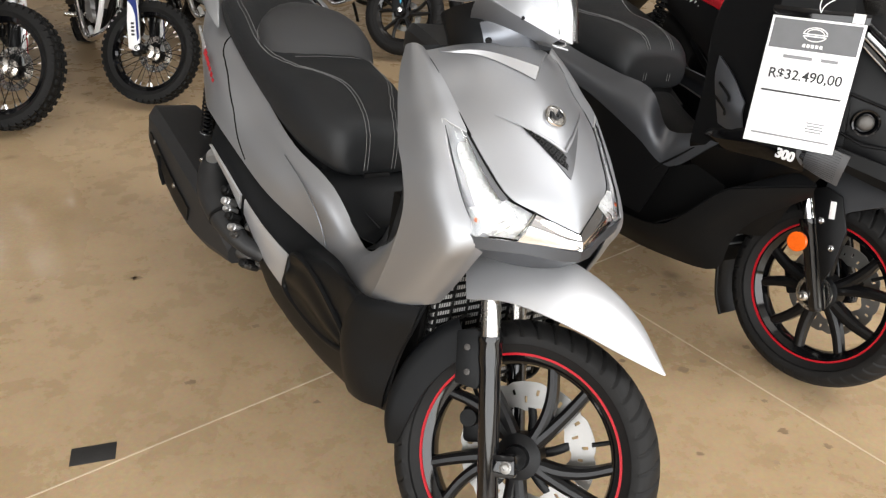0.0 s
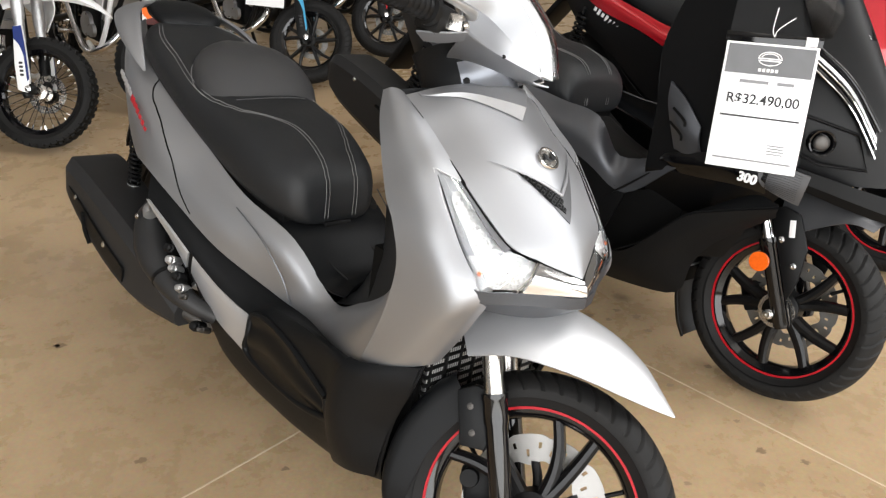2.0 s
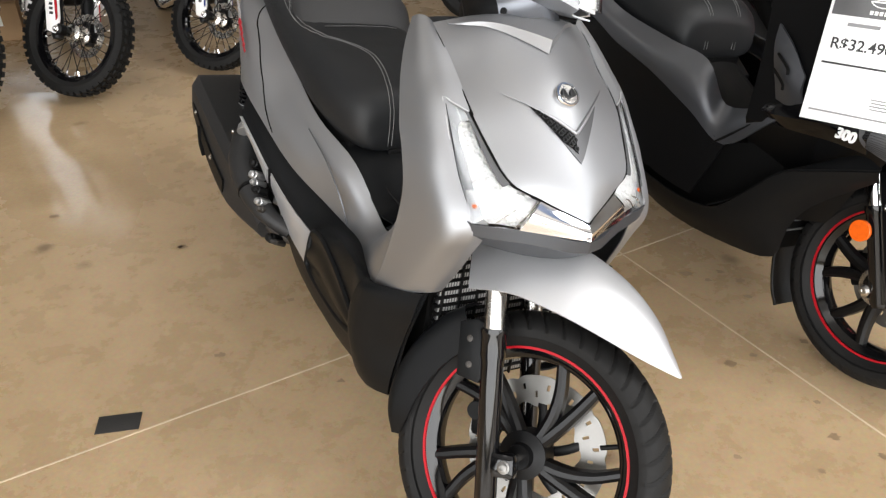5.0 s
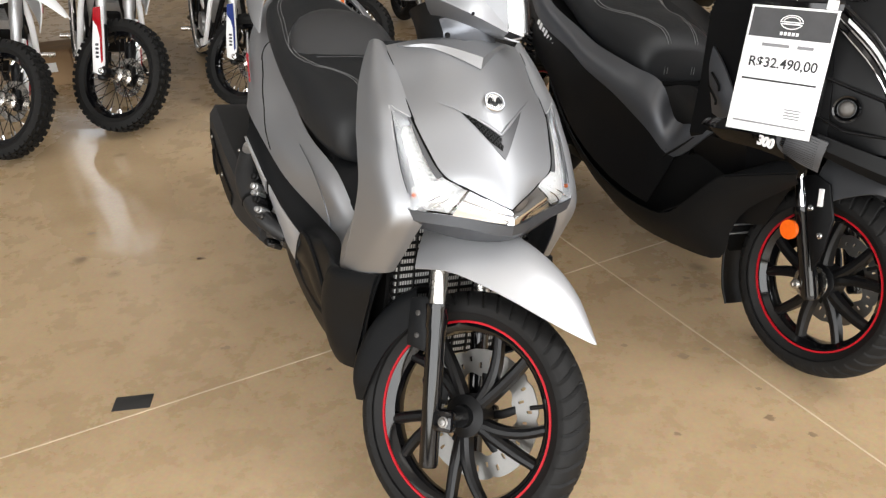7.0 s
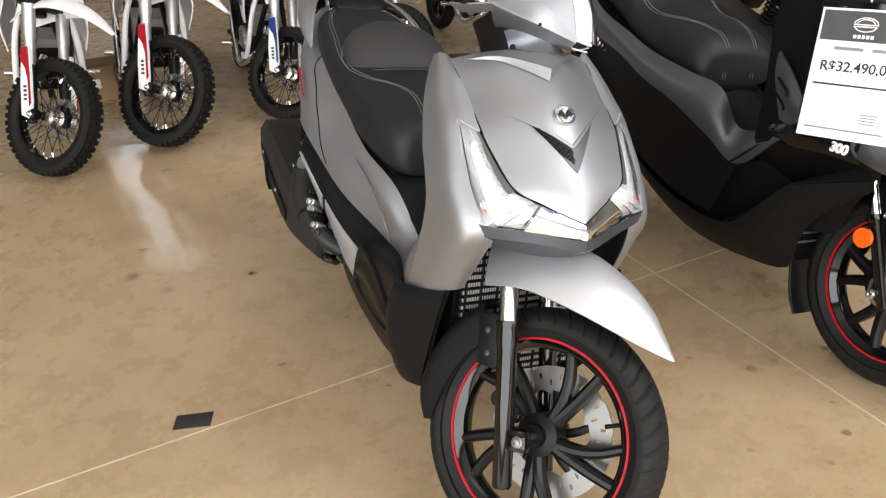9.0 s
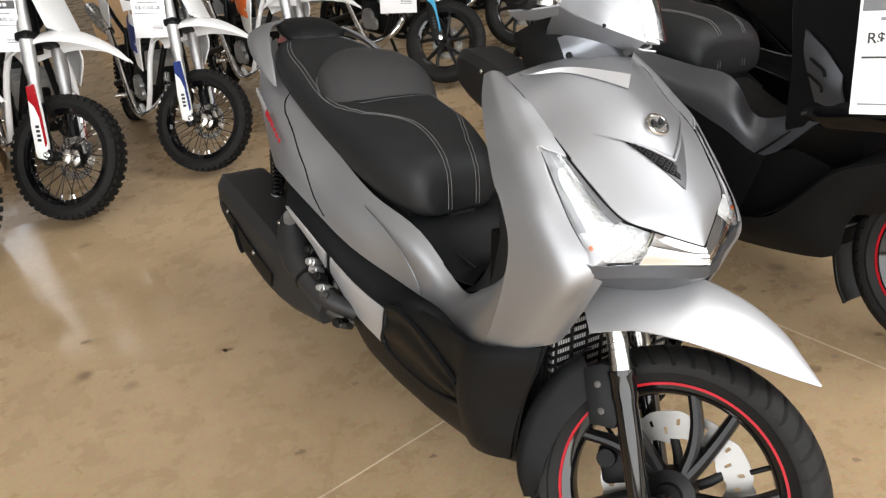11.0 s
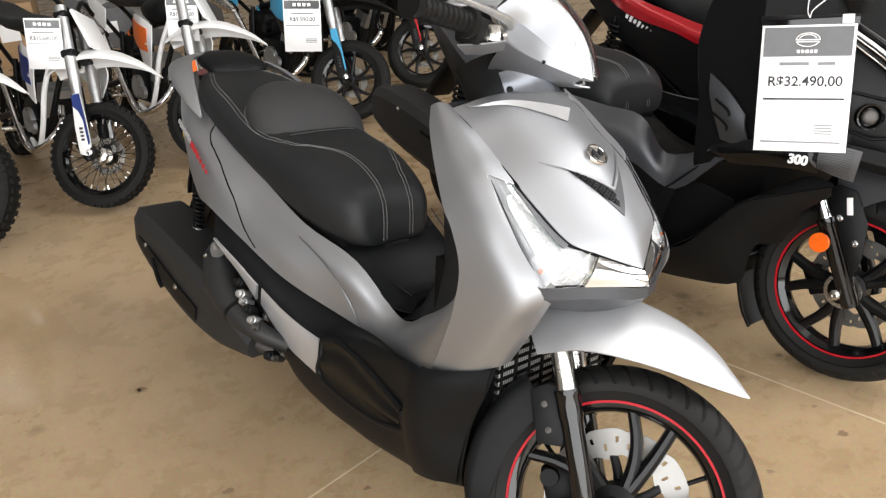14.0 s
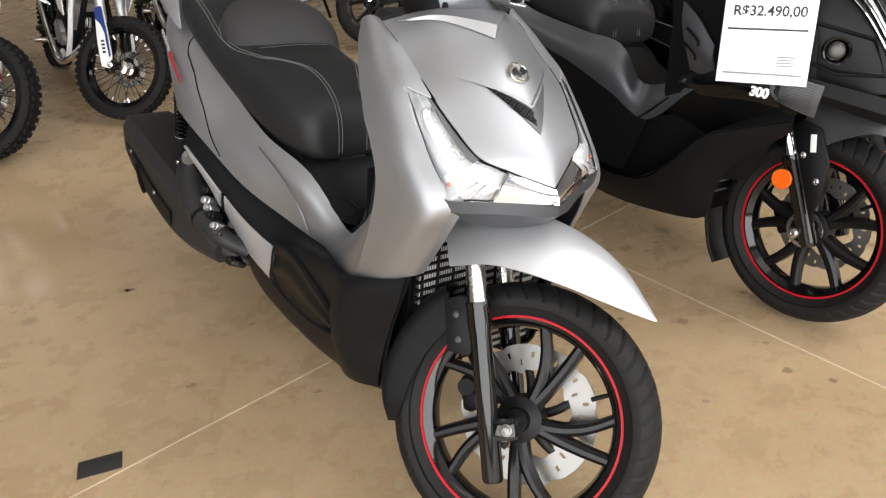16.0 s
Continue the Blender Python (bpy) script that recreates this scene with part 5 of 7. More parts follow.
        # dark sheet that paints the shade inside the grip opening
        part("opening_shade", shell(net([[Q(p, sd) for p in r] for r in ([(0.030, 0.160, 0.078), (0.030, 0.145, 0.098), (0.020, 0.105, 0.135)], [(-0.030, 0.100, 0.078), (-0.020, 0.080, 0.098), (-0.03, 0.070, 0.150)])], 2, 2), 0.003), M_DARKCAV, cov)
    bolt(cov, Q((0.086, 0.056, 0.030), 1), 0.003, 0.002, H.to_3x3() @ Vector((0.3, -0.8, 0.2)), M_BLACKPL)
    across = (0.0165, 0.004, -0.017, -0.038, -0.0505)
    lens = []
    for q in across:
        k = (q + 0.017) / 0.0335
        row = []
        for f0, w, u0 in ((0.1425, 1.0, -0.003), (0.148, 1.28, 0.060), (0.130, 1.52, 0.125), (0.100, 1.7, 0.180)):
            row.append(P(f0 + 0.030 * (1 - k * k), -0.017 + 0.0335 * w * k, u0 - 0.016 * (1 - k * k) * (u0 < 0.01)))
        lens.append(row)
    lo = part("position_lamp", shell(net([[tuple(Vector(p) - H.to_3x3() @ Vector((0.012, 0, 0.0))) for p in r] for r in lens], 4, 5), 0.003), M_REFLECT, cov, "clear lamp with chrome reflector")
    part("lens", shell(net(lens, 4, 5), 0.0025), M_LENS, lo)
    # neck under the cover
    neck = []
    for u, rf, rb, rw in ((-0.062, 0.105, 0.098, 0.056), (-0.02, 0.095, 0.090, 0.048), (0.012, 0.088, 0.086, 0.045), (0.045, 0.085, 0.086, 0.062), (0.075, 0.07, 0.090, 0.085)):
        neck.append([P((rf if math.cos(a) > 0 else rb) * math.cos(a), -0.017 + rw * math.copysign(abs(math.sin(a)) ** 0.8, math.sin(a)), u) for a in (2 * math.pi * k / 24 for k in range(24))])
    nk = part("neck_cover", loft(neck, n=4, sharp=50), M_CHARCOAL, sc, "charcoal neck cover with silver trim and a bolt")
    nrow = []
    for u, rf, rw in ((-0.062, 0.108, 0.059), (-0.02, 0.098, 0.051), (0.012, 0.091, 0.048), (0.040, 0.088, 0.061)):
        nrow.append([P(rf * math.cos(a), -0.017 + rw * math.sin(a) ** 0.8, u) for a in (radians(d) for d in (2, 22, 45, 68, 90))])
    part("neck_trim", shell(net(nrow, 3, 5), 0.003, False), M_SATIN, nk, "silver neck trim")
    bolt(nk, P(0.010, 0.032, 0.006), 0.0048, 0.003, H.to_3x3() @ Vector((0.1, -1, 0)), M_BLACKPL)
    # bars, grips, levers
    for s in (1, -1):
        g0, g1 = P(0.0, s * 0.215, 0.098), P(-0.07, s * 0.37, 0.125)
        grip = part("grip", moved(lathe([(0.0001, 0), (0.026, 0), (0.026, 0.012), (0.0195, 0.014)] + [q for k in range(9) for q in ((0.0195, 0.018 + 0.013 * k), (0.0185, 0.020 + 0.013 * k), (0.0185, 0.023 + 0.013 * k), (0.0195, 0.025 + 0.013 * k))] + [(0.024, 0.142), (0.024, 0.150), (0.0001, 0.150)], 22), between(g0, g1)), M_BLACKPL, sc, "black rubber handlebar grip")
        part("switch_block", moved(box(0.055, 0.06, 0.05, (0, 0, 0), 0.012), between(P(0.0, s * 0.175, 0.09), g1)), M_BLACKPL, grip)
        lev = [P(0.055, s * 0.165, 0.085), P(0.062, s * 0.21, 0.082), P(0.045, s * 0.27, 0.09), P(0.02, s * 0.34, 0.10), P(0.0, s * 0.38, 0.11)]
        part("brake_lever", tube(lev, [0.011, 0.010, 0.008, 0.007, 0.008], 10, 4, True, 0.7), M_ALLOY, grip, "cast alloy brake lever")
        part("lever_clamp", moved(box(0.03, 0.04, 0.03, (0, 0, 0), 0.006), between(P(0.03, s * 0.175, 0.075), P(0.03, s * 0.25, 0.08))), M_STEEL, grip)
        bolt(grip, P(0.045, s * 0.185, 0.068), 0.006, 0.006, H.to_3x3() @ Vector((1, 0, 0)))
    return sc


silver_scooter()

# ---- the dark sport scooter and its red neighbour ----
def sport_scooter(m, label, paint, side, accent, lower_paint):
    sc = thing("scooter", m, label, "scooter")
    F = steer_frame((-0.050, 0.0, 0.250), (0.105, -0.992, 0.063), (-0.46, 0.0, 0.888))
    wheel = cast_wheel(sc, F, 0.247, 0.187, 0.108, 5, True, 17, 0, 9.5, "front_wheel", disc=(0.12, 0.078, 0.05), hub_r=0.045, slim=0.032)
    for s in (-1, 1):
        y = s * 0.088
        leg = part("fork_leg", moved(lathe([(0.0001, -0.04), (0.017, -0.04), (0.021, -0.03), (0.021, 0.17), (0.024, 0.175), (0.024, 0.19), (0.0001, 0.19)], 24), F @ Matrix.Translation((0.022, y, 0)) @ pose(0, 0, 0, 90)), M_GLOSSBLACK, sc)
        part("stanchion", moved(lathe([(0.0001, 0.19), (0.0165, 0.19), (0.0165, 0.40), (0.0001, 0.40)], 20), F @ Matrix.Translation((0.022, y, 0)) @ pose(0, 0, 0, 90)), M_CHROME, leg, "chrome fork stanchion")
        bolt(leg, F @ Vector((0, y + s * 0.02, 0)), 0.010, 0.008, F.to_3x3() @ Vector((0, s, 0)), M_STEEL)
        rf = part("reflector", disc_y(0.0245, -0.006, 0.004, (0, 0, 0), 28), M_AMBER, sc, "round orange reflector")
        rf.data.transform(F @ Matrix.Translation((0.004, s * 0.122, 0.136)))
        plate = part("fork_plate", moved(prism([(0.050, 0.03), (0.085, 0.075), (0.120, 0.15), (0.118, 0.235), (0.085, 0.262), (0.050, 0.262)], s * 0.112 - 0.004, s * 0.112 + 0.004, 0.002), F), M_DKMATTE, sc)
        for f, u in ((0.064, 0.183), (0.082, 0.115)):
            bolt(plate, F @ Vector((f, s * 0.117, u)), 0.006, 0.004, F.to_3x3() @ Vector((0, s, 0)), M_CHROME)
        part("fork_sticker", moved(box(0.014, 0.002, 0.042, (0.094, s * 0.1175, 0.205), 0.0005, (0, 14, 0)), F), M_LOGO, plate)
    part("axle", moved(tube([(0, -0.1, 0), (0, 0.1, 0)], 0.009, 10, 1), F), M_STEEL, sc)
    part("brake_caliper", moved(box(0.06, 0.04, 0.09, (-0.10, 0.065, 0.03), 0.012), F), M_BLACKPL, sc)
    part("sensor_ring", moved(lathe([(0.036, -0.055), (0.046, -0.055), (0.046, -0.05), (0.036, -0.05)], 40, True), F), M_STEEL, wheel)
    # front mudguard, satin grey
    rows = []
    for ang, hw, low in ((76, 0.100, 0.205), (66, 0.106, 0.205), (56, 0.102, 0.238), (43, 0.090, 0.292), (34, 0.055, 0.305)):
        a = radians(ang)
        rows.append([tuple(F @ Vector((r * math.cos(a), hw * t, r * math.sin(a)))) for t, r in ((t, 0.326 - (0.326 - low) * abs(t) ** 3) for t in (-1, -0.92, -0.75, -0.4, 0, 0.4, 0.75, 0.92, 1))])
    part("front_mudguard", shell(net(rows, 5, 3), 0.003, True), side, sc, "painted front mudguard")
    rows = []
    for ang in (72, 98, 120, 140, 160, 180, 192):
        a = radians(ang)
        rows.append([tuple(F @ Vector(((0.292 - 0.03 * abs(t) ** 3) * math.cos(a), 0.075 * t, (0.292 - 0.03 * abs(t) ** 3) * math.sin(a)))) for t in (-1, -0.8, 0, 0.8, 1)])
    part("inner_mudguard", shell(net(rows, 4, 3), 0.003, True), M_BLACKPL, sc)

    apron = [
        [(-0.200, -0.09, 1.000), (-0.320, -0.165, 0.985), (-0.450, -0.175, 0.955)],
        [(-0.150, -0.115, 0.880), (-0.300, -0.190, 0.860), (-0.465, -0.200, 0.830)],
        [(-0.090, -0.130, 0.740), (-0.260, -0.205, 0.700), (-0.430, -0.212, 0.670)],
        [(-0.070, -0.115, 0.600), (-0.220, -0.205, 0.560), (-0.420, -0.215, 0.530)],
        [(-0.150, -0.090, 0.480), (-0.260, -0.130, 0.440), (-0.440, -0.140, 0.420)],
        [(-0.210, -0.080, 0.340), (-0.300, -0.110, 0.310), (-0.460, -0.120, 0.310)],
    ]
    both_sides("apron_panel", apron, paint, sc, 1, 1, 0.004, "matte painted front apron panel with flat facets", 6)
    # facets on the apron: a fin with slits, and the long blade that carries the numerals
    fin = [[(-0.405, -0.222, 0.757), (-0.345, -0.226, 0.722), (-0.290, -0.226, 0.672)], [(-0.395, -0.226, 0.700), (-0.335, -0.236, 0.665), (-0.282, -0.232, 0.635)], [(-0.350, -0.222, 0.600), (-0.300, -0.226, 0.594), (-0.268, -0.222, 0.588)]]
    fins = both_sides("apron_fin", fin, M_SATIN, sc, 4, 4, 0.008, "grey fin with two slits")
    for s, ob in ((1, fins[0]), (-1, fins[1])):
        for z in (0.690, 0.655):
            part("slit", tube([(-0.372, s * -0.234, z + 0.008), (-0.330, s * -0.241, z - 0.012), (-0.325, s * -0.240, z - 0.026)], 0.0032, 6, 3), M_DARKCAV, ob)
    blade = [[(-0.420, -0.205, 0.560), (-0.340, -0.222, 0.592), (-0.210, -0.230, 0.632), (-0.095, -0.214, 0.640)], [(-0.420, -0.208, 0.555), (-0.330, -0.228, 0.568), (-0.190, -0.236, 0.598), (-0.095, -0.222, 0.600)], [(-0.420, -0.198, 0.550), (-0.320, -0.215, 0.545), (-0.170, -0.222, 0.566), (-0.095, -0.205, 0.566)]]
    blades = both_sides("side_blade", blade, M_GLOSSBLACK, sc, 2, 5, 0.006, "long gloss black blade along the apron", 14)
    p0, p1 = Vector((-0.165, -0.232, 0.592)), Vector((-0.100, -0.224, 0.594))
    xdir = (p1 - p0).normalized()
    nrm = Vector((0.25, -1, 0.2)).normalized()
    ydir = nrm.cross(xdir).normalized()
    nrm = xdir.cross(ydir).normalized()
    part("numerals", text_mesh("300", 0.030, frame_of((p0 + p1) / 2 + nrm * 0.012, xdir, ydir, nrm), 0.002, 0.0012), M_LOGO, blades[0], "white numerals")
    wing = [[(-0.125, -0.222, 0.640), (-0.070, -0.206, 0.640), (-0.018, -0.172, 0.630)], [(-0.112, -0.226, 0.600), (-0.066, -0.208, 0.600), (-0.022, -0.172, 0.590)], [(-0.100, -0.216, 0.582), (-0.062, -0.196, 0.568), (-0.029, -0.164, 0.555)]]
    wings = both_sides("apron_wing", wing, side, sc, 3, 4, 0.008, "grey ribbed wing under the nose", 20)
    for s, ob in ((1, wings[0]), (-1, wings[1])):
        gw = net(wing if s > 0 else mirrored(wing), 14, 4)
        for q in range(2, gw.shape[0] - 1, 2):
            part("rib", tube([Vector(p) + Vector((0, -s * 0.001, 0)) for p in gw[q, 1:-1]], 0.0006, 5, 1), M_GRAPH, ob)
    crest = [(-0.060, -0.190, 0.543), (-0.190, -0.225, 0.490), (-0.262, -0.235, 0.452), (-0.360, -0.235, 0.345), (-0.440, -0.235, 0.285), (-0.600, -0.240, 0.270), (-0.800, -0.245, 0.300), (-1.000, -0.240, 0.380), (-1.160, -0.230, 0.480)]
    lower = [
        crest,
        [(-0.066, -0.182, 0.530), (-0.200, -0.205, 0.440), (-0.270, -0.212, 0.375), (-0.350, -0.212, 0.285), (-0.440, -0.215, 0.240), (-0.600, -0.222, 0.228), (-0.800, -0.226, 0.258), (-1.000, -0.222, 0.345), (-1.170, -0.220, 0.462)],
        [(-0.072, -0.165, 0.515), (-0.205, -0.160, 0.395), (-0.264, -0.140, 0.300), (-0.287, -0.125, 0.212), (-0.400, -0.145, 0.185), (-0.600, -0.170, 0.175), (-0.800, -0.170, 0.205), (-1.000, -0.180, 0.300), (-1.180, -0.190, 0.440)],
    ]
    both_sides("lower_panel", lower, M_LOWBODY, sc, 3, 3, 0.004, "matte black lower side panel with a sharp crest", 16)
    ledge = [[(-0.062, -0.186, 0.546), (-0.138, -0.168, 0.542), (-0.250, -0.185, 0.462), (-0.365, -0.185, 0.345), (-0.450, -0.185, 0.275)], crest[:5]]
    both_sides("knee_ledge", ledge, M_LOWBODY, sc, 2, 4, 0.004, "flat dark grey ledge above the lower panel", 16)
    floor = [
        [(-0.400, -0.212, 0.520), (-0.480, -0.150, 0.420), (-0.520, -0.06, 0.47), (-0.520, 0, 0.50)],
        [(-0.500, -0.220, 0.430), (-0.560, -0.140, 0.360), (-0.570, -0.06, 0.48), (-0.570, 0, 0.50)],
        [(-0.640, -0.245, 0.300), (-0.660, -0.150, 0.330), (-0.650, -0.07, 0.49), (-0.650, 0, 0.52)],
        [(-0.820, -0.240, 0.330), (-0.800, -0.160, 0.360), (-0.760, -0.08, 0.53), (-0.760, 0, 0.56)],
    ]
    part("floorboard", shell(net(full(floor), 4, 5), 0.004), M_BLACKPL, sc, "black floorboard and tunnel")
    inner = [[(-0.455, -0.172, 0.955), (-0.470, -0.08, 0.955), (-0.475, 0, 0.955)], [(-0.468, -0.198, 0.830), (-0.500, -0.08, 0.80), (-0.505, 0, 0.80)], [(-0.432, -0.21, 0.670), (-0.500, -0.09, 0.63), (-0.510, 0, 0.63)], [(-0.402, -0.212, 0.520), (-0.490, -0.10, 0.48), (-0.520, 0, 0.49)]]
    part("leg_shield", shell(net(full(inner), 4, 4), 0.004, True), M_BLACKPL, sc)
    body = [
        [(-1.750, -0.060, 0.860), (-1.550, -0.140, 0.812), (-1.300, -0.195, 0.715), (-1.090, -0.190, 0.660), (-0.970, -0.185, 0.632), (-0.770, -0.180, 0.614), (-0.630, -0.180, 0.605), (-0.540, -0.165, 0.515), (-0.355, -0.190, 0.574), (-0.230, -0.205, 0.606)],
        [(-1.740, -0.090, 0.835), (-1.540, -0.165, 0.785), (-1.300, -0.222, 0.690), (-1.070, -0.226, 0.632), (-0.950, -0.230, 0.600), (-0.760, -0.230, 0.570), (-0.600, -0.222, 0.540), (-0.500, -0.200, 0.476), (-0.340, -0.210, 0.568), (-0.230, -0.217, 0.596)],
        [(-1.720, -0.090, 0.810), (-1.520, -0.170, 0.745), (-1.300, -0.225, 0.650), (-1.060, -0.234, 0.600), (-0.940, -0.236, 0.566), (-0.770, -0.235, 0.536), (-0.600, -0.225, 0.485), (-0.468, -0.210, 0.439), (-0.321, -0.219, 0.560), (-0.230, -0.221, 0.586)],
    ]
    body = [list(reversed(r)) for r in body]
    both_sides("side_panel", body, accent, sc, 4, 5, 0.004, "painted side panel below the seat", 40)
    tail = [
        [(-0.468, -0.206, 0.436), (-0.600, -0.221, 0.482), (-0.770, -0.231, 0.533), (-0.940, -0.232, 0.562), (-1.060, -0.230, 0.596), (-1.300, -0.221, 0.646), (-1.520, -0.166, 0.741), (-1.720, -0.086, 0.806)],
        [(-0.480, -0.228, 0.360), (-0.610, -0.226, 0.390), (-0.770, -0.228, 0.430), (-0.950, -0.236, 0.480), (-1.100, -0.238, 0.530), (-1.330, -0.222, 0.600), (-1.520, -0.160, 0.690), (-1.700, -0.09, 0.770)],
        [(-0.500, -0.240, 0.292), (-0.620, -0.244, 0.292), (-0.780, -0.246, 0.318), (-0.960, -0.240, 0.372), (-1.160, -0.228, 0.482), (-1.360, -0.205, 0.555), (-1.520, -0.150, 0.640), (-1.680, -0.09, 0.730)],
    ]
    tails = both_sides("tail_panel", tail, lower_paint, sc, 2, 2, 0.004, "matte painted tail panel", 14)
    deco = [box(0.013, 0.002, 0.016 + 0.008 * (k % 2), Vector((-1.30 + 0.022 * k, -0.2285 - 0.001 * k, 0.640 - 0.0085 * k)), 0.0008, (0, 20, 6)) for k in range(7)]
    part("tail_script", join(*deco), M_LOGO, tails[0], "small white script")
    # seat
    secs = []
    for x, w, zb, zt in ((-0.785, 0.090, 0.575, 0.640), (-0.792, 0.128, 0.566, 0.680), (-0.84, 0.152, 0.566, 0.720), (-0.95, 0.164, 0.585, 0.742), (-1.06, 0.168, 0.615, 0.750), (-1.13, 0.172, 0.640, 0.775), (-1.20, 0.172, 0.668, 0.83), (-1.32, 0.165, 0.712, 0.865), (-1.5, 0.135, 0.785, 0.885), (-1.62, 0.08, 0.83, 0.89)):
        ring = []
        for k in range(22):
            a = 2 * math.pi * k / 22
            c, s = math.cos(a), math.sin(a)
            ring.append((x, w * math.copysign(abs(c) ** (0.62 if s > 0 else 0.35), c), (zb + 0.42 * (zt - zb)) + (zt - zb) * (0.58 if s > 0 else 0.42) * math.copysign(abs(s) ** 0.8, s)))
        secs.append(ring)
    seat = part("seat", loft(secs, n=4, sharp=60), M_LEATHER, sc, "black vinyl seat with grey stitching")
    sg = np.array(secs)
    sg = np.array([spline(sg[:, j], 8) for j in range(sg.shape[1])]).transpose(1, 0, 2)
    for off in (0, 0.010):
        for s in (-1, 1):
            line = [(-1.45, 0.085, 0), (-1.30, 0.115, 0), (-1.18, 0.135, 0), (-1.08, 0.135, 0), (-0.98, 0.110, 0), (-0.90, 0.080, 0), (-0.84, 0.062, 0), (-0.797, 0.056, 0)]
            run = [skin_at(sg, q[0], s * (q[1] - off), 0.002) for q in spline(line, 4)]
            part("stitching", tube(run + [Vector((-0.7885, run[-1].y, 0.64)), Vector((-0.7835, run[-1].y, 0.59))], 0.0010, 5, 1), M_THREAD, seat)
    part("under_seat", loft([[(x, -w, z0), (x, w, z0), (x, w, z1), (x, -w, z1)] for x, w, z0, z1 in ((-0.74, 0.10, 0.34, 0.53), (-0.95, 0.16, 0.36, 0.60), (-1.15, 0.19, 0.42, 0.66), (-1.4, 0.16, 0.60, 0.74), (-1.65, 0.07, 0.76, 0.83))]), M_BLACKPL, sc)
    part("seat_hinge_plate", box(0.015, 0.14, 0.02, (-0.805, 0.03, 0.556), 0.003), M_BLACKPL, seat)
    # nose, lamps, screen
    nose = [
        [(-0.200, -0.090, 1.000), (-0.140, -0.045, 1.02), (-0.120, 0, 1.03)],
        [(-0.150, -0.115, 0.880), (-0.060, -0.060, 0.90), (-0.030, 0, 0.91)],
        [(-0.090, -0.130, 0.740), (0.020, -0.070, 0.75), (0.070, 0, 0.76)],
        [(-0.070, -0.115, 0.600), (0.050, -0.065, 0.62), (0.110, 0, 0.63)],
    ]
    part("nose_panel", shell(net(full(nose), 4, 5), 0.004), paint, sc, "pointed nose panel")
    chin = [[(-0.055, -0.172, 0.640), (0.040, -0.112, 0.625), (0.125, -0.020, 0.605)], [(-0.045, -0.168, 0.610), (0.055, -0.105, 0.590), (0.145, -0.015, 0.565)], [(-0.050, -0.150, 0.590), (0.045, -0.085, 0.565), (0.130, -0.010, 0.545)]]
    both_sides("chin_wing", chin, M_LOWBODY, sc, 1, 4, 0.006, "matte black wing under the fog lamps", 20)
    for s in (1, -1):
        lamp = [[(-0.145, -0.112, 0.905), (-0.040, -0.085, 0.840), (0.045, -0.060, 0.745)], [(-0.125, -0.127, 0.862), (-0.022, -0.104, 0.792), (0.058, -0.066, 0.690)]]
        rows = lamp if s > 0 else mirrored(lamp)
        g = net(rows, 5, 5)
        n = normals(g) * s
        hl = part("headlamp", shell(g + n * 0.004, 0.004, s < 0), M_GLOSSBLACK, sc, "slim black headlamp with chrome lines")
        part("lamp_strip", shell((g + n * 0.008)[1:3, 1:], 0.003, s < 0), M_REFLECT, hl, "bright slim lamp strip")
        for q in (3, 7):
            part("chrome_line", tube([Vector(p) for p in (g + n * 0.009)[q if q < g.shape[0] else -1, ::2]], 0.002, 6, 2), M_CHROME, hl)
        part("lamp_brow", tube([Vector(p + n[0, 5] * 0.014) for p in g[0, ::2]], 0.007, 8, 3), M_GLOSSBLACK, hl)
        fx = (-0.045, s * -0.118, 0.700)
        fm = between(fx, Vector(fx) + Vector((0.62, s * -0.7, 0.1)))
        fog = part("fog_lamp", moved(lathe([(0.0001, 0.0), (0.020, 0.0), (0.026, 0.012), (0.030, 0.014), (0.030, -0.01), (0.0001, -0.01)], 28), fm), M_GLOSSBLACK, sc, "small round fog lamp")
        part("lens", moved(sphere(0.019, (0, 0.006, 0), 18, 12, (1, 0.4, 1)), fm), M_DULLPIPE, fog)
        bezel = [(-0.105, s * -0.142, 0.755), (0.02, s * -0.088, 0.735), (0.055, s * -0.07, 0.66), (-0.03, s * -0.122, 0.652), (-0.095, s * -0.143, 0.668), (-0.105, s * -0.142, 0.755)]
        part("fog_bezel", tube(bezel, 0.004, 8, 1), M_BLACKPL, sc)
        for k in range(3):
            part("trim_line", tube([(-0.170 - 0.012 * k, s * (-0.178 - 0.01 * k), 0.745 - 0.035 * k), (-0.125 - 0.012 * k, s * (-0.156 - 0.01 * k), 0.725 - 0.035 * k)], 0.0018, 5, 1), M_ALLOY, sc)
        mir = [(-0.33, s * -0.16, 1.00), (-0.28, s * -0.24, 1.06), (-0.27, s * -0.30, 1.11)]
        mo = part("mirror_stalk", tube(mir, [0.012, 0.010, 0.011], 10, 4), M_BLACKPL, sc)
        part("mirror", sphere(0.06, (-0.275, s * -0.335, 1.14), 16, 12, (0.35, 1.25, 0.75)), M_BLACKPL, mo)
    screen = [[(-0.30, -0.12, 1.12), (-0.235, 0, 1.14), (-0.30, 0.12, 1.12)], [(-0.22, -0.12, 1.02), (-0.155, 0, 1.035), (-0.22, 0.12, 1.02)], [(-0.155, -0.105, 0.91), (-0.06, 0, 0.925), (-0.155, 0.105, 0.91)]]
    part("windscreen", shell(net(screen, 5, 6) + np.array([0.015, 0, 0.01]), 0.004), M_SCREEN, sc, "smoked plastic windscreen")
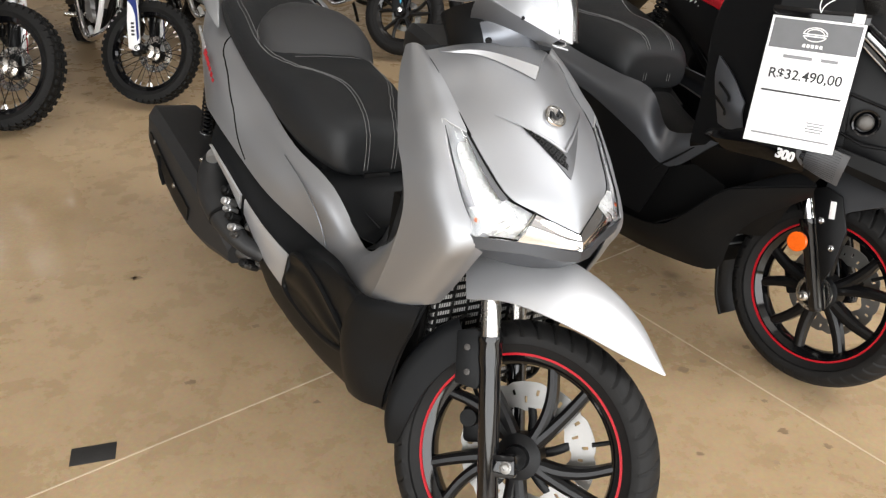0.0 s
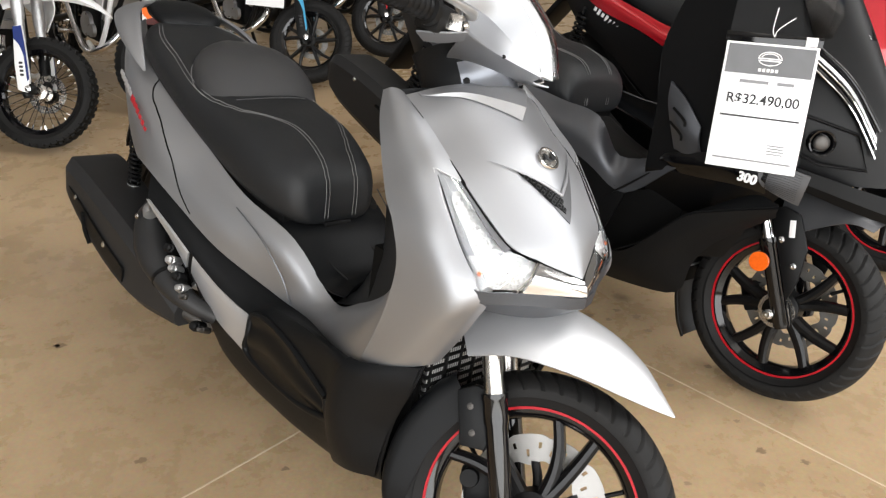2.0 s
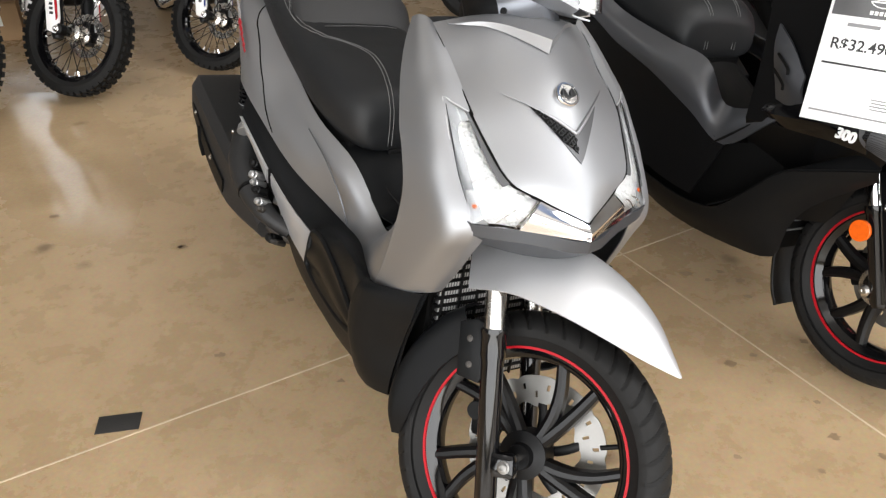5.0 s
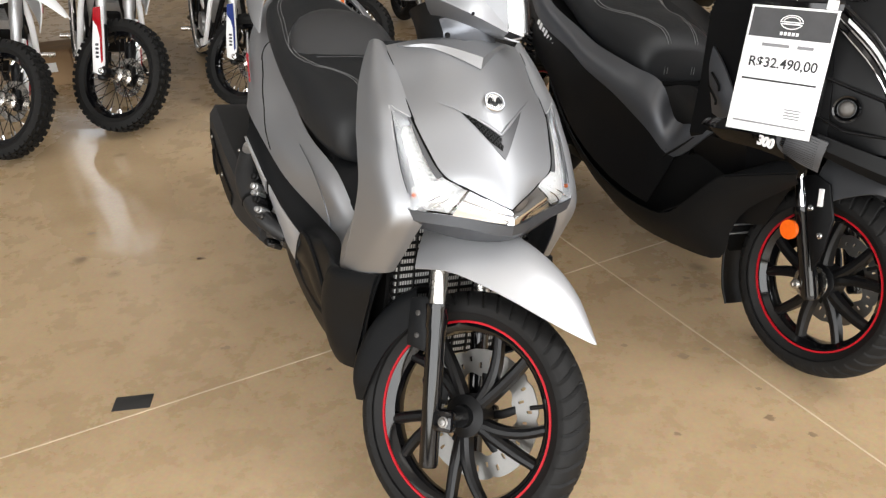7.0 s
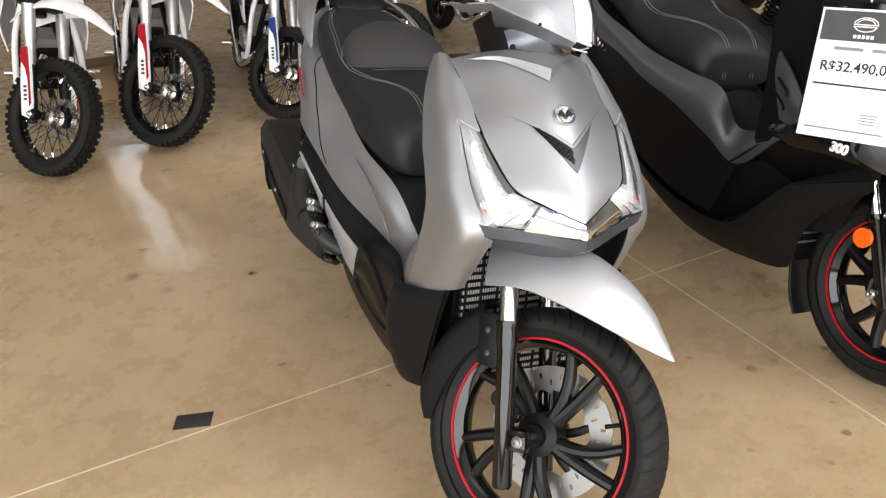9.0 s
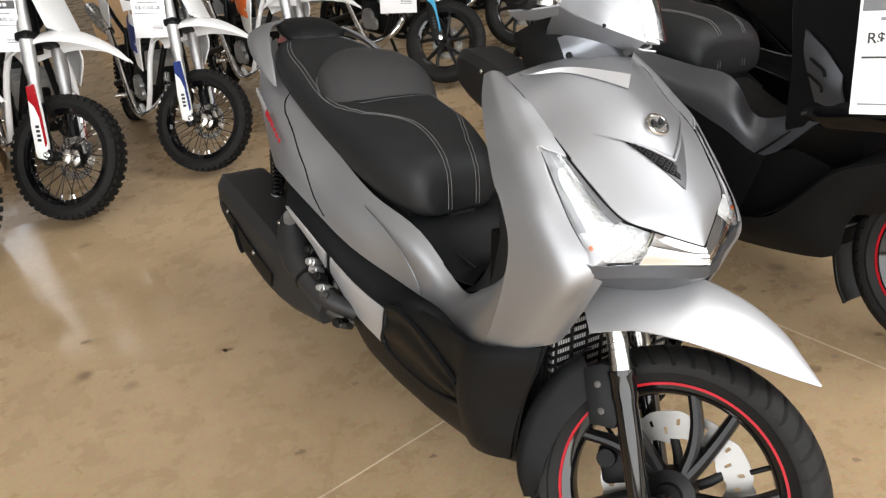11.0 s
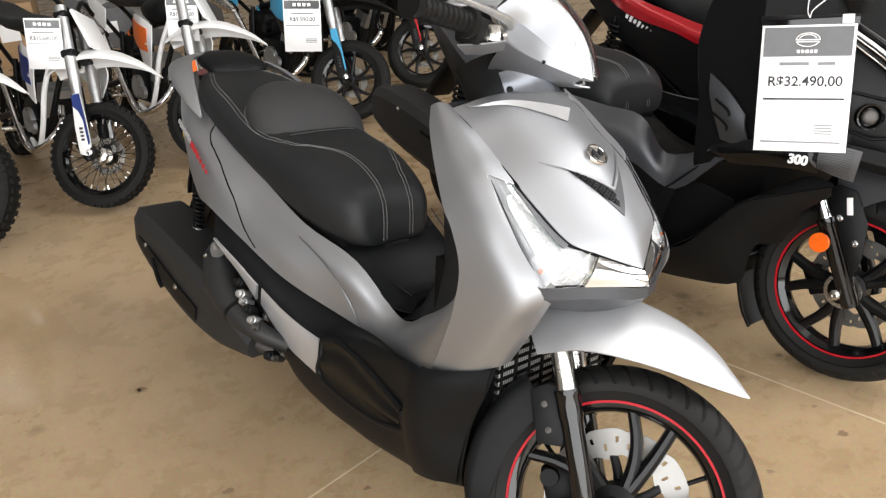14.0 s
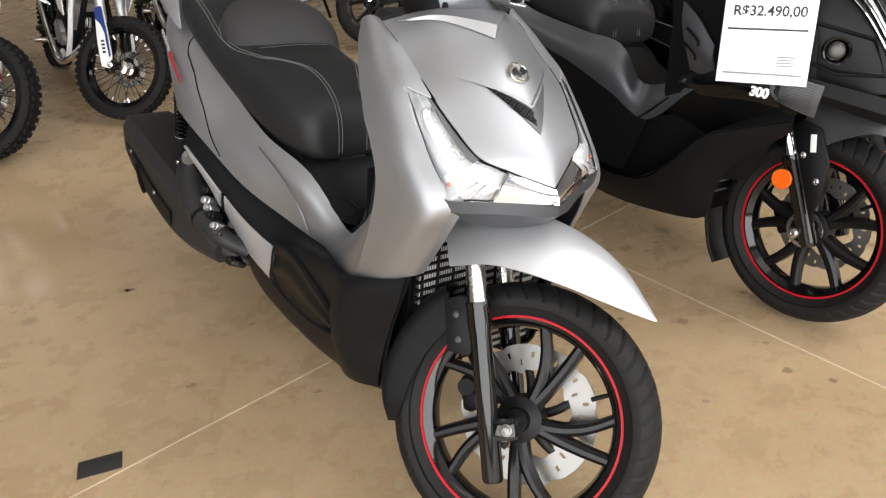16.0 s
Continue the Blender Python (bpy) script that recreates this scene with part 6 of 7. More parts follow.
    part("dash", loft([[(x, -w, z), (x, w, z), (x, w * 0.8, z + 0.05), (x, -w * 0.8, z + 0.05)] for x, w, z in ((-0.22, 0.09, 0.98), (-0.33, 0.15, 0.97), (-0.46, 0.14, 0.94))]), M_BLACKPL, sc)
    bar = [(-0.43, -0.34, 1.02), (-0.39, -0.2, 1.04), (-0.37, 0, 1.03), (-0.39, 0.2, 1.04), (-0.43, 0.34, 1.02)]
    bo = part("handlebar", tube(bar, 0.012, 10, 5), M_BLACKPL, sc)
    for s in (1, -1):
        part("grip", tube([(-0.39, s * 0.21, 1.038), (-0.43, s * 0.34, 1.02)], 0.019, 14, 1), M_BLACKPL, bo)
        part("brake_lever", tube([(-0.34, s * 0.18, 1.03), (-0.33, s * 0.25, 1.02), (-0.37, s * 0.34, 1.01)], 0.006, 8, 4), M_ALLOY, bo)
    # rear: wheel, silencer, shocks, swing arm
    Rm = Matrix.Translation((-1.50, 0, 0.255))
    cast_wheel(sc, Rm, 0.262, 0.168, 0.14, 5, True, 16, 0, 10, "rear_wheel", hub_r=0.06, valve=False, tread=0)

    def msec(x, y0, y1, z0, z1, ch=0.03):
        return [(x, y0, z0 + ch), (x, y0 + ch * 0.8, z0), (x, y1 - ch * 0.5, z0), (x, y1, z0 + ch), (x, y1, z1 - ch), (x, y1 - ch * 0.6, z1), (x, y0 + ch * 0.6, z1), (x, y0, z1 - ch)]
    muf = part("silencer", loft([msec(-1.72, -0.345, -0.20, 0.43, 0.53, 0.025), msec(-1.66, -0.355, -0.185, 0.385, 0.545), msec(-1.45, -0.345, -0.18, 0.31, 0.50), msec(-1.25, -0.325, -0.19, 0.245, 0.42), msec(-1.08, -0.29, -0.20, 0.21, 0.32), msec(-0.98, -0.26, -0.21, 0.21, 0.27, 0.015)], n=3, sharp=24), M_HEATBLACK, sc, "black angular exhaust silencer")
    bolt(muf, (-1.546, -0.353, 0.489), 0.006, 0.004)
    bolt(muf, (-1.22, -0.322, 0.350), 0.006, 0.004)
    part("shield_slot", tube([(-1.42, -0.347, 0.43), (-1.33, -0.341, 0.40), (-1.22, -0.326, 0.31)], 0.005, 6, 3), M_DARKCAV, muf)
    for s in (-1, 1):
        sh = part("shock_absorber", tube([(-1.36, s * 0.21, 0.64), (-1.40, s * 0.21, 0.38)], 0.014, 12, 1), M_GLOSSBLACK, sc)
        part("coil_spring", spring((-1.365, s * 0.21, 0.61), (-1.39, s * 0.21, 0.44), 0.027, 0.005, 9), M_BLACKPL, sh)
    part("swing_arm", join(box(0.5, 0.06, 0.08, (-1.30, 0.15, 0.27), 0.02), box(0.45, 0.05, 0.06, (-1.30, -0.14, 0.29), 0.015)), M_DKMATTE, sc)
    part("engine", box(0.42, 0.28, 0.22, (-1.05, 0.02, 0.31), 0.04), M_DKMATTE, sc)
    rad = part("radiator_grille", box(0.008, 0.26, 0.20, (-0.305, 0, 0.36), 0.001), M_DARKCAV, sc, "dark radiator with thin grey slats")
    for k in range(7):
        part("slat", box(0.006, 0.25, 0.004, (-0.299, 0, 0.275 + 0.026 * k), 0.001), M_ALLOY, rad)
    # near-black hulls paint the shade inside the body
    part("inner_frame", loft([[(x, -w, z0), (x, w, z0), (x, w, z1), (x, -w, z1)] for x, w, z0, z1 in ((-0.33, 0.14, 0.24, 0.50), (-0.45, 0.185, 0.22, 0.45), (-0.62, 0.19, 0.22, 0.40), (-0.85, 0.19, 0.24, 0.45), (-1.05, 0.19, 0.30, 0.50))], n=1), M_DARKCAV, sc)
    part("front_inner", box(0.1, 0.26, 0.44, (-0.37, 0, 0.42), 0.02), M_DARKCAV, sc)
    part("rear_mudguard", box(0.20, 0.12, 0.03, (-1.70, 0, 0.56), 0.01, (0, -50, 0)), M_BLACKPL, sc)
    rail = [(-1.42, -0.19, 0.80), (-1.55, -0.17, 0.86), (-1.72, -0.10, 0.90), (-1.78, 0, 0.91), (-1.72, 0.10, 0.90), (-1.55, 0.17, 0.86), (-1.42, 0.19, 0.80)]
    part("grab_rail", tube(rail, 0.016, 10, 5, True, 0.6), M_CHARCOAL, sc)
    part("side_stand", tube([(-0.80, 0.14, 0.20), (-0.86, 0.20, 0.06), (-0.89, 0.225, -0.036)], 0.012, 10, 3), M_BLACKPL, sc)
    return sc


POSE_B = vehicle_pose(0.985, 1.82, 0.547, -0.837, 10)
sport_scooter(POSE_B, "matte black sport scooter with red rim stripes and grey blades", M_DKMATTE, M_GUARDGREY, M_SATIN, M_DKMATTE)
M_REDSAT = mat("red_metallic_paint", (0.42, 0.006, 0.014), 0.24, 0.35, vary=0.08, vscale=300, coat=0.8)
sport_scooter(vehicle_pose(1.70, 2.42, 0.547, -0.837, 10), "red sport scooter with grey lower panels beside a black one", M_REDSAT, M_SATIN, M_REDSAT, M_DKMATTE)


# ---- price tags ----
def price_tag(corner_tl, corner_tr, corner_bl, price, group="", big=True):
    tl, tr, bl = Vector(corner_tl), Vector(corner_tr), Vector(corner_bl)
    x = (tr - tl)
    w = x.length
    x.normalize()
    y = (tl - bl)
    h = y.length
    y = (y - x * y.dot(x)).normalized()
    z = x.cross(y)
    m = frame_of(tl + x * w / 2 - y * h / 2, x, y, z)
    tag = thing("price_tag", m, "white paper price tag in a sleeve hanging on a string" if big else "white printed price tag hanging from a dirt bike", "price tag", group)
    part("sheet", box(w, h, 0.0012, (0, 0, 0), 0.0003), M_PAPERSH, tag, "white printed sheet")
    part("header", box(w * 0.94, h * (0.225 if big else 0.155), 0.0008, (0, h * (0.36 if big else 0.385), 0.0010), 0), M_HEADER, tag, "printed header, dark ink greyed as if by glare")
    if big:
        # emblem: plain arcs and bars
        arcs = [tube([(r * math.cos(a) * 1.25, h * 0.375 + r * math.sin(a) * 0.75, 0.002) for a in np.linspace(a0, a1, 9)], 0.0012, 6, 1) for r, a0, a1 in ((0.020, 0.15, 3.0), (0.015, 0.2, 2.9), (0.020, 3.4, 6.0))]
        arcs.append(box(0.052, 0.0025, 0.0006, (0, h * 0.375, 0.002), 0))
        arcs.append(box(0.044, 0.0028, 0.0006, (0, h * 0.36, 0.002), 0))
        arcs += [box(0.0065, 0.0075, 0.0005, (-0.018 + 0.009 * k, h * 0.285, 0.002), 0.0002) for k in range(5)]
        part("emblem", join(*arcs), M_LOGO, tag, "white printed emblem")
        part("price", text_mesh(price, 0.031, pose(0, h * 0.05, 0.0012), 0.0004, 0.0004), M_INK, tag, "dark printed price")
        for bx, bw in ((-0.025, 0.062), (0.0425, 0.036)):
            part("model_line", box(bw, 0.007, 0.0005, (bx, h * 0.19, 0.001), 0), M_INKSOFT, tag, "pale printed model line")
        part("rule", box(w * 0.87, 0.0042, 0.0006, (0, h * -0.085, 0.001), 0), M_INK, tag)
        for k in range(4):
            part("small_print", box(0.038 - 0.004 * (k % 2), 0.0028, 0.0004, (w * 0.24, h * (-0.29 - 0.022 * k), 0.001), 0), M_INKSOFT, tag)
        part("bottom_rule", box(w * 0.86, 0.0035, 0.0006, (0, h * -0.425, 0.001), 0), M_INKSOFT, tag)
        part("sleeve_top", box(w * 1.04, 0.022, 0.0022, (0, h * 0.5 + 0.008, 0), 0.0005), M_GLOSSBLACK, tag, "black sleeve edge")
        part("clip", box(0.024, 0.020, 0.003, (w * 0.40, h * 0.5 + 0.008, 0.001), 0.0006), M_PAPER, tag)
        part("string", join(tube([(0.0, h * 0.5 + 0.012, 0.001), (0.006, h * 0.5 + 0.03, 0.0), (0.035, h * 0.5 + 0.06, -0.03)], 0.0011, 5, 4), tube([(0.0, h * 0.5 + 0.012, 0.001), (-0.006, h * 0.5 + 0.03, 0.0), (-0.004, h * 0.5 + 0.08, -0.03)], 0.0011, 5, 4)), M_LOGO, tag, "white string")
    else:
        part("emblem", join(*[box(w * 0.09, h * 0.06, 0.0005, (w * (-0.2 + 0.13 * k), h * 0.385, 0.0018), 0.0005, (0, 0, -8 * (-1) ** k)) for k in range(4)]), M_LOGO, tag)
        part("price", text_mesh(price, w * 0.15, pose(0, h * 0.11, 0.0010), 0.0002, 0.0002), M_INK, tag)
        part("model_line", box(w * 0.6, h * 0.025, 0.0004, (0, h * 0.22, 0.001), 0), M_INKSOFT, tag)
        part("rule", box(w * 0.88, h * 0.012, 0.0004, (0, h * 0.0, 0.001), 0), M_INK, tag)
        for k in range(3):
            part("small_print", box(w * 0.3, h * 0.014, 0.0004, (w * 0.22, h * (-0.26 - 0.03 * k), 0.001), 0), M_INKSOFT, tag)
    return tag


def in_b(x, y, z):
    return POSE_B @ Vector((x, y, z))


price_tag(in_b(-0.264, -0.259, 0.888), in_b(-0.087, -0.176, 0.908), in_b(-0.217, -0.289, 0.607), "R$32.490,00")


# ---- dirt bikes ----
def knobbly_tyre(R, rim, w):
    h = w / 2
    prof = [(rim, -0.55 * h), (rim + 0.35 * (R - rim), -0.9 * h), (R - 0.012, -0.75 * h), (R - 0.008, 0), (R - 0.012, 0.75 * h), (rim + 0.35 * (R - rim), 0.9 * h), (rim, 0.55 * h)]
    base = lathe(prof, 56, closed=True)
    knobs = []
    me = bpy.data.meshes.new("tmp")
    verts, faces = [], []
    for k in range(46):
        for j, yy in enumerate((-0.78, -0.28, 0.28, 0.78)):
            a = 2 * math.pi * (k + 0.5 * (j % 2 if j < 2 else (j + 1) % 2)) / 46
            r1, r0 = R - 0.004 * abs(yy) * 2, R - 0.018
            da, dy = 0.040, 0.17 * h
            i = len(verts)
            for r in (r0, r1):
                for s, q in ((-1, -1), (1, -1), (1, 1), (-1, 1)):
                    verts.append((r * math.cos(a + s * da), yy * h + q * dy, r * math.sin(a + s * da)))
            faces += [(i + 4, i + 5, i + 6, i + 7)] + [(i + p, i + (p + 1) % 4, i + 4 + (p + 1) % 4, i + 4 + p) for p in range(4)]
    me.from_pydata(verts, [], faces)
    base.from_mesh(me)
    bpy.data.meshes.remove(me)
    return base


def spoked_wheel(parent, m, R, rim, w, name):
    h = w * 0.30
    wh = part(name, moved(lathe([(rim + 0.004, -h), (rim - 0.012, -h), (rim - 0.020, -h * 0.5), (rim - 0.020, h * 0.5), (rim - 0.012, h), (rim + 0.004, h), (rim - 0.004, 0)], 64, closed=True), m), M_GLOSSBLACK, parent, "black wire-spoked rim")
    part("tyre", moved(knobbly_tyre(R, rim, w), m), M_RUBBER2, wh, "knobbly black off-road tyre")
    part("hub", moved(lathe([(0.0001, -0.05), (0.018, -0.05), (0.02, -0.035), (0.034, -0.03), (0.034, -0.022), (0.022, -0.015), (0.022, 0.015), (0.034, 0.022), (0.034, 0.03), (0.02, 0.035), (0.0001, 0.05)], 24), m), M_STEEL, wh, "bright alloy hub")
    wires, nips = [], []
    for k in range(32):
        a = 2 * math.pi * k / 32
        s = 1 if k % 2 else -1
        b = a + (0.55 if (k // 2) % 2 else -0.55)
        p, q = Vector((0.032 * math.cos(b), s * 0.026, 0.032 * math.sin(b))), Vector(((rim - 0.018) * math.cos(a), s * 0.004, (rim - 0.018) * math.sin(a)))
        wires.append(tube([p, q], 0.0017, 4, 1, False))
        d = (q - p).normalized()
        nips.append(tube([q - d * 0.020, q], 0.0042, 5, 1))
    tagged(part("wire_spokes", moved(join(*wires), m), M_BLACKPL, wh), "thin black wire spokes", kind="stuff")
    tagged(part("spoke_nipples", moved(join(*nips), m), M_CHROME, wh), "bright spoke nipples", kind="stuff")
    part("brake_disc", wave_disc(0.085, 0.055, 0.045, m, 0.003, 8), M_STEEL, wh, "steel petal brake disc")
    return wh


def dirt_bike(m, label, col, guard, mag=False, white=True):
    bk = thing("dirt_bike", m, label, "dirt bike", "row of dirt bikes")
    plastic = M_WHITE if white else M_BLACKPL
    F = steer_frame((0.0, 0.0, 0.245), (0.60, -0.72, 0.34), (-0.42, 0.05, 0.90))
    if mag:
        cast_wheel(bk, F, 0.225, 0.165, 0.075, 5, False, 14, 10, 0, "front_wheel", disc=(0.085, 0.055, 0.04), hub_r=0.03, valve=False, tread=0.004)
    else:
        spoked_wheel(bk, F, 0.242, 0.182, 0.076, "front_wheel")
    for s in (-1, 1):
        y = s * 0.082
        leg = part("fork_leg", moved(lathe([(0.0001, -0.03), (0.018, -0.03), (0.022, -0.015), (0.022, 0.10), (0.024, 0.11), (0.024, 0.20), (0.0001, 0.20)], 18), F @ Matrix.Translation((-0.02, y, 0)) @ pose(0, 0, 0, 90)), M_DKMATTE, bk)
        part("fork_tube", moved(lathe([(0.0001, 0.19), (0.021, 0.19), (0.021, 0.30), (0.026, 0.32), (0.026, 0.68), (0.0001, 0.68)], 18), F @ Matrix.Translation((-0.02, y, 0)) @ pose(0, 0, 0, 90)), M_ALLOY, leg, "silver alloy fork tube")
        gd = prism([(-0.045, 0.0), (0.0, -0.02), (0.012, 0.04), (0.010, 0.16), (0.004, 0.27), (-0.034, 0.27), (-0.046, 0.12)], s * 0.105 - 0.008, s * 0.105 + 0.008, 0.004)
        go = part("fork_guard", moved(gd, F), M_WHITE if white else M_BLACKPL, bk, "white fork guard with dark lettering bars")
        part("guard_flash", moved(prism([(-0.034, 0.215), (-0.012, 0.185), (0.001, 0.14), (0.004, 0.03), (0.0125, 0.04), (0.0105, 0.16), (0.0045, 0.266), (-0.032, 0.266)], s * 0.115 - 0.002, s * 0.115 + 0.0015), F), guard, go, "coloured flash")
        part("guard_script", moved(join(*[box(0.016, 0.003, 0.010, (-0.017, s * 0.114, 0.06 + 0.017 * k), 0.001, (0, 12, 0)) for k in range(4)]), F), M_INK, go)
        part("axle_clamp", moved(disc_y(0.022, -0.02, 0.02, (0, y + s * 0.01, 0), 20, 0.004), F), M_DKMATTE, bk)
        bolt(bk, F @ Vector((0, y + s * 0.03, 0)), 0.010, 0.008, F.to_3x3() @ Vector((0, s, 0)), M_CHROME)
    part("fork_yoke", moved(join(box(0.06, 0.22, 0.035, (-0.02, 0, 0.46), 0.01), box(0.06, 0.22, 0.03, (-0.02, 0, 0.64), 0.01), tube([(-0.05, 0, 0.42), (-0.05, 0, 0.68)], 0.025, 12, 1)), F), M_DKMATTE, bk)
    # beak mudguard
    rows = []
    for f, u, w, dr in ((-0.16, 0.44, 0.050, 0.04), (-0.06, 0.475, 0.075, 0.055), (0.05, 0.48, 0.080, 0.06), (0.16, 0.445, 0.070, 0.055), (0.27, 0.367, 0.045, 0.03), (0.345, 0.285, 0.010, 0.006)):
        rows.append([tuple(F @ Vector((f, w * t, u - dr * abs(t) ** 2.2))) for t in (-1, -0.75, 0, 0.75, 1)])
    part("front_mudguard", shell(net(rows, 5, 4), 0.004, True), plastic, bk, "white beak-shaped front mudguard" if white else "dark beak-shaped front mudguard")
    part("number_board", moved(box(0.02, 0.19, 0.20, (0.06, 0, 0.56), 0.03, (0, -18, 0)), F), plastic, bk, "blank number board")
    part("handlebar", moved(tube([(-0.10, -0.36, 0.80), (-0.06, -0.2, 0.80), (-0.03, -0.06, 0.70), (-0.03, 0.06, 0.70), (-0.06, 0.2, 0.80), (-0.10, 0.36, 0.80)], 0.011, 8, 4), F), M_BLACKPL, bk)
    part("brake_hose", moved(tube([(-0.03, 0.10, 0.02), (-0.06, 0.13, 0.15), (-0.02, 0.12, 0.35), (0.02, 0.05, 0.6)], 0.005, 6, 4), F), M_BLACKPL, bk)
    # frame, engine, exhaust
    head = Vector((-0.30, 0.0, 0.72))
    fr = [tube([head, (-0.36, s * 0.05, 0.50), (-0.44, s * 0.09, 0.28), (-0.56, s * 0.10, 0.20), (-0.78, s * 0.10, 0.21), (-0.88, s * 0.09, 0.36), (-0.92, s * 0.07, 0.58)], 0.014, 8, 4) for s in (-1, 1)]
    fr.append(tube([head, (-0.55, 0, 0.66), (-0.92, 0, 0.58)], 0.02, 8, 4))
    fr.append(tube([(-0.86, 0.06, 0.50), (-1.2, 0.08, 0.66), (-1.42, 0.05, 0.74)], 0.012, 8, 3))
    fr.append(tube([(-0.86, -0.06, 0.50), (-1.2, -0.08, 0.66), (-1.42, -0.05, 0.74)], 0.012, 8, 3))
    part("bike_frame", join(*fr), M_DKMATTE, bk, "dark tubular frame")
    part("frame_guard", join(*[tube([(-0.31, s * 0.06, 0.69), (-0.33, s * 0.115, 0.52), (-0.36, s * 0.135, 0.34), (-0.42, s * 0.14, 0.235), (-0.52, s * 0.13, 0.20), (-0.62, s * 0.12, 0.22)], 0.0130, 10, 4) for s in (-1, 1)]), M_WHITE if white else M_DKMATTE, bk, "white tubular engine guard")
    eng = part("engine", join(box(0.27, 0.20, 0.20, (-0.66, 0, 0.32), 0.04), box(0.14, 0.11, 0.12, (-0.53, 0, 0.40), 0.02, (0, 20, 0))), M_DKMATTE, bk, "dark engine with alloy covers")
    part("clutch_cover", join(disc_y(0.062, -0.122, -0.09, (-0.66, 0, 0.31)), disc_y(0.034, -0.130, -0.11, (-0.57, 0, 0.29))), M_ALLOY, eng, "cast alloy cover")
    part("generator_cover", disc_y(0.055, 0.09, 0.12, (-0.66, 0, 0.32)), M_ALLOY, eng, "cast alloy cover")
    for k in range(5):
        bolt(eng, (-0.66 + 0.055 * math.cos(1.2566 * k), -0.122, 0.31 + 0.055 * math.sin(1.2566 * k)), 0.005, 0.004)
    for k in range(6):
        part("cooling_fin", box(0.006, 0.17, 0.14, (-0.47 - 0.021 * k, 0, 0.41 + 0.006 * k), 0.001, (0, 20, 0)), M_ALLOY, eng)
    part("exhaust_pipe", tube([(-0.44, -0.02, 0.40), (-0.36, -0.06, 0.32), (-0.42, -0.14, 0.22), (-0.62, -0.15, 0.20), (-0.88, -0.14, 0.42), (-1.05, -0.13, 0.56)], 0.017, 10, 5), M_CHROME, bk, "chrome exhaust pipe")
    part("silencer", tube([(-1.03, -0.13, 0.55), (-1.20, -0.135, 0.60), (-1.40, -0.13, 0.64)], [0.025, 0.043, 0.043, 0.038], 14, 3), M_STEEL, bk, "steel silencer")
    part("air_box", box(0.22, 0.14, 0.20, (-0.90, 0, 0.46), 0.04), M_BLACKPL, bk)
    part("carburettor", join(box(0.08, 0.08, 0.09, (-0.76, -0.02, 0.47), 0.02), disc_y(0.03, -0.09, -0.04, (-0.76, 0, 0.47))), M_DKMATTE, bk)
    for s in (1, -1):
        sh = [[(-0.34, -0.14, 0.66), (-0.46, -0.15, 0.70), (-0.62, -0.11, 0.70)], [(-0.30, -0.165, 0.56), (-0.44, -0.165, 0.58), (-0.62, -0.12, 0.62)], [(-0.36, -0.15, 0.44), (-0.45, -0.15, 0.47), (-0.58, -0.11, 0.54)]]
        rows = sh if s > 0 else mirrored(sh)
        so = part("shroud", shell(net(rows, 4, 4), 0.006, s < 0), plastic, bk, "white radiator shroud" if white else "dark radiator shroud")
        fl = [[(-0.36, -0.163, 0.645), (-0.46, -0.168, 0.665), (-0.60, -0.13, 0.68)], [(-0.34, -0.171, 0.530), (-0.45, -0.171, 0.545), (-0.60, -0.132, 0.585)]]
        rows = fl if s > 0 else mirrored(fl)
        part("shroud_flash", shell(net(rows, 3, 4), 0.004, s < 0), col, so, "coloured flash")
        sp = [[(-1.0, -0.12, 0.70), (-1.2, -0.12, 0.76), (-1.42, -0.07, 0.80)], [(-1.0, -0.13, 0.58), (-1.15, -0.13, 0.64), (-1.32, -0.10, 0.72)]]
        rows = sp if s > 0 else mirrored(sp)
        part("side_plate", shell(net(rows, 4, 4), 0.005, s < 0), plastic if white else col, bk, "side number plate")
        part("footpeg", tube([(-0.78, s * 0.10, 0.25), (-0.79, s * 0.21, 0.25)], 0.013, 8, 1), M_STEEL, bk)
    part("tank", loft([[(x, w * math.cos(a), z + h * math.sin(a)) for a in (2 * math.pi * k / 14 for k in range(14))] for x, w, z, h in ((-0.36, 0.03, 0.74, 0.03), (-0.42, 0.08, 0.73, 0.07), (-0.54, 0.09, 0.72, 0.08), (-0.66, 0.06, 0.72, 0.06))]), M_BLACKPL, bk)
    part("seat", loft([[(x, w * math.copysign(abs(math.cos(a)) ** 0.5, math.cos(a)), z + h * math.sin(a)) for a in (2 * math.pi * k / 14 for k in range(14))] for x, w, z, h in ((-0.58, 0.05, 0.77, 0.03), (-0.70, 0.08, 0.77, 0.04), (-1.0, 0.09, 0.76, 0.045), (-1.30, 0.08, 0.80, 0.035), (-1.40, 0.04, 0.82, 0.02))]), M_LEATHER, bk, "black ribbed seat")
    rows = [[(x, w * t, z - 0.03 * abs(t) ** 2) for t in (-1, -0.5, 0, 0.5, 1)] for x, w, z in ((-1.15, 0.10, 0.74), (-1.35, 0.09, 0.78), (-1.55, 0.07, 0.80), (-1.68, 0.04, 0.79))]
    part("rear_mudguard", shell(net(rows, 4, 3), 0.004, True), plastic, bk)
    # rear wheel and swing arm
    Rm = Matrix.Translation((-1.27, 0, 0.222))
    if mag:
        cast_wheel(bk, Rm, 0.215, 0.15, 0.085, 5, False, 14, 10, 0, "rear_wheel", hub_r=0.03, valve=False, tread=0.004)
    else:
        spoked_wheel(bk, Rm, 0.222, 0.155, 0.092, "rear_wheel")
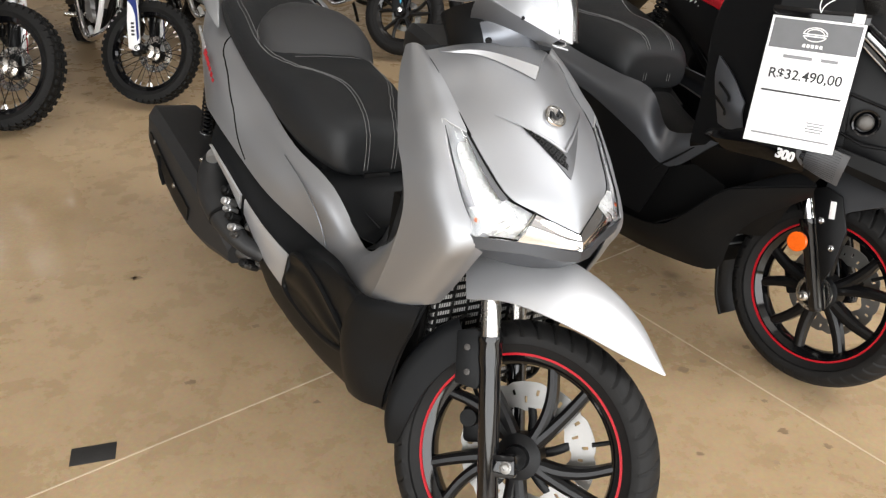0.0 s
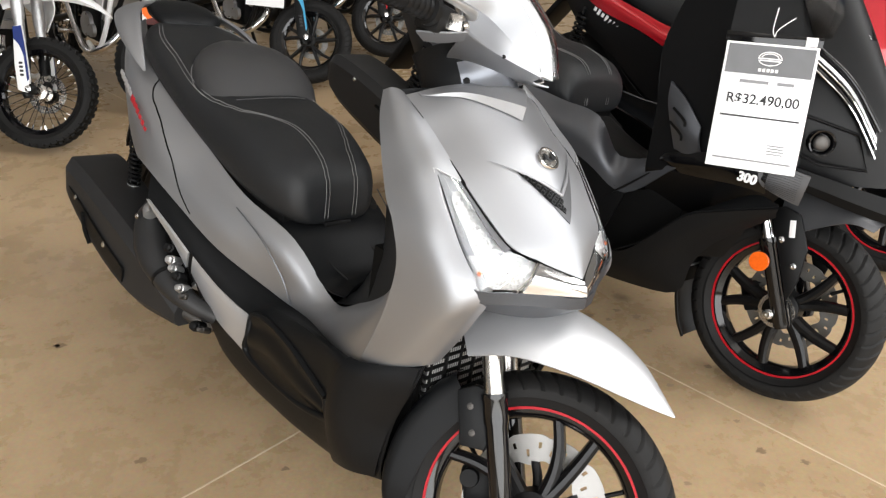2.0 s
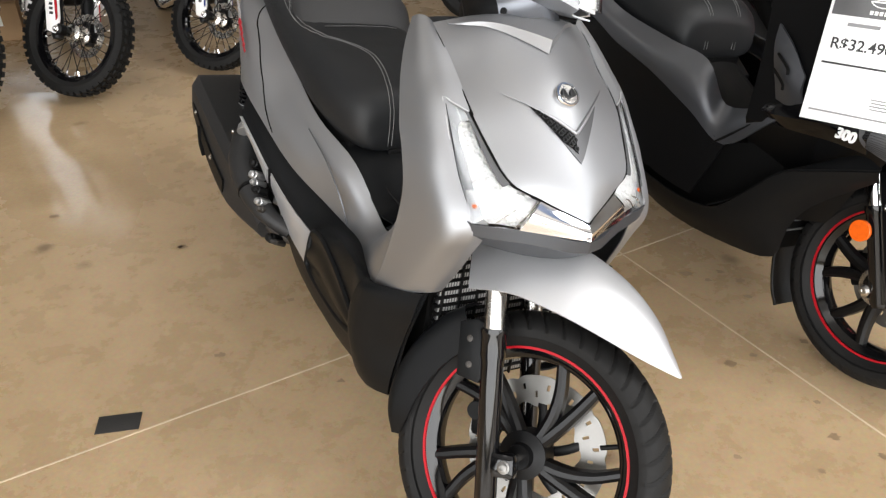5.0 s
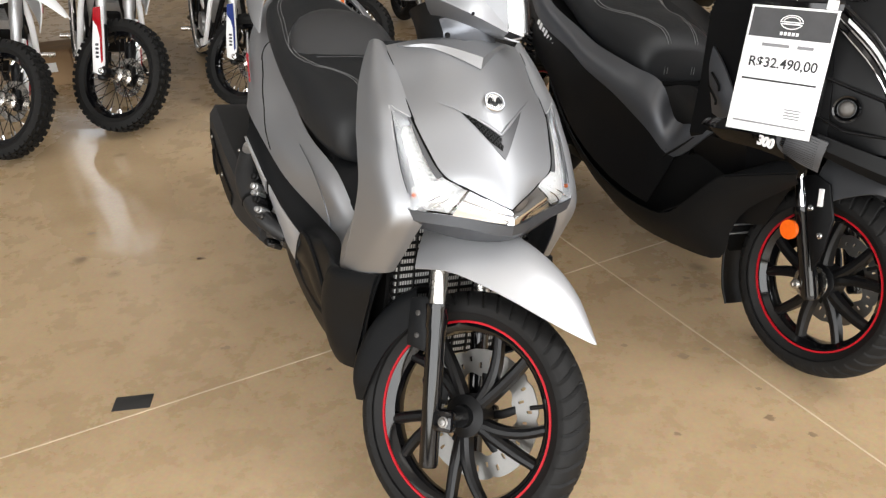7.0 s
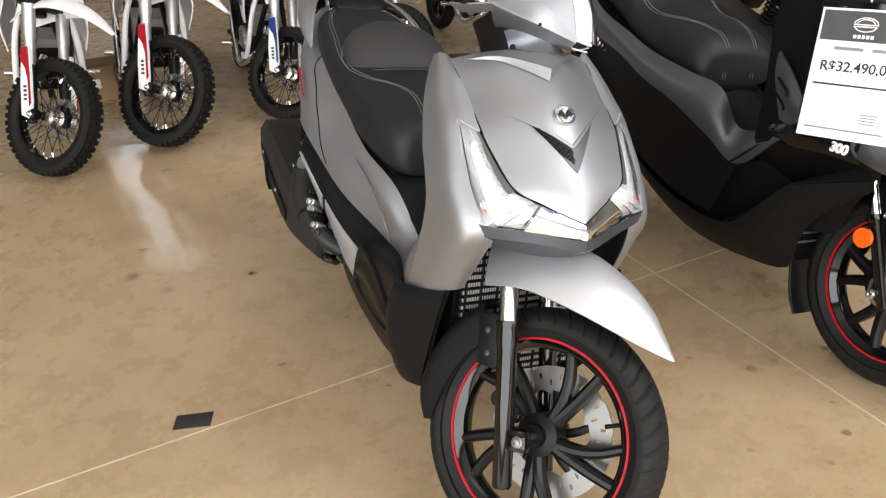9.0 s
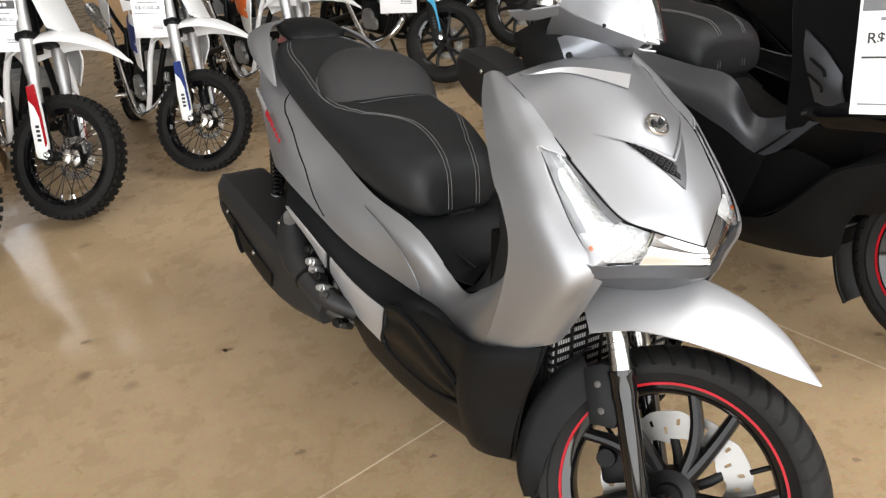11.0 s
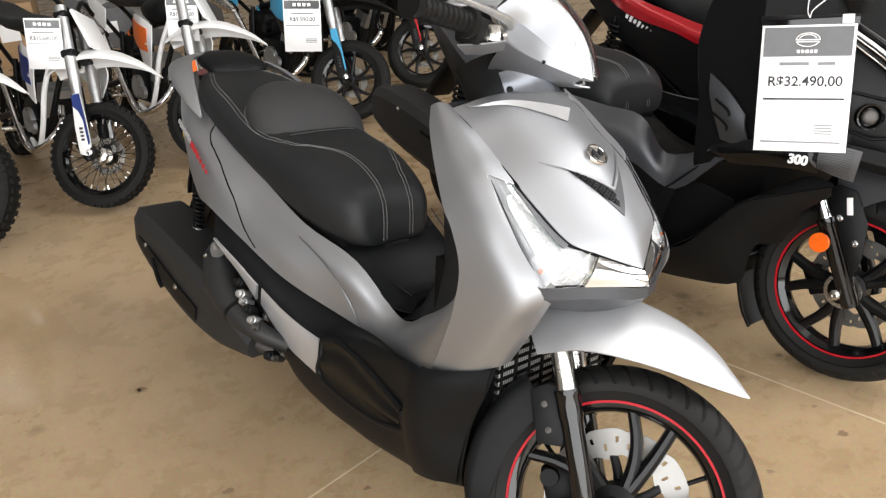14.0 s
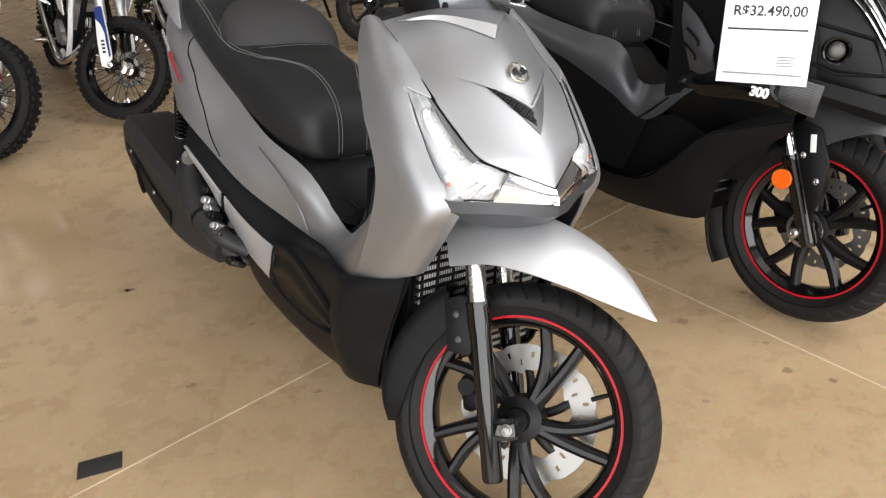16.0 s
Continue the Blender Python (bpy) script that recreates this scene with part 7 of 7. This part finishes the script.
    part("swing_arm", join(*[tube([(-0.86, s * 0.06, 0.34), (-1.05, s * 0.075, 0.28), (-1.29, s * 0.08, 0.222)], 0.018, 8, 3) for s in (-1, 1)]), M_DKMATTE, bk)
    part("rear_shock", tube([(-0.92, 0, 0.60), (-1.02, 0, 0.32)], 0.02, 10, 1), M_DKMATTE, bk)
    part("coil_spring", spring((-0.925, 0, 0.58), (-1.0, 0, 0.38), 0.032, 0.006, 7), col, bk)
    part("chain", join(tube([(-0.75, 0.09, 0.33), (-1.27, 0.09, 0.262)], 0.006, 5, 1), tube([(-0.75, 0.09, 0.27), (-1.27, 0.09, 0.182)], 0.006, 5, 1), moved(lathe([(0.05, 0.086), (0.085, 0.086), (0.085, 0.092), (0.05, 0.092)], 36, True), Rm)), M_STEEL, bk)
    part("side_stand", tube([(-0.80, 0.10, 0.22), (-0.84, 0.19, 0.06), (-0.86, 0.235, -0.04)], 0.010, 8, 3), M_BLACKPL, bk)
    return bk


HX, HY = 0.588, -0.809
BIKES = [
    ((-1.455, 3.815), "white and blue dirt bike with knobbly tyres and a price tag", M_BLUE, M_BLUE, False, True),
    ((-1.955, 3.440), "white and red dirt bike with knobbly tyres", M_RED, M_RED, False, True),
    ((-2.330, 3.070), "white and red dirt bike with white engine guard", M_RED, M_RED, False, True),
    ((-1.020, 4.270), "white and orange dirt bike with a price tag", M_ORANGE, M_ORANGE, False, True),
    ((-0.320, 4.640), "dark dirt bike with light blue trim and cast wheels", M_CYAN, M_CYAN, True, False),
    ((0.130, 5.140), "black and red dirt bike with cast wheels", M_RED, M_RED, True, False),
    ((0.620, 5.560), "black dirt bike with cast wheels", M_RED, M_WHITE, True, False),
]
for k, ((bx, by), lab, col, guard, mag, white) in enumerate(BIKES):
    size = 1.14 if k in (1, 2) else 1.0
    dirt_bike(vehicle_pose(bx, by, HX, HY, 10) @ Matrix.Scale(size, 4), lab, col, guard, mag, white)


for tl, tr, bl, price in (
    ((-1.644, 4.00, 0.853), (-1.490, 4.00, 0.834), (-1.690, 3.97, 0.640), "R$10.680,00"),
    ((-2.140, 3.66, 0.950), (-1.990, 3.66, 0.930), (-2.180, 3.63, 0.735), "R$10.680,00"),
    ((-1.136, 4.50, 0.813), (-0.982, 4.50, 0.795), (-1.150, 4.47, 0.600), "R$10.680,00"),
    ((-0.581, 4.70, 0.712), (-0.385, 4.70, 0.690), (-0.613, 4.67, 0.440), "R$9.990,00"),
):
    price_tag(tl, tr, bl, price, "tags on the dirt bikes", False)


# ---- stock behind the bikes ----
def carton(at, sx, sy, sz, turn, material, label):
    m = Matrix.Translation(at) @ pose(0, 0, 0, 0, 0, turn)
    c = thing("carton", m, label, "box", "cartons behind the bikes")
    part("body", box(sx, sy, sz, (0, 0, sz / 2), 0.004), material, c)
    part("flap", box(sx * 1.01, sy * 0.49, 0.004, (0, -sy * 0.25, sz + 0.002), 0.001), material, c)
    part("flap", box(sx * 1.01, sy * 0.49, 0.004, (0, sy * 0.25, sz + 0.002), 0.001), material, c)
    part("label_sticker", box(sx * 0.26, 0.002, sz * 0.28, (sx * 0.12, -sy / 2 - 0.001, sz * 0.55), 0.0004), M_PAPER, c, "white shipping label")
    part("label_sticker", box(sx * 0.16, 0.002, sz * 0.14, (-sx * 0.22, -sy / 2 - 0.001, sz * 0.4), 0.0004), M_INKSOFT, c)
    return c


carton((-2.55, 8.05, 0), 0.62, 0.42, 0.34, 8, M_GREYBOX, "dark grey printed carton with white labels")
carton((-2.50, 8.07, 0.345), 0.55, 0.40, 0.28, 3, M_GREYBOX, "dark grey printed carton stacked on another")
carton((-1.80, 7.95, 0), 0.60, 0.45, 0.42, -4, M_GREYBOX, "dark grey carton with pale labels")
carton((-3.30, 7.75, 0), 0.60, 0.45, 0.50, 14, M_CARD, "brown cardboard carton standing on the floor")
carton((-2.93, 4.25, 0), 0.36, 0.28, 0.20, 25, M_CARD, "brown cardboard carton between the bikes")
